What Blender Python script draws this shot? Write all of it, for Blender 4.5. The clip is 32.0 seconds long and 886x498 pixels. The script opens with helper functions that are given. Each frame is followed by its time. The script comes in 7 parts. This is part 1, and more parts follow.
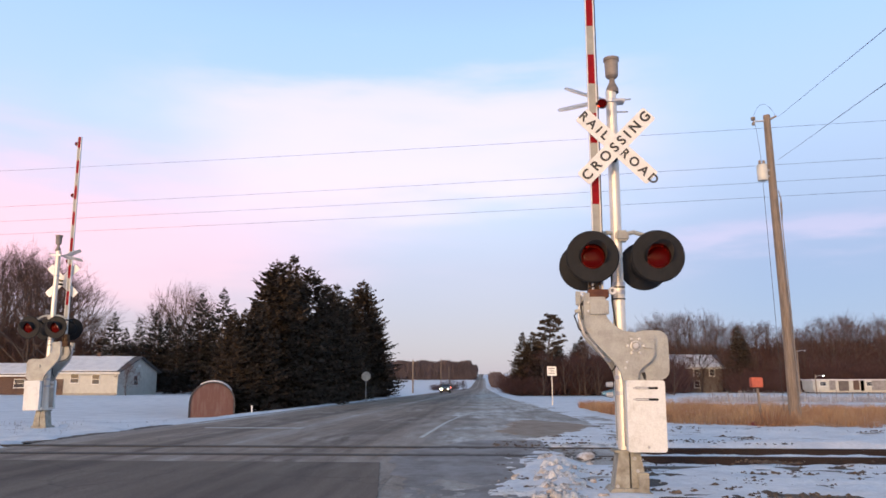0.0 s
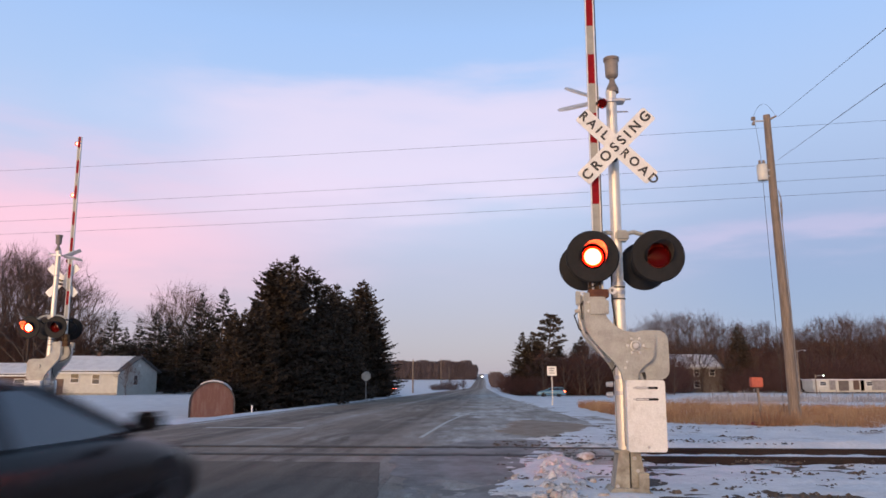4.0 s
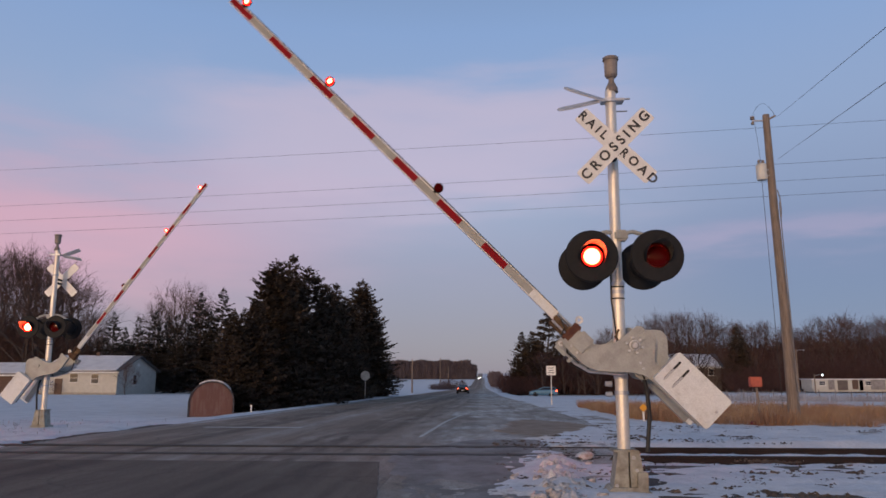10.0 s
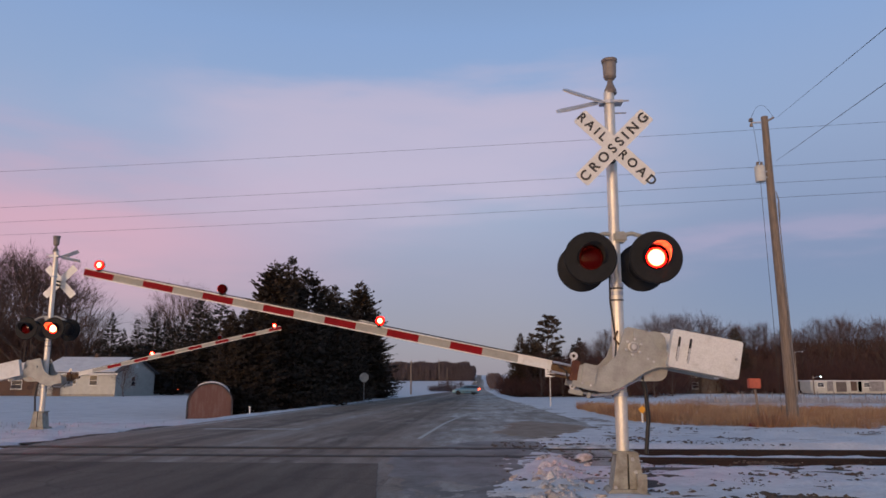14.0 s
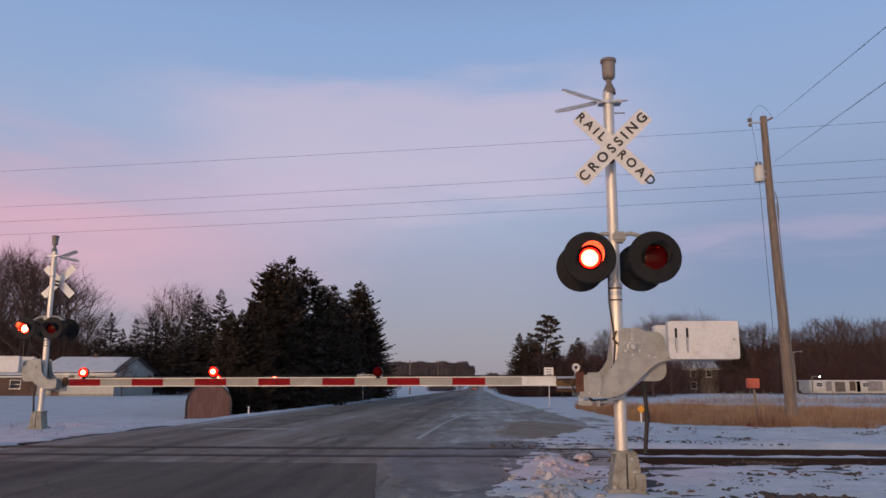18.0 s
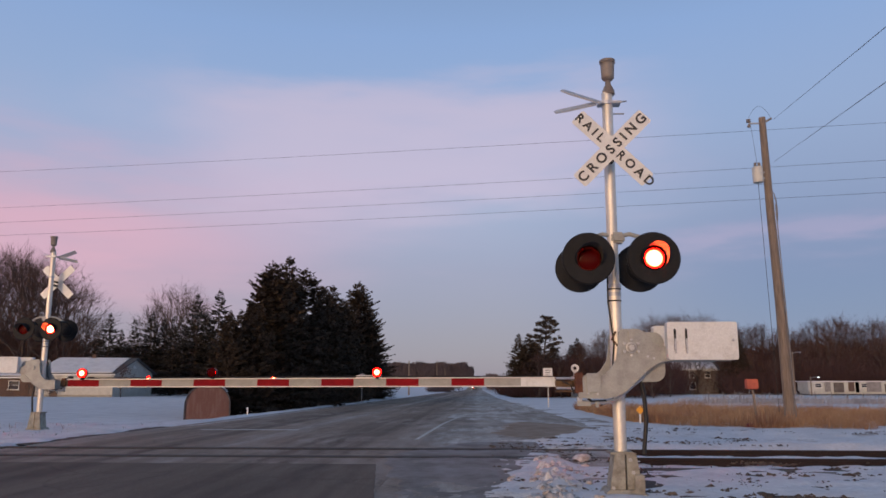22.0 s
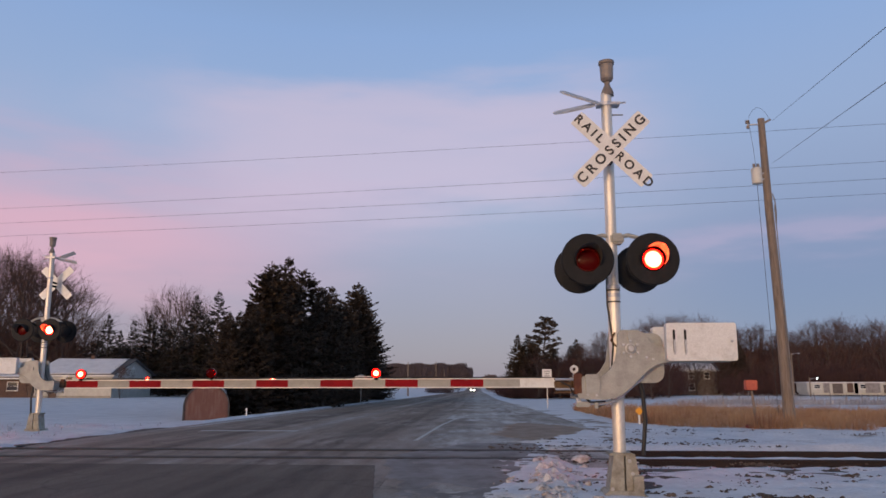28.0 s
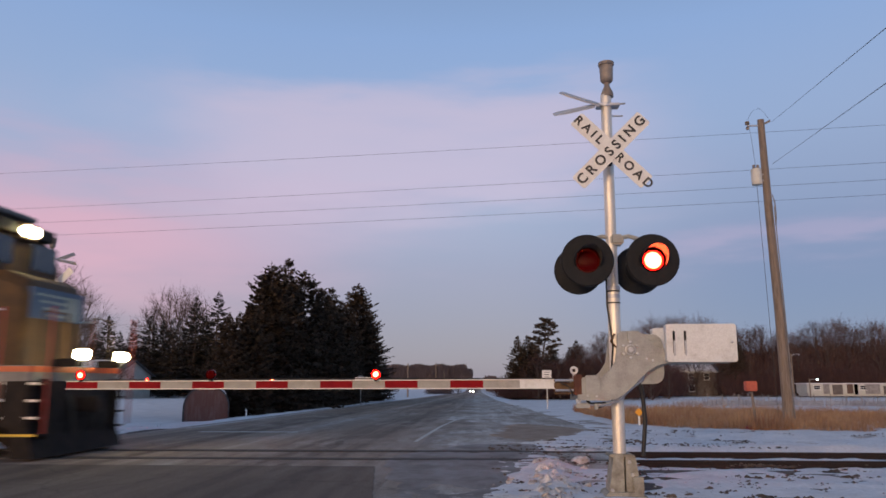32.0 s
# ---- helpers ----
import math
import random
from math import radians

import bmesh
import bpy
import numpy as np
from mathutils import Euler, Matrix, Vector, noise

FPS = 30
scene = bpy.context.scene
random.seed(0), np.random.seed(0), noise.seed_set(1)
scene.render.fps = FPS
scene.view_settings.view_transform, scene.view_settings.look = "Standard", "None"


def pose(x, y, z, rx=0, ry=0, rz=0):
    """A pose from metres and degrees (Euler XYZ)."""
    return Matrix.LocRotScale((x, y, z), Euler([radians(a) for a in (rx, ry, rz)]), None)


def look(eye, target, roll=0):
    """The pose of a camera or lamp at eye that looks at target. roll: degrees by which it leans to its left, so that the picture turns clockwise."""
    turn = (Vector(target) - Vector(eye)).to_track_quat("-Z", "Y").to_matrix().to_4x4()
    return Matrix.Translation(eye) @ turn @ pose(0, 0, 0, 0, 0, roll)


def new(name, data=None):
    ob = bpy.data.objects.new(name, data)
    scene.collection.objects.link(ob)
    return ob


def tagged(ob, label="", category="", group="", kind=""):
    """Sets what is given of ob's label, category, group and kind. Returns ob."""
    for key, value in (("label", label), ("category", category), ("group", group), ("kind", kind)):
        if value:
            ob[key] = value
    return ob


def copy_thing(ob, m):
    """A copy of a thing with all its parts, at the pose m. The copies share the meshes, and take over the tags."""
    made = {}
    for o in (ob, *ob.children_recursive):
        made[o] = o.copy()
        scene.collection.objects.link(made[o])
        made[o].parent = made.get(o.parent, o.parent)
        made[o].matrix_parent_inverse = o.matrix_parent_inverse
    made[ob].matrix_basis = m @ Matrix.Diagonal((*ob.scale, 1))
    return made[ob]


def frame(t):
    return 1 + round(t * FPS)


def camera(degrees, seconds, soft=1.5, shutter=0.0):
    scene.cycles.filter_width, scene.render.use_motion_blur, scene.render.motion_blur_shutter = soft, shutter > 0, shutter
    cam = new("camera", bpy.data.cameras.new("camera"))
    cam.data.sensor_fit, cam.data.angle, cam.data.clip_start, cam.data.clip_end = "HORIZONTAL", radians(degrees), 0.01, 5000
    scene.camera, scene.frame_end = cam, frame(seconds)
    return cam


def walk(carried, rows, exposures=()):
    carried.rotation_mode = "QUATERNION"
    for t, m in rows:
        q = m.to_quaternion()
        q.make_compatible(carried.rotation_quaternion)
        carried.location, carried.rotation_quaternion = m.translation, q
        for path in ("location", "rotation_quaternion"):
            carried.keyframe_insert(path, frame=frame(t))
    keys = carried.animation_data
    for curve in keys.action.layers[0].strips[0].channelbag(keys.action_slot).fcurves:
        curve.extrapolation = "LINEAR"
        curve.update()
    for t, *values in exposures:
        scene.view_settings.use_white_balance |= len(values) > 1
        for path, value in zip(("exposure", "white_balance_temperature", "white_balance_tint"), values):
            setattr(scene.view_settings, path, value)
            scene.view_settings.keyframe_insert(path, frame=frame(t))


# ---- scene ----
# ================= camera =================
cam = camera(62.2, 32.0, soft=1.6, shutter=0.7)
EYE = (0.0, 0.0, 1.31)
SWAY = """0 0 0|2 0 .3|3.5 0 -.3|5.5 .3 0|6 .2 .3|6.5 0 1.7|7 -.2 2.9|7.5 0 3|8 -.3 1.8|8.5 -1 .8|9 -1.8 -.5|9.5 -.8 -.9|10 -1.3 -1
|10.5 -1.3 1.2|11 -2 .6|11.5 -2.6 1.4|12 -3 1.6|12.5 -3.3 .6|13 -3.8 .5|13.5 -3.4 1.8|14 -3.4 1.9|14.5 -3.5 3.1|16.5 -5.2 2.2|17 -5.2 1.7
|17.5 -5.2 .3|18 -5.2 1.7|18.5 -5.2 1.5|19 -5.2 2.4|19.5 -5.2 4|20 -5.2 1.9|20.5 -5.2 1.9|21 -5.8 3.2|21.5 -7.5 3.6|22 -7 3|22.5 -6.8 3.2|23 -7.2 4.6
|24 -8.5 4.6|25 -8.3 3.2|25.5 -8.6 3.2|27.5 -8.6 4.8|28 -8.6 4.8|28.5 -8.4 6.2|29 -8.4 6.2|29.5 -8.6 7.7|30 -8.6 7.9|30.5 -8.4 6.3|31 -8.6 6.8|31.5 -8.8 7.9|32 -8.9 6.7"""
PATH = []
for row in SWAY.replace("\n", "").split("|"):
    t, yaw, tip = (float(v) for v in row.split())
    PATH.append((t, pose(*EYE, 90 + 9.862 + tip * 0.0428, 0, 3.167 + yaw * 0.0435)))
walk(cam, PATH, exposures=[(0, 0.92, 6750, 6), (3.2, 0.92, 6750, 6), (3.6, 0.83, 6720, 7), (5.2, 0.0, 6500, 10), (6, -0.04, 6500, 10), (14, 0.0, 6500, 10), (20, 0.05, 6500, 10), (32, 0.08, 6500, 10)])

# ================= sky and sun =================
SUN_AZ, SUN_EL = radians(200), radians(9)      # clockwise from +Y: behind the camera, a little to the left
world = bpy.data.worlds.new("dawn_sky")
scene.world = world
world.use_nodes = True


def sky_nodes():
    nt = world.node_tree
    n, l = nt.nodes, nt.links
    n.clear()
    out, bg = n.new("ShaderNodeOutputWorld"), n.new("ShaderNodeBackground")
    sky = n.new("ShaderNodeTexSky")
    sky.sky_type, sky.sun_disc = "NISHITA", False
    sky.sun_elevation, sky.sun_rotation = SUN_EL, SUN_AZ
    sky.air_density, sky.dust_density, sky.ozone_density = 1.0, 0.6, 2.5
    co = n.new("ShaderNodeTexCoord")
    sep = n.new("ShaderNodeSeparateXYZ")
    l.new(co.outputs["Generated"], sep.inputs[0])
    ramp = n.new("ShaderNodeValToRGB")
    els = ramp.color_ramp.elements
    stops = [(0.0, (0.248, 0.230, 0.300)), (0.06, (0.268, 0.246, 0.330)), (0.14, (0.292, 0.290, 0.398)), (0.22, (0.315, 0.362, 0.500)),
             (0.32, (0.290, 0.374, 0.558)), (0.44, (0.235, 0.346, 0.580)), (0.62, (0.14, 0.215, 0.35)), (1.0, (0.065, 0.10, 0.152))]
    while len(els) < len(stops):
        els.new(0.5)
    for e, (p, c) in zip(els, stops):
        e.position, e.color = p, (*c, 1)
    l.new(sep.outputs["Z"], ramp.inputs[0])

    def math_node(op, a, b=None, clamp=False):
        m = n.new("ShaderNodeMath")
        m.operation, m.use_clamp = op, clamp
        for i, v in enumerate((a, b)):
            if v is None:
                continue
            if isinstance(v, (int, float)):
                m.inputs[i].default_value = v
            else:
                l.new(v, m.inputs[i])
        return m.outputs[0]

    # the pink anti-twilight arch, strongest opposite the sun and to its left
    def bell(x, centre, width):
        d = math_node("DIVIDE", math_node("SUBTRACT", x, centre), width)
        return math_node("POWER", 2.718, math_node("MULTIPLY", math_node("MULTIPLY", d, d), -1.0))
    def soft(v, a, c, lo=0.0, hi=1.0):
        r = n.new("ShaderNodeMapRange")
        r.interpolation_type = "SMOOTHSTEP"
        for k, x in (("From Min", a), ("From Max", c), ("To Min", lo), ("To Max", hi)):
            r.inputs[k].default_value = x
        l.new(v, r.inputs[0])
        return r.outputs[0]

    def ruffle(scale, stretch, tilt, detail=5.0):
        mp, nz = n.new("ShaderNodeMapping"), n.new("ShaderNodeTexNoise")
        mp.inputs["Scale"].default_value, mp.inputs["Rotation"].default_value = stretch, (0.0, tilt, 0.0)
        nz.inputs["Scale"].default_value, nz.inputs["Detail"].default_value = scale, detail
        l.new(co.outputs["Generated"], mp.inputs[0])
        l.new(mp.outputs[0], nz.inputs["Vector"])
        return nz.outputs[0]

    def times(*vs):
        out_ = vs[0]
        for v in vs[1:]:
            out_ = math_node("MULTIPLY", out_, v)
        return out_

    def veil(colour, amount, under):
        mx = n.new("ShaderNodeMix")
        mx.data_type = "RGBA"
        mx.inputs["B"].default_value = (*colour, 1)
        l.new(amount, mx.inputs["Factor"])
        l.new(under, mx.inputs["A"])
        return mx.outputs["Result"]
    big, wisp = ruffle(1.9, (1.5, 1.5, 3.6), 0.12), ruffle(3.2, (1.3, 1.3, 6.5), 0.10, 6.0)
    X = math_node("ADD", sep.outputs["X"], math_node("MULTIPLY", math_node("SUBTRACT", big, 0.5), 0.34))
    Z = math_node("ADD", sep.outputs["Z"], math_node("MULTIPLY", math_node("SUBTRACT", wisp, 0.5), 0.16))
    # a thin lavender sheet of cloud across the middle of the sky
    sheet = times(soft(X, -0.47, -0.24), soft(X, 0.34, 0.06), soft(Z, 0.19, 0.27), soft(Z, 0.425, 0.345), soft(wisp, 0.2, 0.6, 0.70, 0.95))
    col = veil((0.495, 0.435, 0.56), sheet, ramp.outputs[0])
    # the pink anti-twilight belt, strongest on one side
    belt = times(bell(Z, 0.165, 0.085), soft(sep.outputs["X"], -0.08, -0.50), 0.85)
    col = veil((0.67, 0.365, 0.45), belt, col)
    blush = times(bell(Z, 0.225, 0.055), bell(X, -0.20, 0.20), 0.38)
    col = veil((0.58, 0.41, 0.52), blush, col)
    # the earth's shadow, deeper blue towards the other side, with one rosy streak above it
    dusk = times(soft(sep.outputs["X"], 0.0, 0.40), bell(sep.outputs["Z"], 0.09, 0.185), 0.95)
    col = veil((0.158, 0.200, 0.352), dusk, col)
    streak = times(soft(sep.outputs["X"], 0.13, 0.30), bell(Z, 0.172, 0.022), soft(wisp, 0.25, 0.6, 0.4, 1.0), 0.55)
    col = veil((0.43, 0.33, 0.47), streak, col)
    # the warm dawn glow low round the sun, behind the camera
    toward = n.new("ShaderNodeVectorMath")
    toward.operation = "DOT_PRODUCT"
    toward.inputs[1].default_value = (math.sin(SUN_AZ), math.cos(SUN_AZ), 0.0)
    l.new(co.outputs["Generated"], toward.inputs[0])
    dawn = times(soft(toward.outputs["Value"], 0.62, 1.0), bell(sep.outputs["Z"], 0.05, 0.15), 0.95)
    col = veil((3.0, 1.65, 0.70), dawn, col)
    add = n.new("ShaderNodeMix")
    add.data_type, add.blend_type = "RGBA", "ADD"
    add.inputs["Factor"].default_value = 0.02
    l.new(col, add.inputs["A"])
    l.new(sky.outputs[0], add.inputs["B"])
    bg.inputs["Strength"].default_value = 1.0
    l.new(add.outputs["Result"], bg.inputs["Color"])
    l.new(bg.outputs[0], out.inputs[0])


sky_nodes()
sun = new("sun", bpy.data.lights.new("sun", "SUN"))
sun.data.energy, sun.data.angle, sun.data.color = 1.15, radians(10), (1.0, 0.66, 0.42)
sun.matrix_world = look((0, 0, 0), (-math.sin(SUN_AZ) * math.cos(SUN_EL), -math.cos(SUN_AZ) * math.cos(SUN_EL), -math.sin(SUN_EL)))


# ================= materials =================
def mat(name, base, rough=0.6, metal=0.0, second=None, scale=6.0, mix=(0.4, 0.65), bump=0.15, fine=60.0, spec=0.5, island=0.0, emit=None, power=0.0, stretch=(1, 1, 1)):
    """Two colours mixed by noise at two sizes, with a fine bump."""
    m = bpy.data.materials.new(name)
    m.use_nodes = True
    n, l = m.node_tree.nodes, m.node_tree.links
    b = n["Principled BSDF"]
    b.inputs["Roughness"].default_value, b.inputs["Metallic"].default_value = rough, metal
    b.inputs["Specular IOR Level"].default_value = spec
    b.inputs["Base Color"].default_value = (*base, 1)
    if emit:
        b.inputs["Emission Color"].default_value, b.inputs["Emission Strength"].default_value = (*emit, 1), power
    if second:
        co = n.new("ShaderNodeTexCoord")
        mp = n.new("ShaderNodeMapping")
        mp.inputs["Scale"].default_value = stretch
        l.new(co.outputs["Object"], mp.inputs[0])
        big, small = n.new("ShaderNodeTexNoise"), n.new("ShaderNodeTexNoise")
        big.inputs["Scale"].default_value, big.inputs["Detail"].default_value, big.inputs["Roughness"].default_value = scale, 6, 0.62
        small.inputs["Scale"].default_value, small.inputs["Detail"].default_value = fine, 3
        l.new(mp.outputs[0], big.inputs["Vector"])
        l.new(mp.outputs[0], small.inputs["Vector"])
        rng = n.new("ShaderNodeMapRange")
        rng.inputs["From Min"].default_value, rng.inputs["From Max"].default_value = mix
        l.new(big.outputs[0], rng.inputs[0])
        mx = n.new("ShaderNodeMix")
        mx.data_type = "RGBA"
        mx.inputs["A"].default_value, mx.inputs["B"].default_value = (*base, 1), (*second, 1)
        l.new(rng.outputs[0], mx.inputs["Factor"])
        hsv = n.new("ShaderNodeHueSaturation")
        val = n.new("ShaderNodeMapRange")
        val.inputs["To Min"].default_value, val.inputs["To Max"].default_value = 0.78, 1.2
        l.new(small.outputs[0], val.inputs[0])
        last = val.outputs[0]
        if island:
            geo = n.new("ShaderNodeNewGeometry")
            isl = n.new("ShaderNodeMapRange")
            isl.inputs["To Min"].default_value, isl.inputs["To Max"].default_value = 1 - island, 1 + island
            l.new(geo.outputs["Random Per Island"], isl.inputs[0])
            mul = n.new("ShaderNodeMath")
            mul.operation = "MULTIPLY"
            l.new(last, mul.inputs[0])
            l.new(isl.outputs[0], mul.inputs[1])
            last = mul.outputs[0]
        l.new(last, hsv.inputs["Value"])
        l.new(mx.outputs["Result"], hsv.inputs["Color"])
        l.new(hsv.outputs[0], b.inputs["Base Color"])
        rr = n.new("ShaderNodeMapRange")
        rr.inputs["To Min"].default_value, rr.inputs["To Max"].default_value = max(0.02, rough - 0.12), min(1, rough + 0.12)
        l.new(big.outputs[0], rr.inputs[0])
        l.new(rr.outputs[0], b.inputs["Roughness"])
        if bump:
            bp = n.new("ShaderNodeBump")
            bp.inputs["Strength"].default_value, bp.inputs["Distance"].default_value = bump, 0.02
            l.new(small.outputs[0], bp.inputs["Height"])
            l.new(bp.outputs[0], b.inputs["Normal"])
    return m


def glow(name, colour, power):
    m = bpy.data.materials.new(name)
    m.use_nodes = True
    b = m.node_tree.nodes["Principled BSDF"]
    b.inputs["Base Color"].default_value = (0.02, 0.02, 0.02, 1)
    b.inputs["Emission Color"].default_value, b.inputs["Emission Strength"].default_value = (*colour, 1), power
    return m


def tinted_lens(name, colour, gloss=0.18):
    m = bpy.data.materials.new(name)
    m.use_nodes = True
    n, l = m.node_tree.nodes, m.node_tree.links
    n.remove(n["Principled BSDF"])
    out = n["Material Output"]
    tr, gl, mx = n.new("ShaderNodeBsdfTransparent"), n.new("ShaderNodeBsdfPrincipled"), n.new("ShaderNodeMixShader")
    tr.inputs[0].default_value = (*colour, 1)
    gl.inputs["Base Color"].default_value, gl.inputs["Roughness"].default_value = (colour[0] * 0.16, 0.006, 0.010, 1), 0.10
    mx.inputs[0].default_value = gloss
    l.new(tr.outputs[0], mx.inputs[1])
    l.new(gl.outputs[0], mx.inputs[2])
    l.new(mx.outputs[0], out.inputs[0])
    return m


def road_mat(name, dark, mid, salt, dust, stretch=(1, 0.06, 1), inner=None, band=()):
    """Asphalt: long wear streaks, blotches, dried salt and fine cracks."""
    m = bpy.data.materials.new(name)
    m.use_nodes = True
    n, l = m.node_tree.nodes, m.node_tree.links
    b = n["Principled BSDF"]
    b.inputs["Specular IOR Level"].default_value = 0.12
    co = n.new("ShaderNodeTexCoord")

    def tex(scale, st, detail=5, rough=0.6):
        mp, t = n.new("ShaderNodeMapping"), n.new("ShaderNodeTexNoise")
        mp.inputs["Scale"].default_value = st
        t.inputs["Scale"].default_value, t.inputs["Detail"].default_value, t.inputs["Roughness"].default_value = scale, detail, rough
        l.new(co.outputs["Object"], mp.inputs[0])
        l.new(mp.outputs[0], t.inputs["Vector"])
        return t.outputs[0]

    def span(v, a, c, lo=0.0, hi=1.0):
        r = n.new("ShaderNodeMapRange")
        for k, x in (("From Min", a), ("From Max", c), ("To Min", lo), ("To Max", hi)):
            r.inputs[k].default_value = x
        l.new(v, r.inputs[0])
        return r.outputs[0]

    def blend(f, a, c, kind="MIX"):
        x = n.new("ShaderNodeMix")
        x.data_type, x.blend_type = "RGBA", kind
        l.new(f, x.inputs["Factor"])
        for k, v in (("A", a), ("B", c)):
            if isinstance(v, tuple):
                x.inputs[k].default_value = (*v, 1)
            else:
                l.new(v, x.inputs[k])
        return x.outputs["Result"]
    streak, blotch, grit = tex(1.1, stretch), tex(0.45, (1, 0.5, 1)), tex(55, (1, 1, 1), 2)
    col = blend(span(streak, 0.38, 0.62), dark, mid)
    lanes = tex(2.6, (1, 0.012, 1), 3)
    col = blend(span(lanes, 0.42, 0.75, 0, 0.42), col, tuple(c * 0.55 for c in dark))
    mul = n.new("ShaderNodeMath")
    mul.operation = "MULTIPLY"
    l.new(span(blotch, 0.42, 0.72, 0, dust * 2), mul.inputs[0])
    l.new(span(tex(3.0, (1, 0.2, 1)), 0.40, 0.65), mul.inputs[1])
    amount = mul.outputs[0]
    if inner:                                   # cleaner and darker where the wheels run, paler towards the verge
        sep, wob, add2 = n.new("ShaderNodeSeparateXYZ"), n.new("ShaderNodeMath"), n.new("ShaderNodeMath")
        l.new(co.outputs["Object"], sep.inputs[0])
        wob.operation, wob.inputs[1].default_value = "MULTIPLY", 2.4
        l.new(blotch, wob.inputs[0])
        l.new(sep.outputs["X"], add2.inputs[0])
        l.new(wob.outputs[0], add2.inputs[1])
        verge = span(add2.outputs[0], -0.7, 1.0)
        col = blend(verge, blend(span(streak, 0.38, 0.62), inner[0], inner[1]), col)
        part_way = n.new("ShaderNodeMath")
        part_way.operation = "MULTIPLY"
        l.new(amount, part_way.inputs[0])
        l.new(verge, part_way.inputs[1])
        amount = part_way.outputs[0]
    col = blend(amount, col, salt)
    for x_, wide, much in band:                 # dried salt left between the wheel tracks
        sx, away, dist = n.new("ShaderNodeSeparateXYZ"), n.new("ShaderNodeMath"), n.new("ShaderNodeMath")
        l.new(co.outputs["Object"], sx.inputs[0])
        away.operation, away.inputs[1].default_value = "ADD", -x_
        dist.operation = "ABSOLUTE"
        l.new(sx.outputs["X"], away.inputs[0])
        l.new(away.outputs[0], dist.inputs[0])
        thin = n.new("ShaderNodeMath")
        thin.operation = "MULTIPLY"
        l.new(span(dist.outputs[0], wide, 0.0, 0.0, much), thin.inputs[0])
        l.new(span(tex(1.3, (1.5, 0.25, 1)), 0.3, 0.62), thin.inputs[1])
        col = blend(thin.outputs[0], col, salt)
    vor = n.new("ShaderNodeTexVoronoi")
    vor.feature, vor.inputs["Scale"].default_value = "DISTANCE_TO_EDGE", 0.55
    warp, add = n.new("ShaderNodeTexNoise"), n.new("ShaderNodeMix")
    add.data_type = "VECTOR"
    warp.inputs["Scale"].default_value = 1.6
    add.inputs["Factor"].default_value = 0.35
    l.new(co.outputs["Object"], warp.inputs["Vector"])
    l.new(co.outputs["Object"], add.inputs["A"])
    l.new(warp.outputs["Color"], add.inputs["B"])
    l.new(add.outputs["Result"], vor.inputs["Vector"])
    col = blend(span(vor.outputs["Distance"], 0.0, 0.012, 0.30, 0.0), col, (0.02, 0.019, 0.018))
    hsv = n.new("ShaderNodeHueSaturation")
    l.new(span(grit, 0.25, 0.75, 0.62, 1.4), hsv.inputs["Value"])
    l.new(col, hsv.inputs["Color"])
    l.new(hsv.outputs[0], b.inputs["Base Color"])
    l.new(span(streak, 0.3, 0.7, 0.75, 0.95), b.inputs["Roughness"])
    bp = n.new("ShaderNodeBump")
    bp.inputs["Strength"].default_value, bp.inputs["Distance"].default_value = 0.35, 0.01
    l.new(grit, bp.inputs["Height"])
    l.new(bp.outputs[0], b.inputs["Normal"])
    return m


def lamp_glow(name, core, hot, rim, cool, radius, inner=0.70):
    """A bulb and its reflector: white-hot amid, the halo painted redder towards the rim."""
    m = bpy.data.materials.new(name)
    m.use_nodes = True
    n, l = m.node_tree.nodes, m.node_tree.links
    b = n["Principled BSDF"]
    b.inputs["Base Color"].default_value = (0.02, 0.02, 0.02, 1)
    co, ln, r = n.new("ShaderNodeTexCoord"), n.new("ShaderNodeVectorMath"), n.new("ShaderNodeMapRange")
    ln.operation = "LENGTH"
    l.new(co.outputs["Object"], ln.inputs[0])
    r.inputs["From Min"].default_value, r.inputs["From Max"].default_value = radius * inner, radius * min(1.0, inner + 0.25)
    l.new(ln.outputs["Value"], r.inputs[0])
    c, p = n.new("ShaderNodeMix"), n.new("ShaderNodeMapRange")
    c.data_type = "RGBA"
    c.inputs["A"].default_value, c.inputs["B"].default_value = (*core, 1), (*rim, 1)
    p.inputs["To Min"].default_value, p.inputs["To Max"].default_value = hot, cool
    l.new(r.outputs[0], c.inputs["Factor"])
    l.new(r.outputs[0], p.inputs[0])
    l.new(c.outputs["Result"], b.inputs["Emission Color"])
    l.new(p.outputs[0], b.inputs["Emission Strength"])
    return m


M = {}
M["frost"] = mat("frosted_stalks", (0.42, 0.43, 0.46), 0.9, second=(0.26, 0.24, 0.24), scale=0.4, bump=0.0, island=0.3)
M["snow"] = mat("snow", (0.715, 0.725, 0.75), 0.8, second=(0.57, 0.58, 0.61), scale=0.9, mix=(0.42, 0.72), bump=0.7, fine=14, spec=0.25)
M["asphalt"] = road_mat("worn_asphalt", (0.136, 0.103, 0.084), (0.30, 0.240, 0.196), (0.47, 0.42, 0.375), 0.45, stretch=(1, 0.022, 1), band=((-5.0, 0.55, 0.85), (-9.0, 0.9, 0.7), (-1.5, 0.8, 0.6)))
M["shoulder"] = road_mat("salted_shoulder", (0.25, 0.218, 0.188), (0.44, 0.40, 0.36), (0.60, 0.585, 0.57), 0.9, stretch=(1, 0.35, 1), inner=((0.140, 0.108, 0.086), (0.30, 0.242, 0.198)))
M["gravel"] = mat("sandy_gravel", (0.235, 0.165, 0.115), 0.9, second=(0.34, 0.275, 0.22), scale=2.0, bump=0.8, fine=35)
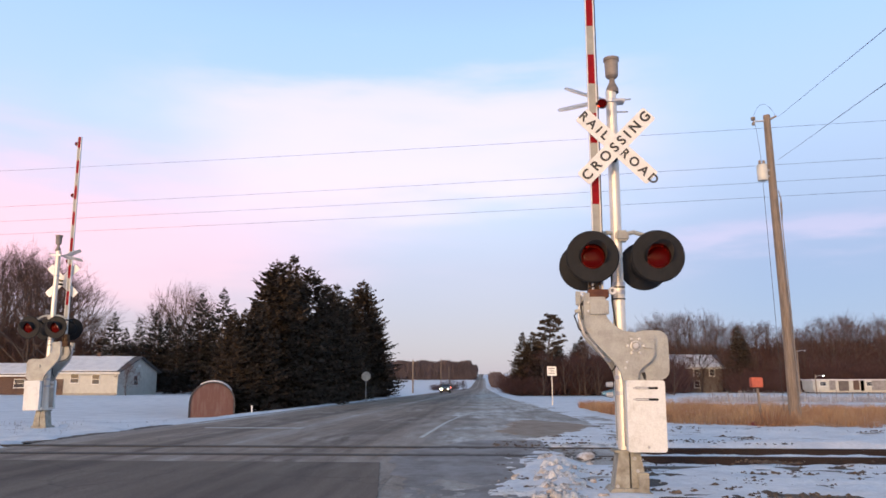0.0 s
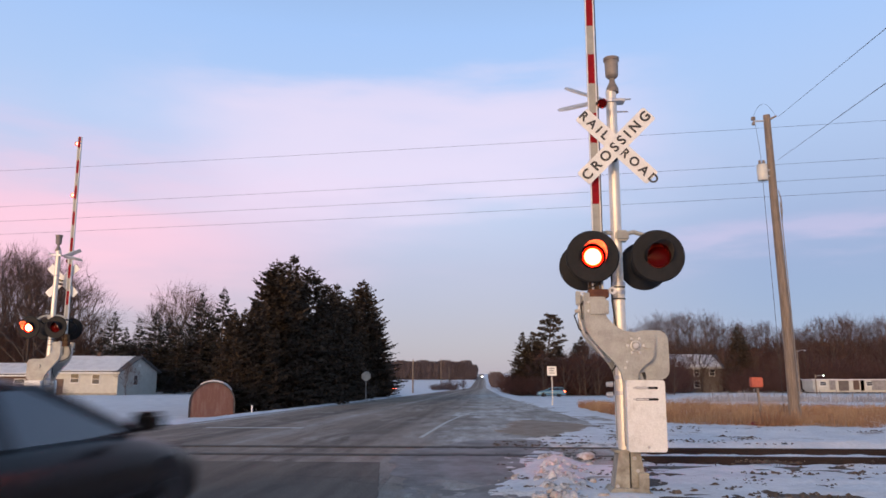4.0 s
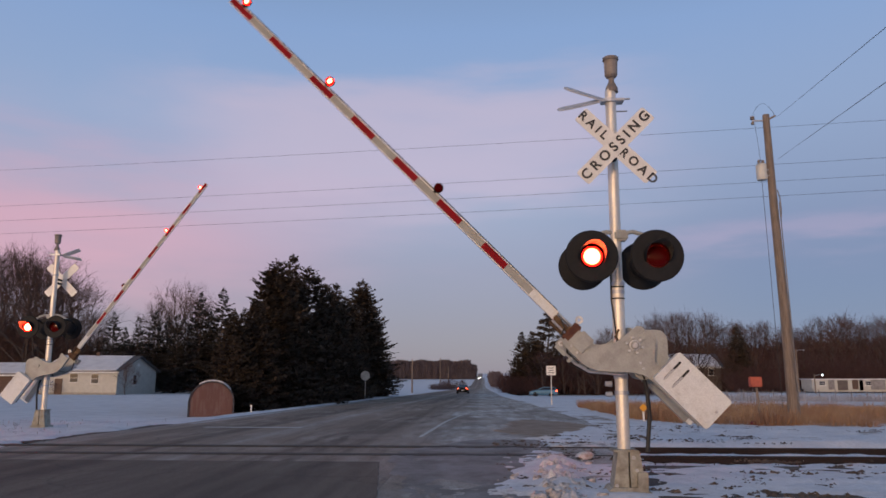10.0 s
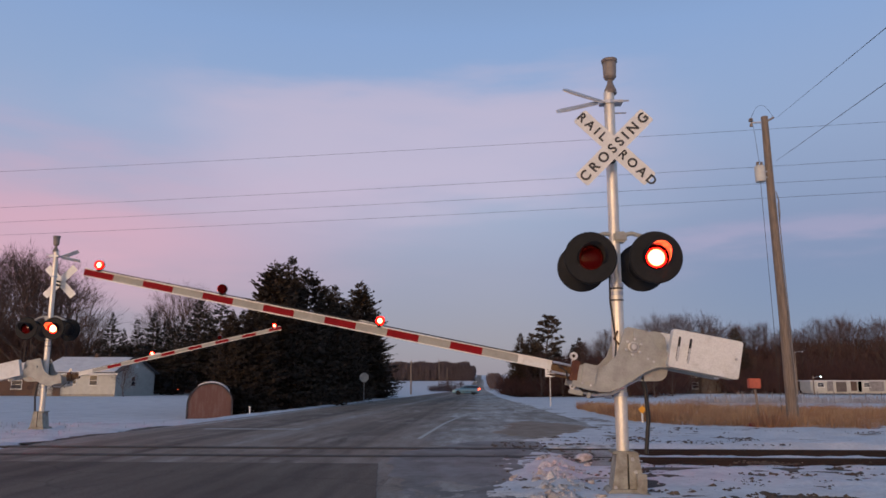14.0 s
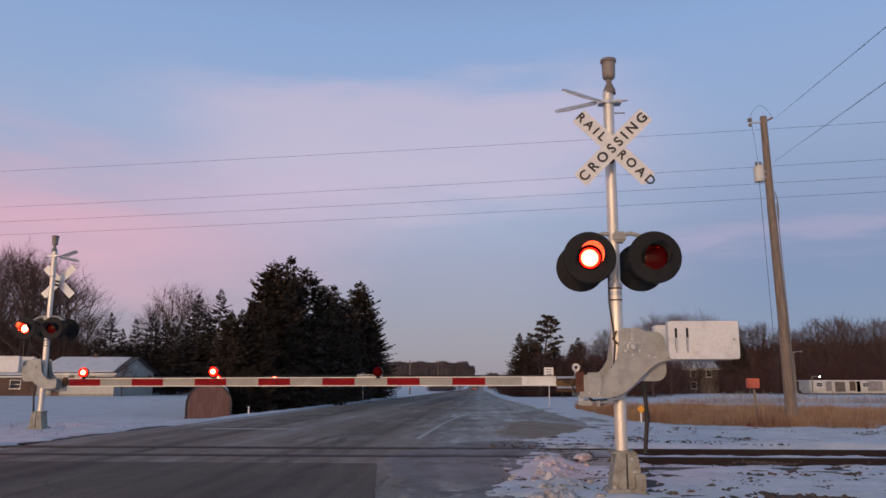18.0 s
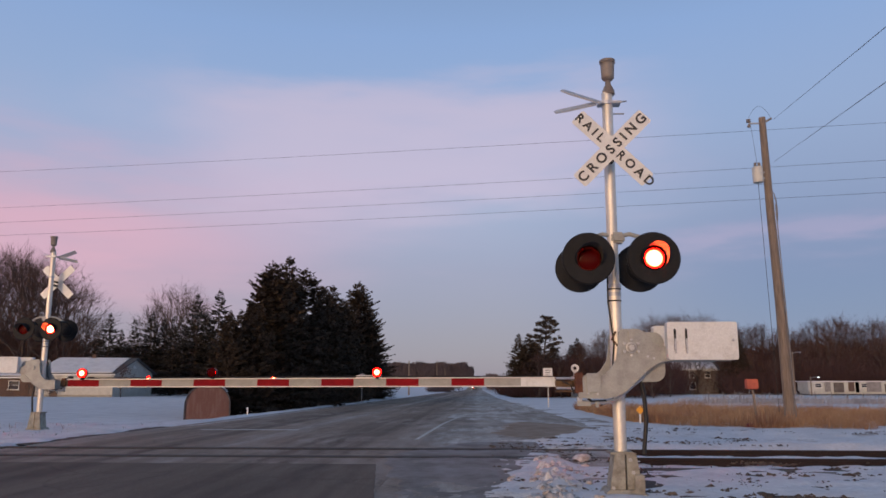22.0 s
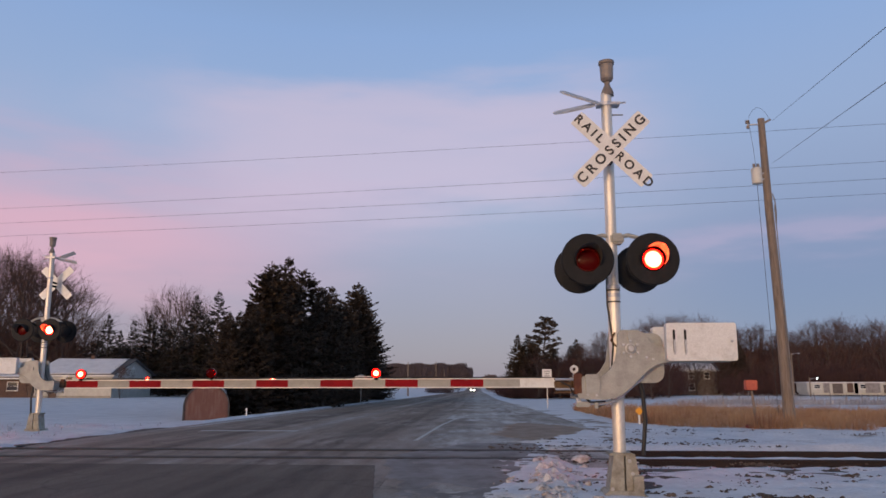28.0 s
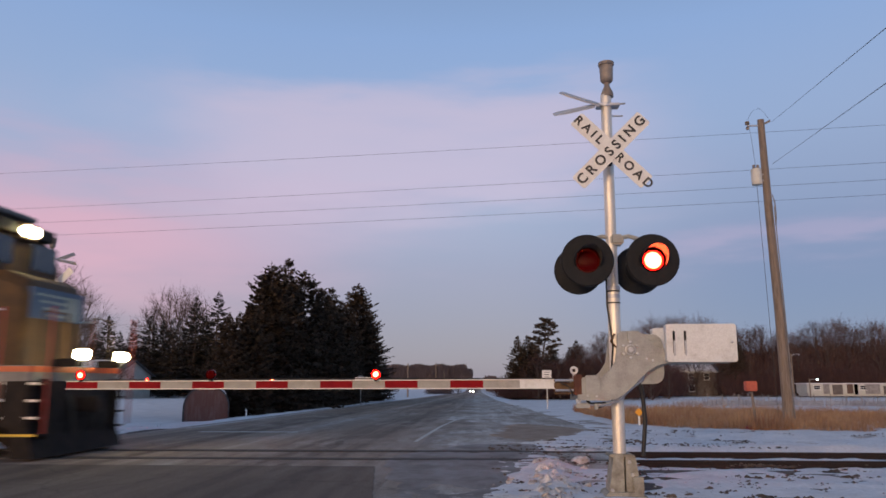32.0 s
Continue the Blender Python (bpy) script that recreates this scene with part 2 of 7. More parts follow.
M["line"] = mat("road_paint", (0.58, 0.56, 0.52), 0.7, second=(0.24, 0.22, 0.20), scale=5, mix=(0.45, 0.7), bump=0.1)
M["rail"] = mat("rail_steel", (0.014, 0.0085, 0.0075), 0.85, 0.0, second=(0.026, 0.015, 0.012), scale=4, bump=0.2)
M["rail_top"] = mat("polished_rail", (0.04, 0.03, 0.027), 0.6, 0.2, second=(0.026, 0.019, 0.017), scale=3, bump=0.05)
M["rubber"] = mat("flangeway_rubber", (0.02, 0.02, 0.021), 0.8, second=(0.05, 0.05, 0.05), scale=6)
M["alu"] = mat("brushed_aluminium", (0.80, 0.76, 0.67), 0.42, 0.45, second=(0.62, 0.59, 0.53), scale=3, bump=0.08, fine=90, stretch=(1, 1, 0.25))
M["grey_paint"] = mat("grey_painted_steel", (0.39, 0.40, 0.375), 0.55, 0.1, second=(0.30, 0.30, 0.28), scale=5, bump=0.12)
M["cast"] = mat("cast_base_paint", (0.35, 0.345, 0.295), 0.65, 0.05, second=(0.20, 0.185, 0.15), scale=7, bump=0.2)
M["white_paint"] = mat("chalky_white_paint", (0.72, 0.73, 0.71), 0.55, second=(0.58, 0.58, 0.54), scale=6, mix=(0.5, 0.75), bump=0.08)
M["sign_white"] = mat("white_sheeting", (0.80, 0.79, 0.75), 0.35, second=(0.72, 0.71, 0.67), scale=8, bump=0.03)
M["boom_white"] = mat("boom_white_sheeting", (0.36, 0.36, 0.33), 0.6, second=(0.30, 0.30, 0.27), scale=9, bump=0.03)
M["boom_red"] = mat("boom_red_sheeting", (0.27, 0.006, 0.012), 0.65, second=(0.21, 0.006, 0.012), scale=9, bump=0.03, spec=0.12)
M["black"] = mat("black_paint", (0.010, 0.011, 0.013), 0.6, spec=0.22, second=(0.018, 0.018, 0.019), scale=7, bump=0.05)
M["letter"] = mat("black_letters", (0.03, 0.03, 0.03), 0.5)
M["rust"] = mat("rusty_iron", (0.060, 0.024, 0.015), 0.8, 0.2, second=(0.22, 0.145, 0.07), scale=9, bump=0.3)
M["dark_rust"] = mat("dark_red_rust", (0.085, 0.028, 0.017), 0.8, second=(0.15, 0.06, 0.032), scale=11, bump=0.3)
M["zinc"] = mat("pale_zinc_plate", (0.60, 0.62, 0.66), 0.4, 0.25, second=(0.48, 0.50, 0.54), scale=7, bump=0.05)
M["galv"] = mat("galvanised", (0.55, 0.57, 0.60), 0.45, 0.7, second=(0.42, 0.43, 0.45), scale=8, bump=0.05)
M["bell"] = mat("bell_enamel", (0.27, 0.235, 0.205), 0.6, 0.1, second=(0.19, 0.16, 0.14), scale=6)
M["cable"] = mat("cable", (0.02, 0.02, 0.02), 0.6)
M["wood_pole"] = mat("weathered_pole", (0.27, 0.215, 0.17), 0.9, second=(0.15, 0.12, 0.095), scale=5, bump=0.5, fine=30, stretch=(6, 6, 0.4))
M["red_lens"] = tinted_lens("red_lens", (0.88, 0.11, 0.03))
M["bulb_on"] = lamp_glow("signal_bulb", (1.0, 0.55, 0.6), 320.0, (1.0, 0.008, 0.012), 60.0, 0.114, 0.64)
# black hood lining made paler, so that the lamp's glow shows on it
M["hood_inside"] = mat("paled_hood_inside", (0.115, 0.108, 0.09), 0.75, second=(0.08, 0.075, 0.065), scale=12, spec=0.2)
M["bulb_arm"] = lamp_glow("arm_bulb", (1.0, 0.4, 0.6), 220.0, (1.0, 0.009, 0.012), 50.0, 0.050, 0.45)
M["lamp_red"] = mat("dark_red_lamp_back", (0.16, 0.012, 0.02), 0.4, second=(0.10, 0.01, 0.015), scale=8)
M["void"] = mat("matt_black", (0.0008, 0.0008, 0.0008), 1.0, spec=0.0)
M["bulb_off"] = mat("bulb_shade", (0.03, 0.012, 0.012), 0.6)
M["bark"] = mat("dark_bark", (0.060, 0.045, 0.040), 0.9, second=(0.10, 0.08, 0.07), scale=6, bump=0.4)
M["twig"] = mat("bare_twigs", (0.074, 0.042, 0.036), 0.9, second=(0.105, 0.064, 0.053), scale=2, bump=0.0, island=0.25)
M["twig_red"] = mat("reddish_scrub_twigs", (0.054, 0.026, 0.024), 0.9, second=(0.078, 0.040, 0.036), scale=1, bump=0.0, island=0.25)
# the haze of distance is mixed into these paler, mauve twig colours
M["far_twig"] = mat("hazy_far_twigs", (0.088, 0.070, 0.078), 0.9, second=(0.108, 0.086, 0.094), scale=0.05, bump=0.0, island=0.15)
M["needle"] = mat("spruce_needles", (0.062, 0.050, 0.038), 0.95, second=(0.092, 0.069, 0.052), scale=1.2, bump=0.0, island=0.4, spec=0.15)
M["needle_snow"] = mat("frosted_needles", (0.050, 0.045, 0.038), 0.85, second=(0.17, 0.16, 0.165), scale=1.6, mix=(0.5, 0.8), bump=0.0, island=0.35, spec=0.15)
M["reed"] = mat("dry_grass", (0.43, 0.285, 0.16), 0.9, second=(0.26, 0.13, 0.075), scale=0.5, bump=0.0, island=0.35)
M["siding"] = mat("pale_siding", (0.52, 0.525, 0.485), 0.6, second=(0.44, 0.445, 0.41), scale=2, bump=0.05)
M["window"] = mat("window_glass", (0.03, 0.035, 0.045), 0.08, spec=0.8)
M["roof_dark"] = mat("dark_shingles", (0.06, 0.06, 0.065), 0.9, second=(0.10, 0.10, 0.11), scale=3)
M["shed_red"] = mat("faded_red_boards", (0.155, 0.080, 0.068), 0.9, second=(0.225, 0.155, 0.14), scale=2.2, mix=(0.45, 0.8), bump=0.3, stretch=(4, 4, 0.8))
M["brick"] = mat("brown_brick", (0.125, 0.078, 0.060), 0.9, second=(0.09, 0.058, 0.046), scale=4)
M["orange"] = mat("faded_orange_red", (0.55, 0.13, 0.075), 0.7, second=(0.42, 0.10, 0.06), scale=5)
M["yellow"] = mat("yellow_marker", (0.80, 0.38, 0.02), 0.5, second=(0.7, 0.3, 0.02), scale=5)
M["tank"] = mat("transformer_paint", (0.62, 0.62, 0.56), 0.5, second=(0.5, 0.5, 0.46), scale=4)
M["lump"] = mat("dirty_snow", (0.58, 0.56, 0.55), 0.9, second=(0.30, 0.235, 0.185), scale=7, mix=(0.44, 0.66), bump=0.9, fine=45, island=0.2)
M["patch"] = road_mat("newer_asphalt", (0.105, 0.081, 0.066), (0.195, 0.156, 0.128), (0.26, 0.22, 0.185), 0.30, stretch=(1, 0.05, 1))
M["ice"] = mat("grey_ice_film", (0.215, 0.196, 0.184), 0.6, second=(0.125, 0.102, 0.088), scale=1.5, mix=(0.38, 0.62), bump=0.4, fine=26, spec=0.4, stretch=(1, 0.7, 1))
M["crust"] = mat("dirty_snow_crust", (0.73, 0.715, 0.70), 0.9, second=(0.34, 0.28, 0.225), scale=3.0, mix=(0.50, 0.66), bump=1.0, fine=34, spec=0.2)
M["brown"] = mat("brown_door", (0.09, 0.055, 0.04), 0.6, second=(0.12, 0.07, 0.05), scale=4)
M["dark_red"] = mat("dark_red_paint", (0.16, 0.02, 0.02), 0.6, second=(0.10, 0.02, 0.02), scale=4)
M["dark_siding"] = mat("dark_siding", (0.10, 0.085, 0.08), 0.8, second=(0.14, 0.12, 0.11), scale=2)
M["galv_grey"] = mat("weathered_pickets", (0.26, 0.25, 0.25), 0.9, second=(0.18, 0.17, 0.165), scale=3, island=0.2)
M["earth"] = mat("bare_winter_earth", (0.055, 0.042, 0.034), 0.95, second=(0.13, 0.105, 0.085), scale=3, bump=0.8, fine=30)
M["tyre"] = mat("tyre_rubber", (0.02, 0.02, 0.02), 0.85, second=(0.05, 0.048, 0.045), scale=5)
M["rim"] = mat("alloy_rim", (0.30, 0.30, 0.31), 0.4, 0.8, second=(0.15, 0.15, 0.15), scale=6)
M["paint_dark"] = mat("dark_grey_car_paint", (0.006, 0.006, 0.007), 0.3, 0.0, second=(0.014, 0.013, 0.012), scale=3, mix=(0.5, 0.8), bump=0.0, spec=0.12)
M["paint_dark2"] = mat("charcoal_car_paint", (0.035, 0.032, 0.03), 0.35, 0.2, second=(0.08, 0.07, 0.06), scale=3, mix=(0.5, 0.8), bump=0.0)
M["paint_teal"] = mat("turquoise_car_paint", (0.12, 0.26, 0.36), 0.3, 0.2, second=(0.15, 0.28, 0.36), scale=3, mix=(0.5, 0.8), bump=0.0)
M["chrome"] = mat("chrome", (0.7, 0.7, 0.7), 0.15, 1.0)
M["tail_on"] = glow("lit_taillight", (1.0, 0.075, 0.03), 9.0)
M["tail_off"] = mat("taillight_lens", (0.25, 0.015, 0.015), 0.2)
M["head_on"] = glow("lit_headlight", (1.0, 0.84, 0.55), 90.0)
M["head_far"] = glow("lit_far_headlight", (1.0, 0.88, 0.68), 300.0)
M["head_off"] = mat("headlight_glass", (0.5, 0.5, 0.5), 0.1)
M["loco_lamp"] = glow("lit_locomotive_lamp", (1.0, 0.82, 0.42), 60.0)
# shade on the engine is mixed in: far darker than its own yellow
M["loco_yellow"] = mat("shaded_yellow_paint", (0.092, 0.046, 0.011), 0.7, second=(0.050, 0.027, 0.011), scale=2, bump=0.05)
M["loco_grey"] = mat("locomotive_grey", (0.22, 0.22, 0.22), 0.6, second=(0.14, 0.14, 0.14), scale=2)
M["loco_dark"] = mat("sooty_black", (0.014, 0.012, 0.012), 0.85, second=(0.030, 0.024, 0.021), scale=3, spec=0.2)
M["loco_stripe"] = mat("orange_red_stripe", (0.55, 0.10, 0.02), 0.45, second=(0.4, 0.08, 0.02), scale=4)
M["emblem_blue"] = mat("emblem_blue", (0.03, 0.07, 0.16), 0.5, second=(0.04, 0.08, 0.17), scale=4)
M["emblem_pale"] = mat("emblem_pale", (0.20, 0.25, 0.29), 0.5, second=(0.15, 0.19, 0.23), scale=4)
M["step_yellow"] = mat("yellow_step_edge", (0.7, 0.5, 0.05), 0.6, second=(0.5, 0.35, 0.05), scale=6)
M["rail_red"] = mat("red_rail_paint", (0.35, 0.04, 0.03), 0.5, second=(0.25, 0.04, 0.03), scale=6)
M["street_glow"] = glow("street_light", (0.85, 0.95, 1.0), 9.0)


# ================= mesh helpers =================
def part(name, bm, material, parent=None, label="", m=None, smooth=False):
    me = bpy.data.meshes.new(name)
    bm.to_mesh(me)
    bm.free()
    ms = material if isinstance(material, (list, tuple)) else [material]
    for x in ms:
        me.materials.append(x)
    if smooth:
        for p in me.polygons:
            p.use_smooth = True
    ob = new(name, me)
    if m is not None:
        ob.matrix_basis = m
    if parent is not None:
        ob.parent = parent
    return tagged(ob, label)


def raw(name, verts, faces, material, parent=None, label="", smooth=False):
    me = bpy.data.meshes.new(name)
    me.from_pydata([tuple(v) for v in verts], [], [tuple(f) for f in faces])
    me.materials.append(material)
    if smooth:
        for p in me.polygons:
            p.use_smooth = True
    ob = new(name, me)
    if parent is not None:
        ob.parent = parent
    return tagged(ob, label)


def B():
    return bmesh.new()


def box(bm, c, s, bevel=0.0, m=None):
    r = bmesh.ops.create_cube(bm, size=1.0)
    vs = r["verts"]
    for v in vs:
        v.co = Vector((v.co.x * s[0] + c[0], v.co.y * s[1] + c[1], v.co.z * s[2] + c[2]))
    if bevel:
        es = list({e for v in vs for e in v.link_edges})
        r2 = bmesh.ops.bevel(bm, geom=es, offset=bevel, segments=2, affect="EDGES")
        vs = r2["verts"]
    if m is not None:
        bmesh.ops.transform(bm, matrix=m, verts=list(set(vs)))
    return bm


def tube(bm, pts, r, seg=8, cap=True, r1=None):
    """A tube along points; radius r, or from r to r1."""
    pts = [Vector(p) for p in pts]
    rings = []
    for i, p in enumerate(pts):
        d = (pts[min(i + 1, len(pts) - 1)] - pts[max(i - 1, 0)]).normalized()
        a = d.orthogonal().normalized() if i == 0 else (rings[-1][1] - d * rings[-1][1].dot(d)).normalized()
        b = d.cross(a)
        k = i / max(1, len(pts) - 1)
        rad = r if r1 is None else r + (r1 - r) * k
        vs = [bm.verts.new(p + (a * math.cos(2 * math.pi * j / seg) + b * math.sin(2 * math.pi * j / seg)) * rad) for j in range(seg)]
        rings.append((vs, a))
    for (u, _), (w, _) in zip(rings, rings[1:]):
        for j in range(seg):
            bm.faces.new((u[j], u[(j + 1) % seg], w[(j + 1) % seg], w[j]))
    if cap:
        bm.faces.new(list(reversed(rings[0][0])))
        bm.faces.new(rings[-1][0])
    return bm


def lathe(bm, prof, o=(0, 0, 0), axis="Z", seg=24):
    """Turn a profile of (radius, height) round an axis through o."""
    o = Vector(o)
    rows = []
    for r, h in prof:
        row = []
        for j in range(seg):
            a = 2 * math.pi * j / seg
            c, s = r * math.cos(a), r * math.sin(a)
            p = {"Z": (c, s, h), "Y": (c, h, s), "X": (h, c, s)}[axis]
            row.append(bm.verts.new(o + Vector(p)))
        rows.append(row)
    for u, w in zip(rows, rows[1:]):
        for j in range(seg):
            f = (u[j], u[(j + 1) % seg], w[(j + 1) % seg], w[j])
            bm.faces.new(f)
    for row in (rows[0], rows[-1]):
        bm.faces.new(row)
    bmesh.ops.recalc_face_normals(bm, faces=bm.faces[:])
    return bm


def plate(bm, pts, y0, y1):
    """A flat outline in x, z, thick from y0 to y1."""
    a = [bm.verts.new((x, y0, z)) for x, z in pts]
    b = [bm.verts.new((x, y1, z)) for x, z in pts]
    bm.faces.new(a)
    bm.faces.new(list(reversed(b)))
    k = len(pts)
    for i in range(k):
        bm.faces.new((a[i], b[i], b[(i + 1) % k], a[(i + 1) % k]))
    bmesh.ops.recalc_face_normals(bm, faces=bm.faces[:])
    return bm


def rounded(x0, z0, x1, z1, r, n=4):
    out = []
    for cx, cz, a0 in ((x1 - r, z1 - r, 0), (x0 + r, z1 - r, 90), (x0 + r, z0 + r, 180), (x1 - r, z0 + r, 270)):
        for i in range(n + 1):
            a = radians(a0 + 90 * i / n)
            out.append((cx + r * math.cos(a), cz + r * math.sin(a)))
    return out


def empty(name, m, label, category, group=""):
    ob = new(name)
    ob.empty_display_size = 0.2
    ob.matrix_basis = m
    return tagged(ob, label, category, group)


def lettering(text, size, material, parent, m, name="lettering"):
    cu = bpy.data.curves.new("type", "FONT")
    cu.body, cu.size, cu.align_x, cu.align_y, cu.extrude, cu.offset = text, size, "CENTER", "CENTER", 0.003, 0.004
    tmp = bpy.data.objects.new("type", cu)
    scene.collection.objects.link(tmp)
    me = bpy.data.meshes.new_from_object(tmp.evaluated_get(bpy.context.evaluated_depsgraph_get()))
    bpy.data.objects.remove(tmp)
    me.materials.clear()
    me.materials.append(material)
    ob = new(name, me)
    ob.parent, ob.matrix_basis = parent, m
    return ob


# ================= lie of the land =================
LIE = [(-3000, 0), (15, 0), (420, -5.2), (480, -5.55), (560, -5.1), (800, -2.2), (1300, 4.9), (1600, 7.0), (4000, 7.0)]
LX, LZ = [p[0] for p in LIE], [p[1] for p in LIE]


def lie(y):
    return np.interp(y, LX, LZ)


def sstep(a, b, x):
    k = np.clip((x - a) / (b - a), 0, 1)
    return k * k * (3 - 2 * k)


def yard(x, y):
    """The lower ground beside the road: the lawn on one side, the side street on the other."""
    return -0.30 * sstep(-9.6, -12.0, x) * sstep(22, 27, y) * (1 - sstep(60, 75, y)) - 0.5 * sstep(2.6, 6.0, x) * sstep(75, 105, y) * (1 - sstep(24, 32, x))


def ground_z(x, y):
    return float(lie(y) + yard(x, y))


# ================= ground, road, track =================
EDGE_Y = [-60, 0, 8.5, 10, 14, 16, 19, 23, 28, 32, 45, 60, 86, 150, 400, 4000]
EDGE_X = [0.0, 0.0, -0.35, -0.1, 0.35, 0.8, 1.8, 2.85, 2.85, 2.7, 2.5, 2.05, 1.5, 1.3, 0.8, 0.8]


def fractal(x, y, f, seed=0.0, octaves=3):
    v = np.zeros(len(x))
    for i in range(len(x)):
        v[i] = noise.fractal(Vector((x[i] * f + seed, y[i] * f, seed)), 1.0, 2.1, octaves)
    return v


def spaced(parts):
    out = []
    for a, b, k, g in parts:
        u = np.linspace(0, 1, k, endpoint=False) ** g
        out.append(a + (b - a) * u)
    return np.concatenate(out)


def snow_ground():
    xs = np.concatenate([-(spaced([(14, 40, 30, 1.2), (40, 3000, 34, 2.6)]))[::-1], np.arange(-14, 14, 0.16), spaced([(14, 45, 40, 1.2), (45, 3000, 34, 2.6)])])
    ys = np.concatenate([spaced([(-600, 3, 26, 0.5)]), np.arange(3, 26, 0.13), spaced([(26, 60, 90, 1.2), (60, 200, 60, 1.3), (200, 3200, 60, 1.8)])])
    X, Y = np.meshgrid(xs, ys)
    x, y = X.ravel(), Y.ravel()
    near = (np.abs(x) < 60) & (y < 140) & (y > 0)
    rough = np.zeros(len(x))
    fine = np.zeros(len(x))
    rough[near] = fractal(x[near], y[near], 0.55, 3.1)
    close = near & (y < 62) & (np.abs(x) < 18)
    fine[close] = fractal(x[close], y[close], 2.6, 7.7)
    grain = np.zeros(len(x))
    front = close & (y < 23) & (x > -13)
    grain[front] = fractal(x[front] * 0.6, y[front], 4.2, 11.3, 2)
    edge = np.interp(y, EDGE_Y, EDGE_X)
    right = x - edge - 0.35 * rough - 0.3 * fine - 0.25 * grain
    left = -9.15 - x + 0.25 * rough + 0.15 * fine
    cover = np.maximum(sstep(0, 0.5, right) * (0.074 + 0.022 * sstep(1, 4, right)), sstep(0, 0.5, left) * 0.09)
    z = lie(y) + yard(x, y) - 0.07 + cover + 0.030 * rough * (cover > 0.0) + (0.030 * fine + 0.030 * grain) * (cover > 0.0)
    # trodden, wind-swept patches between the road and the mast
    z -= 0.012 * sstep(3.4, 1.0, x) * sstep(-0.5, 0.4, x) * sstep(24, 15, y) * sstep(12.2, 14.5, y)
    z += 0.014 * sstep(0.0, 0.25, right) * sstep(12.6, 12.0, y) * sstep(2.0, 1.6, x)
    z += 0.022 * sstep(0.0, 0.3, right) * sstep(14.5, 15.0, y) * sstep(21, 19, y) * sstep(3.2, 2.4, x)
    z -= 0.003 * sstep(1.7, 2.1, x) * sstep(12.6, 12.0, y)
    # the ploughed ridge along the shoulder
    ridge = np.exp(-((x - 0.80 - 0.095 * (y - 8.7)) / 0.27) ** 2) * sstep(7.4, 8.6, y) * sstep(12.6, 11.6, y)
    z += ridge * (0.015 + 0.09 * fine + 0.04 * grain)
    # the bed of the track, off the road
    off = np.maximum(sstep(1.0, 1.8, x), sstep(-9.6, -10.4, x))
    bed = sstep(11.5, 12.3, y) * sstep(15.6, 14.9, y)
    z -= off * bed * 0.15
    z += off * np.exp(-((y - 13.5) / 0.45) ** 2) * 0.08
    # packed lane beside the track
    lane = sstep(15.7, 16.3, y) * sstep(19.6, 18.8, y) * sstep(2.0, 4.0, x)
    z -= lane * 0.045
    nx = len(xs)
    i = np.arange(len(ys) - 1)[:, None] * nx + np.arange(nx - 1)[None, :]
    i = i.ravel()
    faces = np.stack([i, i + 1, i + nx + 1, i + nx], 1)
    me = bpy.data.meshes.new("ground")
    me.from_pydata(np.stack([x, y, z], 1).tolist(), [], faces.tolist())
    me.materials.append(M["snow"])
    for p in me.polygons:
        p.use_smooth = True
    return tagged(new("ground", me), "snow-covered fields and verges with bare trodden patches", "ground", kind="structure")


def strip(name, x0, x1, y0, y1, lift, material, label, n=60, wobble=0.0, category="road", seed=0, thick=0.06):
    """A band along the road that follows the lie of the land; x0 and x1 may be functions of y."""
    rng = random.Random(seed)
    ys = [y0 + (y1 - y0) * (k / n) ** (1.0 if y1 - y0 < 200 else 2.2) for k in range(n + 1)]
    f0 = x0 if callable(x0) else (lambda y: x0)
    f1 = x1 if callable(x1) else (lambda y: x1)
    verts, faces = [], []
    for y in ys:
        a, b = f0(y) + rng.uniform(-1, 1) * wobble, f1(y) + rng.uniform(-1, 1) * wobble
        z = float(lie(y)) + lift
        verts += [(a, y, z), (b, y, z), (a, y, z - thick), (b, y, z - thick)]
    for k in range(n):
        o = 4 * k
        faces += [(o, o + 1, o + 5, o + 4), (o, o + 4, o + 6, o + 2), (o + 1, o + 3, o + 7, o + 5)]
    return tagged(raw(name, verts, faces, material), label, category, kind="structure")


snow_ground()
strip("road", -9.1, -1.25, -60, 1500, 0.0, M["asphalt"], "worn grey asphalt highway dusted with road salt", n=110)
strip("shoulder", -1.25, lambda y: float(np.interp(y, EDGE_Y, EDGE_X)) + 2.2 * max(0.25, 1 - y / 90), -60, 900, -0.004, M["shoulder"], "pale salted shoulder with thin ice and grit", n=110)
strip("asphalt_patch", -9.08, lambda y: -1.62 + 0.13 * max(0.0, 11.7 - y), 3, 11.7, 0.004, M["patch"], "darker square of newer asphalt before the track", n=60, wobble=0.012)
strip("gravel_patch", lambda y: 0.25 + 1.1 * max(0.0, 1 - (y - 17.0) / 2.2) ** 1.5 + 0.09 * max(0.0, y - 18) ** 1.2, lambda y: 1.25 + 1.8 * math.sin(math.pi * min(1, max(0, (y - 16.8) / 8.9))) ** 0.8, 17.0, 25.6, 0.0, M["gravel"], "brown sandy gravel at the mouth of a lane", n=90, wobble=0.20, thick=0.003)


def fog(y):
    return float(np.interp(y, [15, 17, 23.8, 28, 32.5, 36], [-1.45, -1.41, -1.21, -0.95, -0.55, -0.1]))


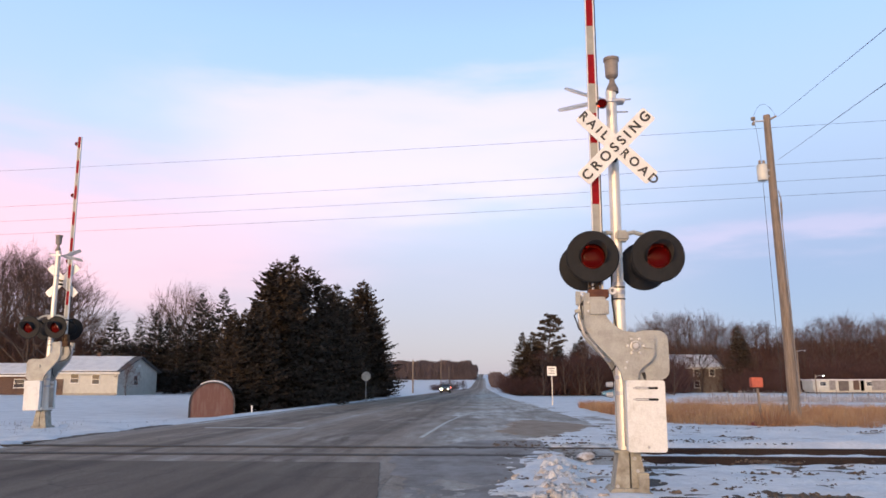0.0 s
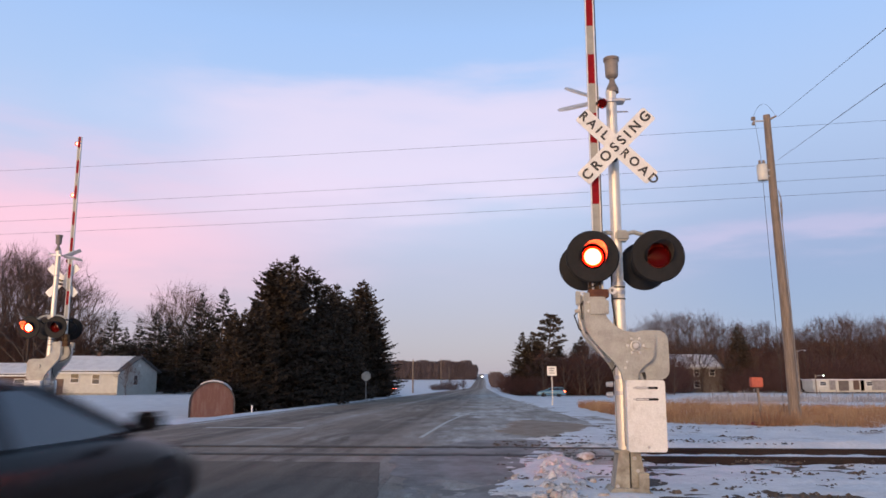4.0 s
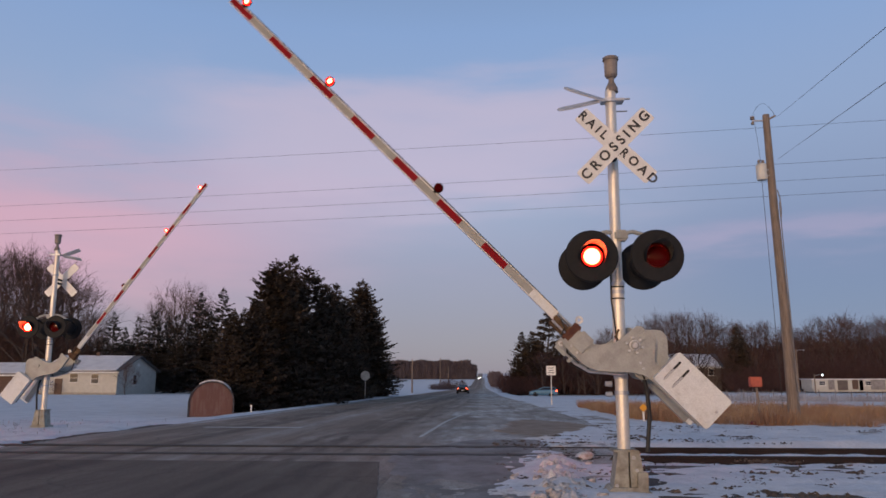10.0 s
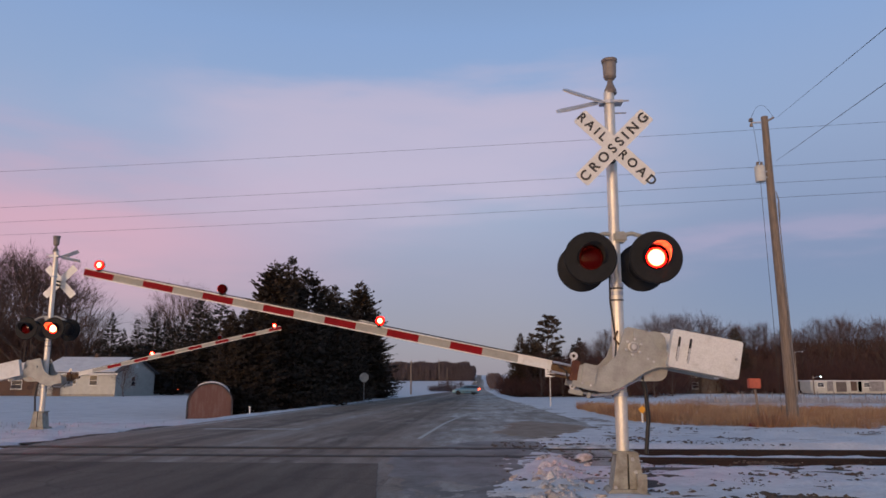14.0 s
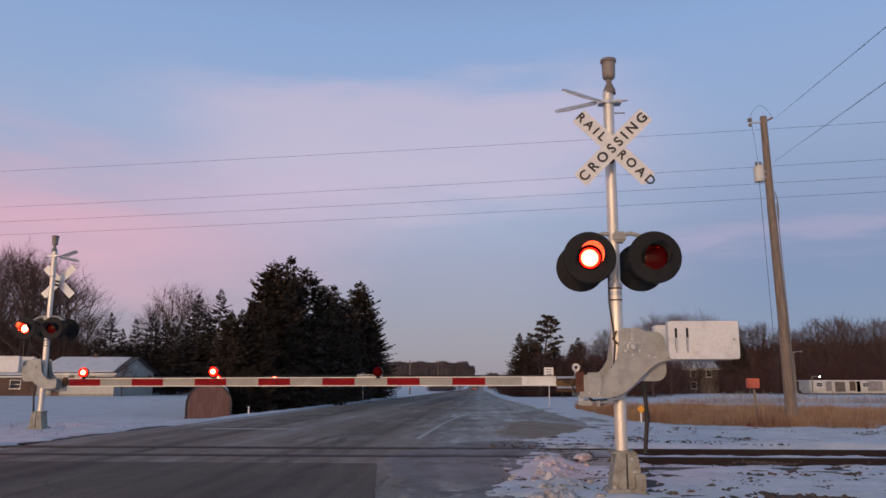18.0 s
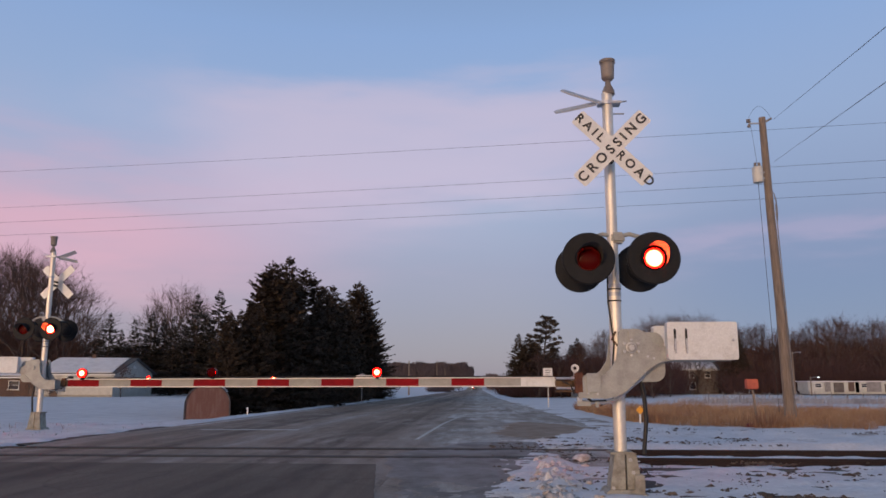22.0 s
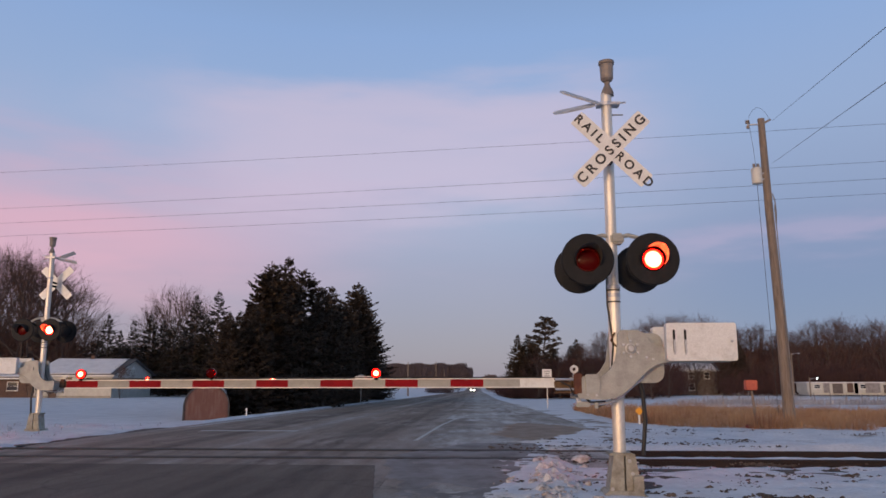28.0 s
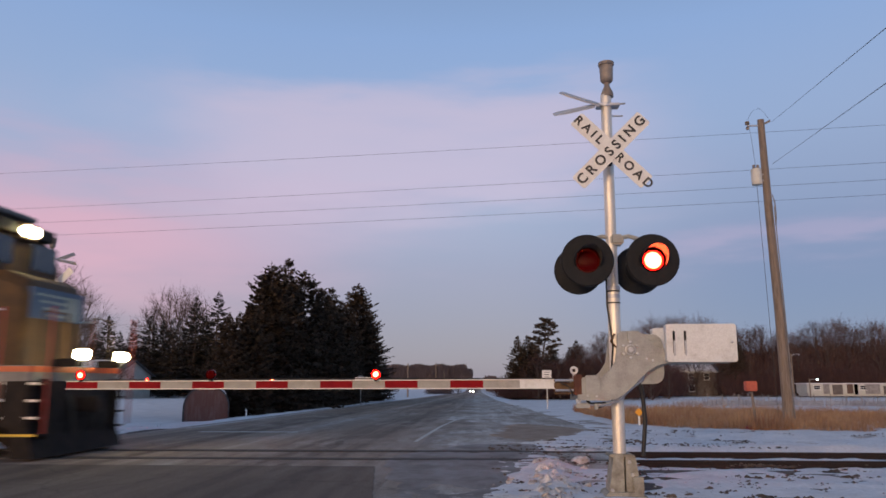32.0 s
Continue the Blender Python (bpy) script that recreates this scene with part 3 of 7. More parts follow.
strip("edge_line", lambda y: fog(y) - 0.045, lambda y: fog(y) + 0.045, 16.6, 33.5, 0.005, M["line"], "worn white edge line curving to the lane", n=24, category="road marking", thick=0.004)
strip("stop_line", -7.6, -4.95, 20.05, 20.4, 0.005, M["line"], "worn white stop line before the crossing", n=4, category="road marking", thick=0.004)
strip("far_edge_line", -8.75, -8.6, 22, 130, 0.005, M["line"], "worn white edge line on the far side", n=30, category="road marking", thick=0.003)


def ice_film():
    """Thin grey ice trodden onto the asphalt on both sides of the rails."""
    xs, ys = np.arange(-2.1, 1.2, 0.05), np.arange(6.4, 16.6, 0.06)
    X, Y = np.meshgrid(xs, ys)
    x, y = X.ravel(), Y.ravel()
    big, fine = fractal(x, y * 0.8, 1.3, 31.0), fractal(x, y, 6.0, 14.0, 2)
    edge = -1.62 + 0.14 * (12.9 - y) * (y < 12.9) + 0.55 * np.maximum(0.0, y - 13.2)
    inside = x - edge - 0.06 * fine - 0.28 * big
    z = 0.0095 + 0.016 * big + 0.010 * fine - 0.05 * sstep(0.06, -0.02, inside) - 0.012 * sstep(10.4, 9.4, y) * sstep(0.1, -0.4, x)
    z -= 0.05 * (sstep(12.62, 12.7, y) * sstep(12.98, 12.9, y) + sstep(14.06, 14.14, y) * sstep(14.42, 14.34, y))
    z -= 0.05 * (sstep(15.6, 16.5, y) + sstep(7.4, 6.5, y))
    nx = len(xs)
    i = (np.arange(len(ys) - 1)[:, None] * nx + np.arange(nx - 1)[None, :]).ravel()
    faces = np.stack([i, i + 1, i + nx + 1, i + nx], 1)
    faces = faces[z[faces].max(axis=1) > -0.012]
    tagged(raw("ice_film", np.stack([x, y, np.minimum(z, 0.012 + 0.25 * (z - 0.012))], 1).tolist(), faces.tolist(), M["ice"], smooth=True), "thin grey ice frozen onto the asphalt", "ice", kind="stuff")


ice_film()


def snow_crust():
    """Dirty crusted snow and ice that the plough left on the shoulder: thin rags, and a lumpy ridge by the mast."""
    xs, ys = np.arange(-1.1, 3.3, 0.04), np.arange(6.6, 21.0, 0.045)
    X, Y = np.meshgrid(xs, ys)
    x, y = X.ravel(), Y.ravel()
    big, mid, fine = fractal(x, y * 0.7, 0.9, 21.0), fractal(x, y * 0.8, 3.1, 5.0), fractal(x, y, 10.0, 9.0, 2)
    edge = np.interp(y, EDGE_Y, EDGE_X)
    lean = sstep(-1.3, 0.6, x - edge)
    z = -0.044 + 0.030 * lean + 0.030 * big + 0.024 * mid + 0.012 * fine
    ridge = np.exp(-((x - 0.82 - 0.095 * (y - 8.7) - 0.10 * big) / 0.26) ** 2) * sstep(7.2, 8.6, y) * sstep(12.6, 11.5, y)
    z += ridge * (0.045 + 0.13 * mid + 0.11 * fine)
    z -= 0.07 * (1 - sstep(-1.1, -0.7, x)) + 0.10 * sstep(2.4, 3.2, x) + 0.10 * (1 - sstep(6.6, 7.3, y)) + 0.10 * sstep(19.0, 21.0, y)
    z -= 0.06 * sstep(12.5, 12.65, y) * sstep(14.6, 14.45, y)
    nx = len(xs)
    i = (np.arange(len(ys) - 1)[:, None] * nx + np.arange(nx - 1)[None, :]).ravel()
    faces = np.stack([i, i + 1, i + nx + 1, i + nx], 1)
    faces = faces[z[faces].max(axis=1) > -0.012]
    tagged(raw("snow_crust", np.stack([x, y, z + lie(y)], 1).tolist(), faces.tolist(), M["crust"], smooth=True), "dirty crusted snow and ice left on the shoulder", "snow", kind="stuff")


snow_crust()


def lane_strip():
    verts, faces = [], []
    xs = [1.6 + 58 * (k / 40) ** 1.4 for k in range(41)]
    for x in xs:
        for y in (16.0, 17.4, 19.2):
            verts.append((x, y, float(lie(y)) - 0.045))
    for k in range(40):
        for j in range(2):
            o = 3 * k + j
            faces.append((o, o + 3, o + 4, o + 1))
    tagged(raw("lane", verts, faces, M["shoulder"]), "grey packed lane beside the track", "lane", kind="structure")


lane_strip()


def bare_earth():
    """Dark frozen earth that shows where the snow is thin."""
    verts, faces = [], []
    for x0, x1, y0, y1, lift in ((1.9, 40, 4, 11.4, 0.007), (2.6, 40, 19.2, 21.6, -0.012), (-14, -9.15, 14.9, 22, -0.012)):
        o = len(verts)
        for k in range(9):
            y = y0 + (y1 - y0) * k / 8
            z = float(lie(y)) + lift
            verts += [(x0, y, z), (x1, y, z)]
        faces += [(o + 2 * k, o + 2 * k + 1, o + 2 * k + 3, o + 2 * k + 2) for k in range(8)]
    tagged(raw("bare_earth", verts, faces, M["earth"]), "dark frozen earth showing through thin snow", "ground", kind="structure")


bare_earth()


def railway():
    for name, y in (("rail", 12.82), ("rail", 14.26)):
        ob = empty(name, pose(0, y, 0), "rusty steel rail with a worn bright top", "rail", "rails of the track")
        bm = B()
        prof = [(-0.07, -0.17), (0.07, -0.17), (0.07, -0.155), (0.015, -0.13), (0.012, -0.04), (0.036, -0.03), (0.036, 0.0), (-0.036, 0.0), (-0.036, -0.03), (-0.012, -0.04), (-0.015, -0.13), (-0.07, -0.155)]
        a = [bm.verts.new((-320, py, pz)) for py, pz in prof]
        b = [bm.verts.new((320, py, pz)) for py, pz in prof]
        for i in range(len(prof)):
            bm.faces.new((a[i], a[(i + 1) % 12], b[(i + 1) % 12], b[i]))
        part("web", bm, M["rail"], ob)
        bm = B()
        box(bm, (0, 0, 0.003), (640, 0.05, 0.006))
        part("railhead", bm, M["rail_top"], ob, "bright worn railhead")
        for side in (-1, 1):
            bm = B()
            box(bm, (-4.2, side * 0.085, -0.006), (10.2, 0.09, 0.022), 0.004)
            part("flangeway", bm, M["rubber"], ob, "black rubber flangeway")
    tie = None
    for k in range(46):
        x = 1.7 + 0.53 * k
        if tie is None:
            bm = B()
            box(bm, (0, 0, 0), (0.23, 2.6, 0.17), 0.015)
            tie = tagged(part("sleeper", bm, M["wood_pole"], m=pose(x, 13.54, -0.245)), "dark timber sleeper half buried in snow", "sleeper", "sleepers of the track")
        else:
            copy_thing(tie, pose(x, 13.54 + random.uniform(-0.03, 0.03), -0.245, 0, 0, random.uniform(-1, 1)))


railway()


# ================= crossing signals =================
def lamp_head(parent, x, y, z, face):
    """face -1 looks towards -y, 1 towards +y. Returns its revolving bulb."""
    m = pose(x, y, z, 0, 0, 0 if face < 0 else 180)
    bm = B()
    lathe(bm, [(0.145, -0.012), (0.29, -0.012), (0.305, 0.0), (0.305, 0.012), (0.295, 0.02), (0.17, 0.028), (0.172, 0.06), (0.14, 0.105), (0.07, 0.128), (0.0, 0.13)][::-1] + [(0.145, 0.11)], axis="Y", seg=40)
    for f in [f for f in bm.faces if len(f.verts) > 8]:
        bm.faces.remove(f)
    head = part("lamp_head", bm, M["black"], parent, "black lamp housing with a round target board", m, smooth=False)
    bm = B()                                   # long sloped hood over the lens
    n, rows = 22, []
    for k in range(n + 1):
        a = radians(-28 + (236) * k / n)
        c, s = math.cos(a), math.sin(a)
        reach = 0.05 + 0.25 * max(0.0, (s + 0.5) / 1.5)
        rows.append([bm.verts.new((r * c, yy, r * s)) for r, yy in ((0.158, -0.005), (0.152, -reach), (0.146, -reach), (0.150, -0.005))])
    for u, w in zip(rows, rows[1:]):
        for j in range(4):
            bm.faces.new((u[j], w[j], w[(j + 1) % 4], u[(j + 1) % 4])).material_index = 1 if j == 2 else 0
    bmesh.ops.recalc_face_normals(bm, faces=bm.faces[:])
    part("hood", bm, [M["black"], M["hood_inside"]], head)
    bm = B()
    rows = [[bm.verts.new((r * math.cos(2 * math.pi * j / 28), h, r * math.sin(2 * math.pi * j / 28))) for j in range(28)] for r, h in ((0.142, -0.005), (0.142, 0.07), (0.11, 0.112), (0.01, 0.12))]
    for u, w in zip(rows, rows[1:]):
        for j in range(28):
            bm.faces.new((u[j], u[(j + 1) % 28], w[(j + 1) % 28], w[j]))
    part("baffle", bm, M["void"], head)
    bm = B()
    prof = [(0.143 * math.sin(radians(a)), -0.012 - 0.03 * math.cos(radians(a))) for a in (0.5, 18, 36, 54, 72, 90)]
    rows = [[bm.verts.new((r * math.cos(2 * math.pi * j / 32), h, r * math.sin(2 * math.pi * j / 32))) for j in range(32)] for r, h in prof]
    for u, w in zip(rows, rows[1:]):
        for j in range(32):
            bm.faces.new((u[j], w[j], w[(j + 1) % 32], u[(j + 1) % 32]))
    bmesh.ops.recalc_face_normals(bm, faces=bm.faces[:])
    part("lens", bm, M["red_lens"], head, "round red glass lens", smooth=True)
    bm = B()
    lathe(bm, [(0.0, -0.010), (0.116, -0.010), (0.119, 0.0), (0.116, 0.010), (0.0, 0.010)], axis="Y", seg=28)
    bmesh.ops.remove_doubles(bm, verts=bm.verts[:], dist=1e-5)
    for f in bm.faces:
        f.material_index = 0 if f.calc_center_median().y < -0.0055 else 1
    bulb = part("bulb", bm, [M["bulb_on"], M["bulb_off"]], head, "revolving shaded bulb behind the lens", pose(0, 0.0, -0.005, 0, 0, 180))
    return bulb


def arm_lamp(parent, x, z, face):
    """face -1: the lens looks towards -y, 1 towards +y."""
    f = -face

    def shell(name, sg, prof, material, label=""):
        bm = B()
        rows = [[bm.verts.new((x + r * math.cos(2 * math.pi * j / 16), -0.01 + sg * h, z + 0.075 + r * math.sin(2 * math.pi * j / 16))) for j in range(16)] for r, h in prof]
        for u, w in zip(rows, rows[1:]):
            for j in range(16):
                bm.faces.new((u[j], u[(j + 1) % 16], w[(j + 1) % 16], w[j]))
        bmesh.ops.recalc_face_normals(bm, faces=bm.faces[:])
        return part(name, bm, material, parent, label, smooth=True)
    shell("arm_lens", -f, ((0.056, 0.0), (0.054, 0.025), (0.042, 0.042), (0.001, 0.05)), M["red_lens"], "round red lens on the gate boom")
    shell("arm_lamp_back", f, ((0.058, -0.004), (0.058, 0.03), (0.045, 0.05), (0.001, 0.055)), M["lamp_red"], "dark red lamp back")
    shell("arm_baffle", f, ((0.054, 0.0), (0.052, 0.028), (0.04, 0.044), (0.001, 0.048)), M["void"])
    bm = B()
    tube(bm, [(x, 0, z - 0.0), (x, 0, z + 0.03)], 0.02, 8)
    part("lamp_stem", bm, M["black"], parent)
    bm = B()
    lathe(bm, [(0.001, -0.010), (0.047, -0.009), (0.050, 0.0), (0.047, 0.009), (0.001, 0.010)], (0, 0, 0), "Y", 14)
    for q in bm.faces:
        q.material_index = 0 if q.calc_center_median().y < -0.004 else 1
    bulb = part("arm_bulb", bm, [M["bulb_arm"], M["bulb_off"]], parent, "", pose(x, -0.01, z + 0.075, 0, 0, 180))
    bulb["turned"] = 0 if face < 0 else 180
    return bulb


PIVOT = (0.085, -0.27, 1.655)


def crossing_signal(m, label, stripes=13, lamps=-1):
    s = empty("crossing_signal", m, label, "crossing signal", "crossing signals")
    # cast base in halves with bolts
    bm = B()
    for k in (-1, 1):
        pts = [(0.010 * k, 0.02), (0.19 * k, 0.02), (0.185 * k, 0.05), (0.12 * k, 0.47), (0.010 * k, 0.47)]
        plate(bm, pts, -0.14, 0.14)
    part("base", bm, M["cast"], s, "grey cast-metal split base")
    bm = B()
    box(bm, (0, 0, -0.02), (0.5, 0.45, 0.1), 0.02)
    part("foundation", bm, M["cast"], s, "concrete footing in the snow")
    bm = B()
    box(bm, (0.14, -0.15, 0.15), (0.12, 0.07, 0.19), 0.01)
    part("junction_box", bm, M["cast"], s)
    bm = B()
    plate(bm, [(-0.235, 0.0), (0.20, 0.0), (0.20, 0.045), (0.165, 0.075), (-0.20, 0.075), (-0.235, 0.045)], -0.19, 0.19)
    part("base_flange", bm, M["cast"], s, "flanged foot of the cast base")
    bm = B()
    box(bm, (-0.035, 0.0, 0.47), (0.27, 0.29, 0.03), 0.008)
    part("base_collar", bm, M["cast"], s)
    for x, z in ((-0.15, 0.09), (0.08, 0.26), (0.05, 0.4)):
        bm = B()
        lathe(bm, [(0.0, -0.16), (0.022, -0.16), (0.022, -0.135), (0.0, -0.135)], (x, 0, z), "Y", 6)
        part("bolt", bm, M["galv"], s)
    bm = B()
    tube(bm, [(-0.028, 0, 0.3), (-0.028, 0, 2.4)], 0.074, 24)
    tube(bm, [(-0.028, 0, 2.3), (-0.020, 0, 4.84)], 0.066, 24)
    part("mast", bm, M["alu"], s, "round brushed aluminium mast", smooth=False)
    for z, r in ((2.40, 0.085), (2.30, 0.082), (4.70, 0.085), (1.30, 0.083), (1.12, 0.083), (4.13, 0.08)):
        bm = B()
        lathe(bm, [(r - 0.012, -0.022), (r, -0.022), (r, 0.022), (r - 0.012, 0.022)], (-0.028, 0, z), "Z", 24)
        part("clamp", bm, M["galv"], s)
    # bell on a flared neck
    bm = B()
    lathe(bm, [(0.078, 4.82), (0.075, 4.87), (0.035, 4.96), (0.033, 5.01)], seg=20)
    part("bell_neck", bm, M["bell"], s, "dark bronze bell neck")
    bm = B()
    lathe(bm, [(0.03, 5.00), (0.06, 5.015), (0.078, 5.04), (0.086, 5.23), (0.098, 5.24), (0.098, 5.275), (0.06, 5.285), (0.0, 5.285)], seg=28)
    part("bell", bm, M["bell"], s, "weathered brown warning bell", smooth=False)
    # flat stay blades at the top collar
    bm = B()
    box(bm, (0, 0, 4.70), (0.28, 0.16, 0.035), 0.006)
    part("top_collar", bm, M["galv"], s)
    for y, a, xx, zz, ln in ((-0.10, 20, -0.36, 4.768, 0.52), (-0.08, -11.5, -0.435, 4.625, 0.52)):
        bm = B()
        plate(bm, [(-ln / 2, -0.006), (-ln / 2 + 0.12, -0.016), (ln / 2, -0.010), (ln / 2, 0.010), (-ln / 2 + 0.04, 0.008)], -0.06, 0.06)
        part("stay_blade", bm, M["zinc"], s, "flat galvanised stay blade", pose(xx, y, zz, 34, a, 0))
    bm = B()
    tube(bm, [(-0.1, 0.05, 4.73), (0.23, 0.05, 4.75)], 0.012, 8)
    tube(bm, [(0.0, 0.09, 4.60), (0.2, 0.09, 4.60)], 0.01, 8)
    part("stay_rod", bm, M["galv"], s)
    # crossbuck
    for a, words, y in ((-45, "RAIL ROAD", -0.298), (45, "CROSSING", -0.306)):
        bm = B()
        plate(bm, rounded(-0.575, -0.102, 0.575, 0.102, 0.025, 3), 0, 0.005)
        bl = part("crossbuck_blade", bm, M["sign_white"], s, "white crossbuck blade", pose(-0.035, y, 4.03, 0, -a, 0))
        if words == "CROSSING":
            lettering("C R O S S I N G", 0.165, M["letter"], bl, pose(0.0, -0.004, 0, 90, 0, 0))
        else:
            lettering("R A I L", 0.15, M["letter"], bl, pose(-0.365, -0.004, 0, 90, 0, 0))
            lettering("R O A D", 0.15, M["letter"], bl, pose(0.365, -0.004, 0, 90, 0, 0))
    bm = B()
    box(bm, (-0.03, -0.17, 3.92), (0.07, 0.26, 0.05), 0.01)
    box(bm, (-0.035, -0.18, 4.02), (0.05, 0.24, 0.05), 0.01)
    part("sign_bracket", bm, M["black"], s)
    # cross arm and lamp heads
    bm = B()
    box(bm, (0.03, -0.02, 2.98), (0.16, 0.17, 0.13), 0.025)
    part("cross_arm_box", bm, M["grey_paint"], s, "cast cross-arm junction box")
    bulbs = []
    for side in (-1, 1):
        bm = B()
        tube(bm, [(0.03, -0.02, 3.0), (0.16 * side + 0.02, -0.02, 3.03), (0.30 * side + 0.01, -0.02, 2.99), (0.46 * side, -0.02, 2.90)], 0.027, 10)
        part("cross_arm", bm, M["grey_paint"], s)
        for face in (-1, 1):
            bm = B()
            tube(bm, [(0.45 * side, -0.02, 2.90), (0.45 * side, face * 0.20, 2.88), (0.44 * side, face * 0.31, 2.84), (0.43 * side, face * 0.345, 2.76)], 0.024, 8)
            part("lamp_bracket", bm, M["black"], s)
            bulbs.append((side, face, lamp_head(s, 0.373 * side - 0.005, face * 0.40, 2.675, face)))
    for z in (2.22, 2.36):
        bm = B()
        lathe(bm, [(0.078, -0.008), (0.082, -0.008), (0.082, 0.008), (0.078, 0.008)], (-0.028, 0, z), "Z", 20)
        part("cable_tie", bm, M["cable"], s)
    bm = B()
    tube(bm, [(-0.105, -0.02, 2.60), (-0.112, -0.03, 2.2), (-0.09, -0.06, 1.95), (-0.07, -0.08, 1.70), (-0.10, -0.1, 1.45), (-0.16, -0.1, 1.36)], 0.010, 6)
    part("signal_cable", bm, M["cable"], s, "black cable tied to the mast")
    bm = B()
    tube(bm, [(-0.05, -0.10, 1.85), (-0.10, -0.12, 1.76), (-0.02, -0.16, 1.66)], 0.012, 6)
    part("lead_wire", bm, M["rust"], s)
    # gate mechanism case, fixed behind the support arm
    bm = B()
    plate(bm, rounded(0.08, 1.27, 0.49, 1.84, 0.12), -0.16, 0.15)
    part("mechanism_case", bm, M["grey_paint"], s, "grey steel gate mechanism case")
    bm = B()
    pts = [(0.19, -0.15, 1.36), (0.24, -0.12, 1.15), (0.26, -0.1, 0.85), (0.22, -0.09, 0.46)]
    tube(bm, pts, 0.025, 8)
    part("conduit", bm, M["cable"], s, "black flexible conduit")
    for z in (1.22, 1.10):
        bm = B()
        lathe(bm, [(0.0, -0.14), (0.03, -0.13), (0.035, -0.06), (0.0, -0.05)], (-0.08, 0, z), "X", 10)
        part("clamp_bolt", bm, M["galv"], s)
    # the swinging gate
    gate = new("gate_arm")
    gate.parent, gate.matrix_basis = s, pose(*PIVOT)
    outline = [(-0.58, -0.38), (-0.38, -0.40), (-0.29, -0.365), (-0.215, -0.30), (-0.145, -0.19), (-0.115, 0.0), (-0.105, 0.12), (-0.07, 0.155), (0.12, 0.155), (0.20, 0.11), (0.25, 0.03), (0.32, -0.03),
               (0.62, -0.075), (1.14, -0.10), (1.14, -0.20), (0.44, -0.20), (0.33, -0.22), (0.22, -0.29), (0.04, -0.46), (-0.07, -0.555), (-0.16, -0.60), (-0.26, -0.62), (-0.58, -0.615)]
    for y0, y1, dx in ((-0.03, 0.0, 0.0), (0.50, 0.53, -0.02)):
        bm = B()
        plate(bm, [(a + dx - 0.03, b + 0.06) for a, b in outline], y0, y1)
        part("support_arm", bm, M["grey_paint"], gate, "curved grey steel gate support arm")
        bm = B()
        rim = [(a + dx - 0.03, b + 0.06) for a, b in outline[14:]]
        for (a0, b0), (a1, b1) in zip(rim, rim[1:]):
            plate(bm, [(a0, b0 - 0.012), (a1, b1 - 0.012), (a1, b1 + 0.004), (a0, b0 + 0.004)], y0 - 0.012, y1 + 0.012)
        part("arm_rim", bm, M["grey_paint"], gate)
        bm = B()
        w = rounded(0.385, -0.14, 1.165, 0.285, 0.03)
        plate(bm, w, y0 - (0.11 if y0 < 0.2 else -0.02), y0 - (0.004 if y0 < 0.2 else -0.14))
        part("counterweight", bm, M["white_paint"], gate, "chalky white slotted counterweight plate")
        if y0 < 0.2:
            for sx in (0.47, 0.595):
                bm = B()
                plate(bm, rounded(sx - 0.013, -0.05, sx + 0.013, 0.21, 0.015), y0 - 0.113, y0 - 0.109)
                part("slot", bm, M["black"], gate)
                bm = B()
                plate(bm, rounded(sx - 0.009, -0.07, sx + 0.009, 0.10, 0.009), y0 - 0.125, y0 - 0.11)
                part("adjusting_bolt", bm, M["galv"], gate)
            bm = B()
            lathe(bm, [(0.0, -0.02), (0.014, -0.016), (0.016, 0.0)], (1.11, y0 - 0.11, 0.08), "Y", 10)
            part("rivet", bm, M["galv"], gate)
    bm = B()
    tube(bm, [(0, -0.06, 0), (0, 0.56, 0)], 0.05, 16)
    part("shaft", bm, M["grey_paint"], gate)
    bm = B()
    lathe(bm, [(0.0, -0.075), (0.03, -0.075), (0.035, -0.05), (0.06, -0.045), (0.06, -0.03)], (0, 0, 0), "Y", 16)
    part("hub", bm, M["galv"], gate, "galvanised hub with bolts")
    for k in range(6):
        a = radians(60 * k + 30)
        bm = B()
        lathe(bm, [(0.0, -0.055), (0.016, -0.053), (0.017, -0.03)], (0.09 * math.cos(a), 0, 0.09 * math.sin(a)), "Y", 6)
        part("hub_bolt", bm, M["galv"], gate)
    bm = B()
    plate(bm, rounded(-0.025, 0.10, 0.025, 0.20, 0.01), -0.055, -0.03)
    part("lug", bm, M["grey_paint"], gate)
    # conduit that follows the edge of the arm
    bm = B()
    tube(bm, [(-0.56, 0.04, -0.66), (-0.30, 0.04, -0.68), (-0.12, 0.04, -0.63), (0.03, 0.05, -0.50), (0.16, 0.06, -0.40), (0.2, 0.10, -0.33)], 0.018, 8)
    bmesh.ops.translate(bm, verts=bm.verts[:], vec=(-0.03, 0, 0.06))
    part("arm_conduit", bm, M["galv"], gate)
    # loose wiring between the arm and the mast
    bm = B()
    tube(bm, [(-0.50, 0.10, -0.56), (-0.36, 0.16, -0.66), (-0.20, 0.20, -0.60), (-0.12, 0.22, -0.42), (-0.10, 0.22, -0.2)], 0.009, 6)
    tube(bm, [(-0.54, 0.02, -0.54), (-0.48, 0.0, -0.60), (-0.30, -0.01, -0.59)], 0.010, 6)
    part("arm_wiring", bm, M["cable"], gate)
    for x, z in ((-0.50, -0.345), (-0.50, -0.515), (-0.40, -0.345), (-0.40, -0.52), (0.18, -0.10), (0.25, -0.12)):
        bm = B()
        lathe(bm, [(0.0, -0.045), (0.014, -0.043), (0.015, -0.03)], (x, 0, z), "Y", 6)
        part("arm_bolt", bm, M["galv"], gate)
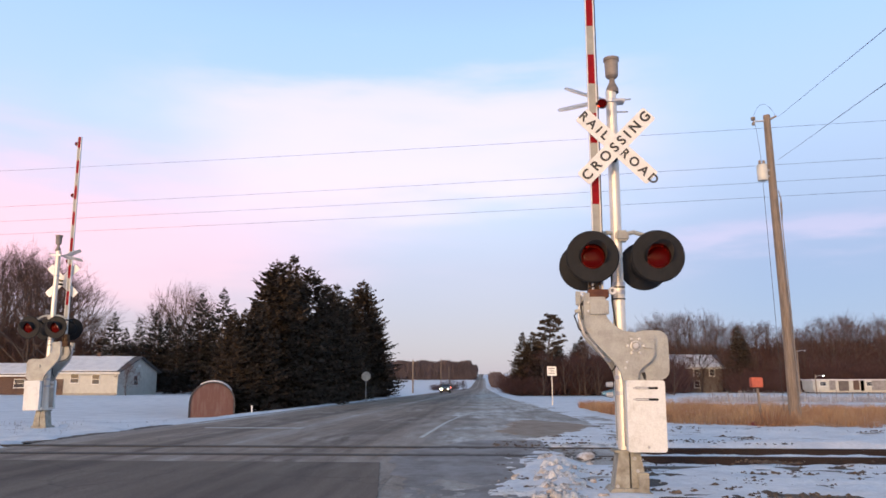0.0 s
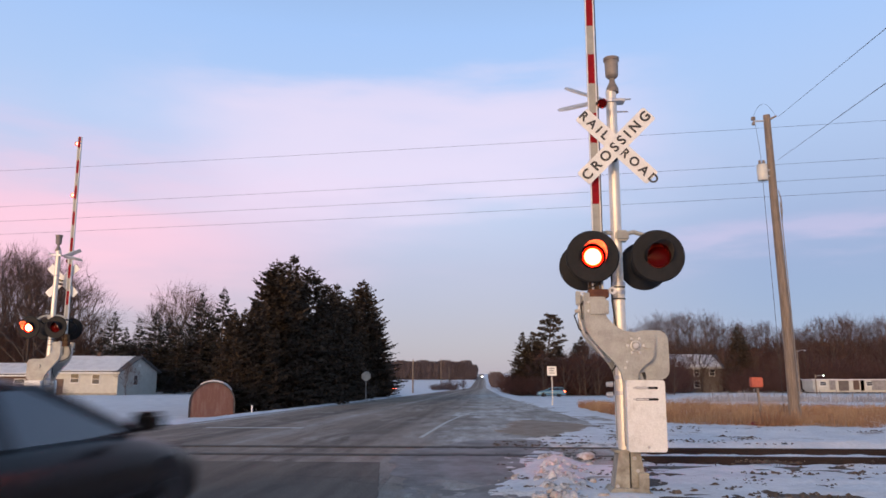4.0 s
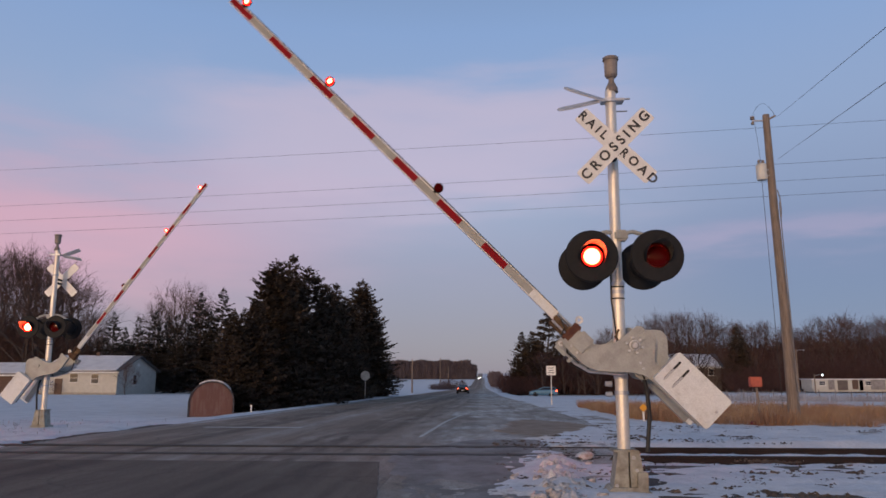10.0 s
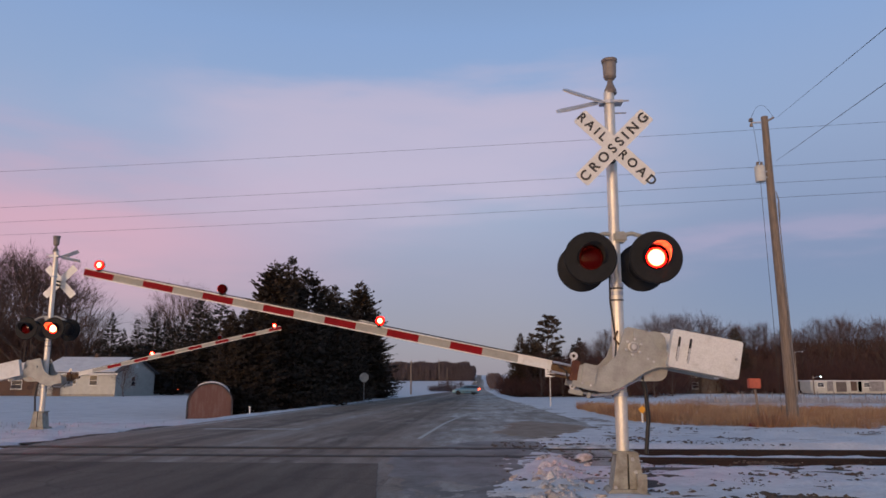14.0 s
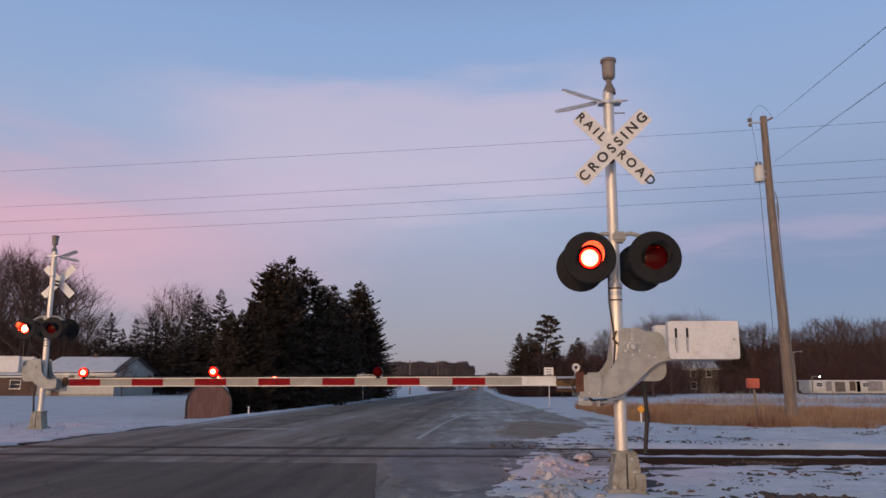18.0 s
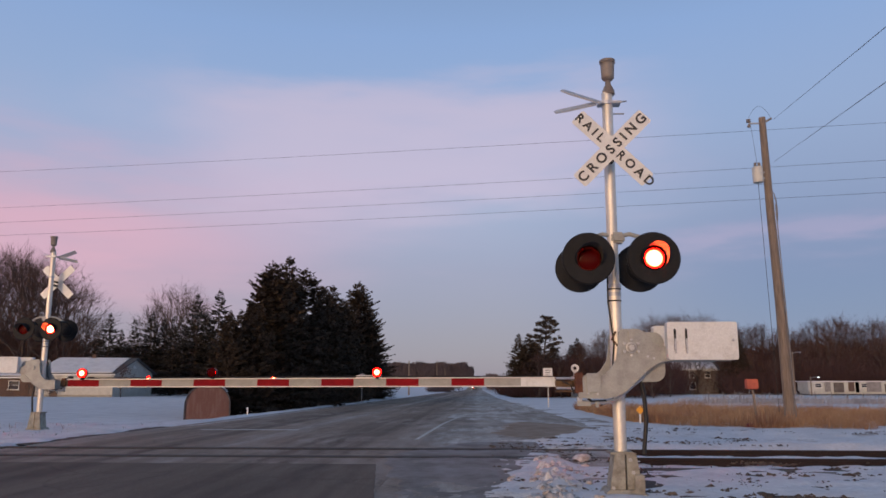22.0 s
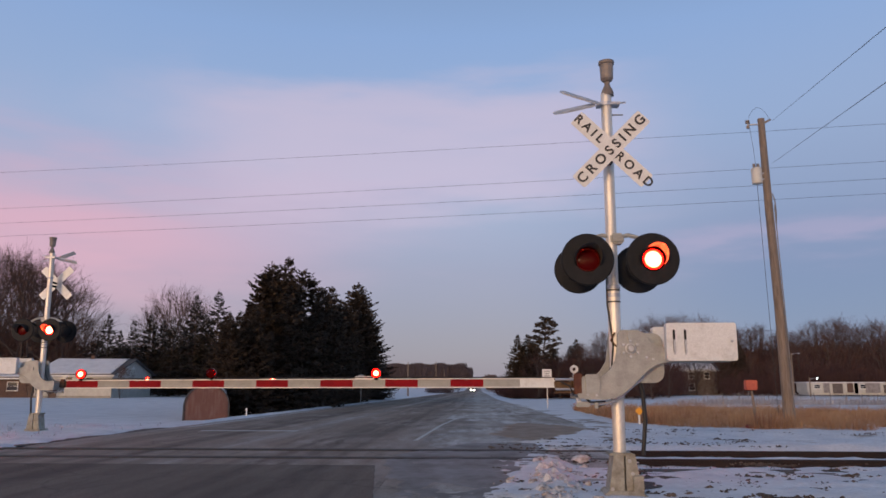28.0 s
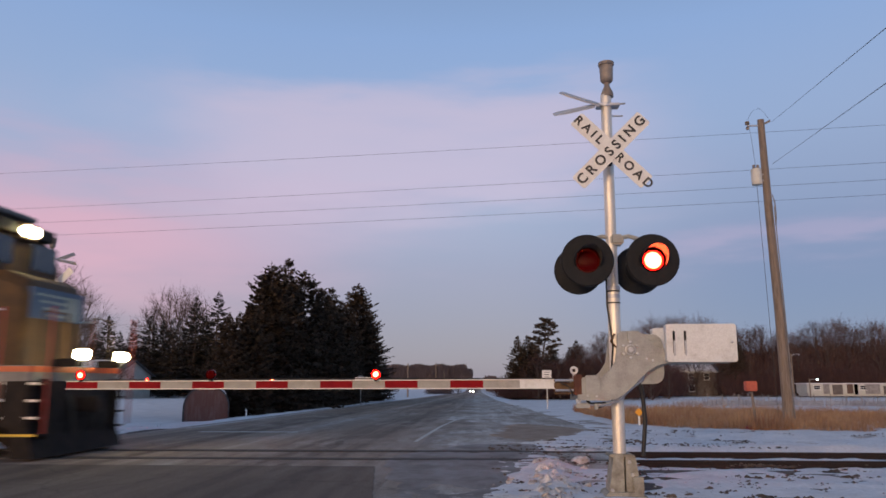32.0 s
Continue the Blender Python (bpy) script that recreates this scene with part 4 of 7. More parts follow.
    for x, z, w, h in ((-0.44, -0.325, 0.30, 0.03), (-0.56, -0.345, 0.05, 0.07), (-0.55, -0.63, 0.16, 0.05), (-0.40, -0.63, 0.04, 0.08)):
        bm = B()
        box(bm, (x, 0.02, z), (w, 0.06, h), 0.008)
        part("bracket", bm, M["grey_paint"], gate, "small grey steel bracket")
    bm = B()
    tube(bm, [(-0.80, -0.01, -0.37), (-0.70, -0.03, -0.42), (-0.66, -0.02, -0.52)], 0.009, 6)
    part("lead_wire", bm, M["cable"], gate)
    # rusty boom adapter
    bm = B()
    for z in (-0.41, -0.555):
        box(bm, (-0.76, 0.05, z), (0.34, 0.10, 0.022), 0.004)
    box(bm, (-0.66, 0.06, -0.485), (0.14, 0.09, 0.15), 0.01)
    bmesh.ops.translate(bm, verts=bm.verts[:], vec=(0.06, 0, 0.065))
    part("boom_adapter", bm, M["rust"], gate, "rusty iron boom adapter")
    bm = B()
    box(bm, (-0.80, 0.05, -0.485), (0.26, 0.05, 0.10), 0.004)
    bmesh.ops.translate(bm, verts=bm.verts[:], vec=(0.06, 0, 0.065))
    part("shear_plate", bm, M["rust"], gate)
    bm = B()
    box(bm, (-0.602, 0.03, -0.395), (0.10, 0.13, 0.235), 0.012)
    part("shear_block", bm, M["dark_rust"], gate, "dark red-brown breakaway block")
    bm = B()
    box(bm, (-0.44, -0.045, -0.395), (0.165, 0.03, 0.215), 0.008)
    part("end_cover", bm, M["grey_paint"], gate, "grey end cover plate")
    for z in (-0.345, -0.455):
        bm = B()
        tube(bm, [(-0.86, 0.0, z), (-0.56, 0.0, z)], 0.014, 8)
        part("adapter_bolt", bm, M["galv"], gate, "long galvanised bolt")
    bm = B()
    tube(bm, [(-0.64, 0.02, -0.33), (-0.64, 0.02, -0.25)], 0.018, 8)
    part("eye_post", bm, M["galv"], gate)
    for x, z, r in ((-0.66, -0.295, 0.045), (-0.62, -0.64, 0.03)):
        bm = B()
        lathe(bm, [(r * 0.45, -0.02), (r, -0.02), (r, 0.02), (r * 0.45, 0.02)], (x, 0.02, z), "Y", 14)
        for f in [f for f in bm.faces if len(f.verts) > 8]:
            bm.faces.remove(f)
        bmesh.ops.translate(bm, verts=bm.verts[:], vec=(0.02, 0, 0.065))
        part("eye_bolt", bm, M["galv"], gate)
    # striped boom
    zc, x0 = -0.384, -0.86
    edges = [x0, -1.26, -1.68] + [-1.68 - 0.379 * min(k, stripes) for k in range(1, math.ceil(stripes) + 1)]
    for k, (a, b) in enumerate(zip(edges, edges[1:])):
        h = 0.108 - 0.010 * k / 15
        bm = B()
        sag = -0.002 * k
        box(bm, ((a + b) / 2, 0.05, zc + sag * 0.6), (a - b, 0.034, h - 0.018), 0)
        mt = M["white_paint"] if k == 0 else (M["boom_red"] if k % 2 == 0 else M["boom_white"])
        part("boom_stripe", bm, mt, gate, "red boom stripe" if mt is M["boom_red"] else "white boom stripe")
        bm = B()
        for sgn in (-1, 1):
            box(bm, ((a + b) / 2, 0.045, zc + sag * 0.6 + sgn * (h / 2 - 0.005)), (a - b, 0.06, 0.010), 0)
        part("boom_flange", bm, M["sign_white"], gate)
    bm = B()
    box(bm, (-3.02, 0.05, zc + 0.06), (0.30, 0.045, 0.028), 0.004)
    part("boom_splice", bm, M["white_paint"], gate)
    bm = B()
    tube(bm, [(-0.9, 0.03, zc + 0.06), (-2.8, 0.03, zc + 0.062), (-4.6, 0.03, zc + 0.052), (-6.42 + 0.382 * (13 - stripes), 0.03, zc + 0.04)], 0.007, 6)
    part("boom_cable", bm, M["cable"], gate)
    arm = {}
    for key, x in (("near", -2.92), ("mid", -4.86 + 0.19 * (13 - stripes)), ("tip", -6.42 + 0.382 * (13 - stripes))):
        arm[key] = arm_lamp(gate, x, zc + 0.034 - (0.01 if key == "tip" else 0), lamps)
    return s, gate, bulbs, arm


NEAR = crossing_signal(pose(1.64, 8.85, 0), "aluminium crossing signal with crossbuck and gate on a snowy verge")
FAR = crossing_signal(pose(-11.86, 19.6, -0.06, 0, 0, 180), "aluminium crossing signal across the road, seen from behind", 12.87, 1)


# ================= utility pole and wires =================
def wire(name, p0, p1, sag, r, label, n=14, parent=None):
    p0, p1 = Vector(p0), Vector(p1)
    pts = []
    for k in range(n + 1):
        u = k / n
        p = p0.lerp(p1, u)
        p.z -= sag * 4 * u * (1 - u)
        pts.append(p)
    bm = B()
    tube(bm, pts, r, 5)
    ob = part(name, bm, M["cable"], parent)
    return ob if parent else tagged(ob, label, "wire", "overhead wires")


def insulator(bm, o, s=1.0):
    lathe(bm, [(0.02, 0.0), (0.05 * s, 0.02), (0.055 * s, 0.05), (0.03, 0.06), (0.05 * s, 0.09), (0.045 * s, 0.12), (0.0, 0.14)], o, "Z", 10)


def utility_pole():
    s = empty("utility_pole", pose(9.85, 24.5, -0.15, 0, -0.8, 0), "weathered wooden utility pole in dry grass", "utility pole")
    bm = B()
    tube(bm, [(0, 0, -0.2), (0.02, 0, 3.5), (-0.01, 0, 7), (0, 0, 10.25)], 0.17, 16, r1=0.11)
    part("shaft", bm, M["wood_pole"], s, "cracked brown wooden shaft")
    bm = B()
    lathe(bm, [(0.0, 0.0), (0.16, 0.0), (0.17, 0.03), (0.17, 0.50), (0.15, 0.55), (0.0, 0.57)], (-0.33, -0.05, 7.95), "Z", 20)
    tr = part("transformer", bm, M["tank"], s, "pale grey transformer can")
    for dx in (-0.06, 0.07):
        bm = B()
        insulator(bm, (-0.33 + dx, -0.05, 8.52))
        part("bushing", bm, M["bell"], tr)
    for z in (8.1, 8.3):
        bm = B()
        box(bm, (-0.15, -0.05, z), (0.2, 0.06, 0.05), 0.01)
        part("hanger", bm, M["galv"], s)
    bm = B()
    box(bm, (-0.24, 0, 10.05), (0.46, 0.05, 0.05), 0.008)
    part("top_bracket", bm, M["galv"], s)
    bm = B()
    insulator(bm, (-0.46, 0, 10.08), 1.5)
    lathe(bm, [(0.0, -0.16), (0.05, -0.14), (0.06, -0.08), (0.0, 0.0)], (-0.46, 0, 10.06), "Z", 10)
    part("insulator", bm, M["bell"], s)
    bm = B()
    tube(bm, [(0.10, -0.02, 10.1), (0.28, -0.12, 10.18)], 0.035, 8)
    part("insulator", bm, M["bell"], s)
    bm = B()
    tube(bm, [(0.13, -0.05, 7.6), (0.19, -0.06, 7.3), (0.20, -0.05, 6.9), (0.17, -0.04, 6.6)], 0.018, 6)
    tube(bm, [(0.16, -0.04, 7.2), (0.185, -0.04, 3.5), (0.19, -0.04, 0.1)], 0.016, 6)
    part("riser", bm, M["galv_grey"], s)
    wire("jumper", (-0.46, 0, 10.2), (-0.33, -0.05, 8.62), -0.35, 0.006, "", 10, s)
    wire("drop_cable", (-0.36, -0.1, 7.95), (-0.55, -0.6, 0.3), 0.0, 0.008, "", 10, s)
    wire("jumper_loop", (-0.44, 0, 10.25), (0.25, -0.1, 10.2), -0.42, 0.005, "", 10, s)


utility_pole()
wire("overhead_wire", (10.05, 24.4, 10.0), (4.225, 7.0, 4.886), 0.0, 0.0045, "thin dark service wire running back from the pole")
wire("overhead_wire", (9.95, 24.4, 8.5), (4.168, 7.0, 4.29), 0.0, 0.0045, "thin dark service wire running back from the pole")


def wire_line():
    """A second line crosses far behind; its own poles stand well out of the way on both sides."""
    pl, pr = (-47.0, 43.2), (47.0, 23.8)
    zs = [(13.6, 11.35), (11.25, 10.1), (10.35, 9.45), (9.55, 8.9)]
    for x, y in (pl, pr):
        s = empty("utility_pole", pose(x, y, ground_z(x, y) - 0.1), "plain wooden pole of the track-side line", "utility pole")
        bm = B()
        tube(bm, [(0, 0, -0.2), (0, 0, 14.2)], 0.18, 10, r1=0.11)
        part("shaft", bm, M["wood_pole"], s)
        bm = B()
        box(bm, (0, 0, 10.4), (0.1, 1.8, 0.12), 0.01)
        part("crossarm", bm, M["wood_pole"], s)
    for zl, zr in zs:
        wire("overhead_wire", (pl[0], pl[1], zl), (pr[0], pr[1], zr), 0.35, 0.0065, "thin dark overhead wire against the sky", 24)


wire_line()


# ================= trees =================
def ring_tubes(segs, sides):
    """Tapered branches, one island each: [(points, r0, r1)] to vertex and face lists."""
    verts, faces = [], []
    for pts, r0, r1 in segs:
        n, o = len(pts), len(verts)
        a = None
        for i, p in enumerate(pts):
            d = pts[min(i + 1, n - 1)] - pts[max(i - 1, 0)]
            d = d / (d.length or 1)
            a = d.orthogonal() if a is None else a - d * a.dot(d)
            a.normalize()
            b = d.cross(a)
            r = r0 + (r1 - r0) * i / (n - 1)
            for j in range(sides):
                w = 2 * math.pi * j / sides
                verts.append(p + (a * math.cos(w) + b * math.sin(w)) * r)
        for i in range(n - 1):
            for j in range(sides):
                faces.append((o + i * sides + j, o + i * sides + (j + 1) % sides, o + (i + 1) * sides + (j + 1) % sides, o + (i + 1) * sides + j))
    return verts, faces


def bare_tree(name, seed, h, wide, label, limbs=11, subs=9, twigs=9, low=0.20, twig="twig", base=0.16):
    """A leafless tree: limbs rise to a rounded crown whose outline is made of fine forked twigs."""
    rng = random.Random(seed)
    thick, thin, twig_list = [], [], []
    mid, rad = Vector((0, 0, h * (0.5 + base / 2))), Vector((wide / 2, wide / 2, h * (0.5 - base / 2)))

    def shell(d, k):
        return mid + Vector((d.x * rad.x, d.y * rad.y, d.z * rad.z)) * k

    def jag(p, q, n, wob, lift=0.0):
        ln = (q - p).length
        return [p.lerp(q, i / n) + Vector((rng.gauss(0, wob), rng.gauss(0, wob), rng.gauss(0, wob) + lift * math.sin(math.pi * i / n))) * (ln if 0 < i < n else 0.0) for i in range(n + 1)]

    def on(pts, u):
        f = u * (len(pts) - 1)
        i = min(len(pts) - 2, int(f))
        return pts[i].lerp(pts[i + 1], f - i)
    stem = jag(Vector((0, 0, -0.2)), Vector((rng.gauss(0, 0.04) * h, rng.gauss(0, 0.04) * h, h * 0.86)), 5, 0.02)
    thick.append((stem, 0.0155 * h, 0.003 * h))
    for i in range(limbs):
        an = 2.4 * i + rng.gauss(0, 0.3)
        el = radians(-14 + 96 * ((i + 0.5) / limbs) ** 0.9 + rng.gauss(0, 6))
        d = Vector((math.cos(an) * math.cos(el), math.sin(an) * math.cos(el), math.sin(el)))
        limb = jag(on(stem, low + (0.78 - low) * i / limbs), shell(d, rng.uniform(0.66, 0.86)), 4, 0.05, 0.06)
        thick.append((limb, 0.0062 * h * rng.uniform(0.8, 1.2), 0.0016 * h))
        for j in range(subs):
            d2 = (d + Vector((rng.gauss(0, 0.42), rng.gauss(0, 0.42), rng.gauss(0.12, 0.38)))).normalized()
            bough = jag(on(limb, 0.22 + 0.76 * (j + rng.random()) / subs), shell(d2, rng.uniform(0.74, 1.0)), 3, 0.06, 0.04)
            thin.append((bough, 0.0020 * h, 0.0008 * h))
            for k in range(twigs):
                p = on(bough, 0.25 + 0.75 * (k + rng.random()) / twigs)
                out_ = (d2 + Vector((rng.gauss(0, 0.7), rng.gauss(0, 0.7), rng.gauss(0.25, 0.55)))).normalized()
                ln = h * rng.uniform(0.045, 0.10)
                q = p + out_ * ln
                twig_list.append((p, q))
                for m in range(2):
                    o2 = (out_ + Vector((rng.gauss(0, 0.6), rng.gauss(0, 0.6), rng.gauss(0.15, 0.5)))).normalized()
                    twig_list.append((p.lerp(q, rng.uniform(0.3, 0.8)), q + o2 * ln * rng.uniform(0.2, 0.6)))
    t = empty(name, Matrix(), label, "tree", "bare trees")
    raw("trunk", *ring_tubes(thick, 5), M["bark"], t)
    verts, faces = ring_tubes(thin, 3)
    for p, q in twig_list:                       # finest twigs: thin ribbons
        o = len(verts)
        side = Vector((rng.gauss(0, 1), rng.gauss(0, 1), rng.gauss(0, 0.5))).normalized() * 0.00085 * h
        verts += [p - side, p + side, q]
        faces.append((o, o + 1, o + 2))
    raw("crown", verts, faces, M[twig], t)
    return t


def spruce(name, seed, h, radius, label, material="needle", whorl=0.34, bare=0.04, droop=0.25, arms=10, power=0.85, dens=1.0, gap=0.0, wide=1.25):
    rng = random.Random(seed)
    verts, faces, wood = [], [], []
    wood.append(([Vector((0, 0, -0.3)), Vector((rng.gauss(0, 0.05), rng.gauss(0, 0.05), h * 0.5)), Vector((0, 0, h * 0.985))], 0.016 * h, 0.012))
    z = h * bare
    while z < h * 0.985:
        u = z / h
        reach = radius * ((1 - u) ** power) * rng.uniform(0.78, 1.1) + 0.10
        k = max(4, int(arms * (0.55 + 0.45 * (1 - u))))
        off = rng.uniform(0, 6.28)
        for a in range(k):
            if rng.random() < gap:
                continue
            an = off + 6.283 * a / k + rng.gauss(0, 0.16)
            ln = reach * rng.uniform(0.7, 1.15)
            lift = 0.30 * u - droop * (1 - u) + rng.gauss(0, 0.07)
            d = Vector((math.cos(an), math.sin(an), lift))
            tip_up = rng.uniform(0.02, 0.22)
            root = Vector((0, 0, z + rng.uniform(-0.1, 0.1)))
            n = max(3, int(ln * 7.5 * dens))
            if ln > 0.6:
                wood.append(([root, root + d * ln * 0.5, root + d * ln * 0.9 + Vector((0, 0, tip_up * ln * 0.5))], 0.012 + 0.004 * ln, 0.005))
            for i in range(n):
                s = 0.18 + 0.84 * (i + rng.random()) / n
                p = root + d * (ln * s) + Vector((0, 0, tip_up * ln * s * s))
                for sg in (-1, 1):
                    w = an + sg * rng.uniform(0.35, 1.1)
                    tl = (0.16 + 0.34 * (1 - s)) * min(1.0, 0.45 + ln * 0.4) * rng.uniform(0.7, 1.35)
                    q = p + Vector((math.cos(w) * tl, math.sin(w) * tl, -tl * rng.uniform(0.05, 0.6) * (0.4 + droop)))
                    side = Vector((-math.sin(w), math.cos(w), rng.gauss(0, 0.5))) * (0.05 + 0.05 * rng.random()) * wide
                    o = len(verts)
                    mid = p.lerp(q, 0.45)
                    verts.extend((p, mid + side, q, mid - side + Vector((0, 0, -0.03))))
                    faces.append((o, o + 1, o + 2, o + 3))
        z += whorl * rng.uniform(0.75, 1.2) * (0.6 + 0.5 * (1 - u))
    for i in range(14):                          # leader tuft
        an = rng.uniform(0, 6.28)
        p = Vector((0, 0, h * (0.95 + 0.05 * rng.random())))
        q = p + Vector((math.cos(an) * 0.16, math.sin(an) * 0.16, 0.22))
        o = len(verts)
        verts.extend((p, p.lerp(q, 0.5) + Vector((0.04, 0, 0)), q, p.lerp(q, 0.5) - Vector((0.04, 0, 0))))
        faces.append((o, o + 1, o + 2, o + 3))
    t = empty(name, Matrix(), label, "tree", "evergreen trees")
    raw("trunk", *ring_tubes(wood, 5), M["bark"], t)
    raw("crown", verts, faces, M[material], t)
    return t


def plant(t, x, y, turn=0.0, k=1.0, drop=0.0, first=False):
    m = pose(x, y, ground_z(x, y) - drop, 0, 0, turn) @ Matrix.Diagonal((k, k, k, 1))
    if first:
        t.matrix_basis = m
        return t
    c = copy_thing(t, pose(x, y, ground_z(x, y) - drop, 0, 0, turn))
    c.scale = (k, k, k)
    return c


def px(x, y):
    """Ground place in direction x (metres left or right at 100 m) and distance y."""
    return x * y / 100.0, y


# the windbreak of spruces beside the road
SP = [spruce("spruce_tree", 11, 10.0, 3.5, "dense dark spruce in the roadside windbreak", arms=14, whorl=0.30, dens=1.2, power=0.70, wide=1.5, droop=0.15, gap=0.10),
      spruce("spruce_tree", 12, 10.0, 3.3, "dense dark round-topped spruce in the roadside windbreak", arms=13, whorl=0.33, power=0.58, dens=1.2, wide=1.5, droop=0.05, gap=0.14),
      spruce("spruce_tree", 13, 10.0, 3.7, "dark spruce with ragged drooping boughs", arms=12, power=0.85, droop=0.35, whorl=0.34, gap=0.05, wide=1.5)]
ROW = [(-12.7, 37.0, 1, 0.52), (-12.1, 38.6, 0, 0.60), (-12.7, 42.5, 1, 0.74), (-12.2, 42.6, 1, 0.88), (-13.4, 46.5, 0, 0.90), (-12.25, 46.4, 2, 0.975), (-13.6, 52.0, 0, 0.93), (-11.9, 49.6, 1, 0.95), (-12.2, 56.5, 0, 0.92),
       (-12.0, 59.5, 2, 0.97), (-12.8, 64.0, 0, 0.90), (-12.0, 66.0, 1, 0.88), (-12.3, 74.5, 1, 1.18), (-12.4, 76.5, 2, 1.10), (-13.2, 71.0, 1, 0.98), (-11.6, 78.0, 2, 0.95), (-12.6, 84, 2, 0.9)]
used = set()
for i, (x, y, v, k) in enumerate(ROW):
    plant(SP[v], x, y, 47 * i, k, 0.05, v not in used)
    used.add(v)

# garden trees behind the house: open, frosted conifers and bare crowns
FR = [spruce("fir_tree", 21, 11.0, 3.9, "open snow-dusted fir behind the house", "needle_snow", whorl=0.44, arms=9, bare=0.10, droop=0.35, dens=1.2, gap=0.10, wide=1.7),
      spruce("fir_tree", 22, 11.0, 3.1, "tall thin snow-dusted fir tree", "needle_snow", whorl=0.42, arms=8, bare=0.08, droop=0.3, dens=1.2, gap=0.08, wide=1.7)]
BT = [bare_tree("bare_tree", 31, 13.0, 10.5, "tall leafless maple with a wide crown", limbs=13),
      bare_tree("bare_tree", 32, 12.0, 7.4, "leafless tree with fine upright twigs", limbs=12, base=0.22),
      bare_tree("bare_tree", 33, 11.0, 10.0, "spreading leafless tree with dense twigs", limbs=14, subs=10, low=0.15, base=0.10),
      bare_tree("bare_tree", 34, 7.0, 6.4, "low reddish leafless scrub tree", limbs=13, subs=8, low=0.04, twig="twig_red", base=0.0)]
PLACED = {(id(SP), 0), (id(SP), 1), (id(SP), 2)}


def put(kind, v, x, y, k, turn):
    t = kind[v]
    plant(t, x, y, turn, k, 0.1, (id(kind), v) not in PLACED)
    PLACED.add((id(kind), v))


rng = random.Random(5)


def brush(name, a0, a1, y0, y1, n, h, seed, material, label, thick=1.0):
    """A thicket of fine stems and twigs, too many to count."""
    r = random.Random(seed)
    verts, faces = [], []
    for i in range(n):
        y = r.uniform(y0, y1)
        x = r.uniform(a0, a1) * y / 100
        z = ground_z(x, y)
        top = h * r.uniform(0.62, 1.05) * (0.88 + 0.42 * noise.noise(Vector((x * 0.075, y * 0.02, seed))))
        for j in range(21):
            w, rad = r.uniform(0, 6.28), r.uniform(0.2, 2.1) * thick
            p = Vector((x + math.cos(w) * rad * 0.4, y + math.sin(w) * rad * 0.4, z + top * (r.uniform(-0.03, 0.45) if j % 3 == 0 else r.uniform(0.1, 0.72))))
            q = Vector((x + math.cos(w) * rad, y + math.sin(w) * rad, p.z + top * (r.uniform(0.25, 0.5) if j % 3 == 0 else r.uniform(0.10, 0.28))))
            s = Vector((r.uniform(0.011, 0.030) * thick, 0, 0))
            o = len(verts)
            verts.extend((p - s, p + s, q + s * 0.35, q - s * 0.35))
            faces.append((o, o + 1, o + 2, o + 3))
    tagged(raw(name, verts, faces, M[material]), label, "thicket", kind="stuff")


brush("thicket", -72, -27, 128, 150, 1300, 9.5, 61, "twig", "thicket of leafless brush behind the garden", 1.3)
brush("thicket", 20, 63, 138, 160, 1900, 9.0, 62, "twig_red", "brown leafless undergrowth of the wood", 1.5)
brush("thicket", 19, 63, 160, 190, 2600, 12.0, 64, "twig_red", "tall leafless saplings deep in the wood", 2.0)
brush("thicket", 42, 64, 150, 170, 1300, 11.5, 67, "twig_red", "tall leafless saplings deep in the wood", 1.9)
brush("thicket", -74, -55, 112, 124, 900, 14.5, 68, "twig", "tall leafless saplings behind the brick wing", 1.7)
brush("thicket", 20, 63, 172, 195, 1900, 13.0, 69, "twig_red", "tall leafless saplings deep in the wood", 2.2)
brush("thicket", -52, -34, 126, 140, 700, 12.0, 70, "twig", "leafless brush between the garden firs", 1.5)
brush("thicket", 20, 26.5, 118, 134, 260, 6.0, 65, "twig_red", "low leafless brush at the edge of the wood", 1.2)
brush("thicket", 32, 63, 126, 138, 900, 6.5, 66, "twig_red", "low leafless brush at the edge of the wood", 1.3)
brush("thicket", 8.8, 21, 132, 152, 1300, 9.2, 63, "twig_red", "reddish leafless brush at the side street", 1.4)
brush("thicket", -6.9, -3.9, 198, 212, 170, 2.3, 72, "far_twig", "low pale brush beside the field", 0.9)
brush("thicket", 2.7, 9.5, 127, 137, 420, 5.2, 71, "twig_red", "low leafless brush below the pines", 1.2)
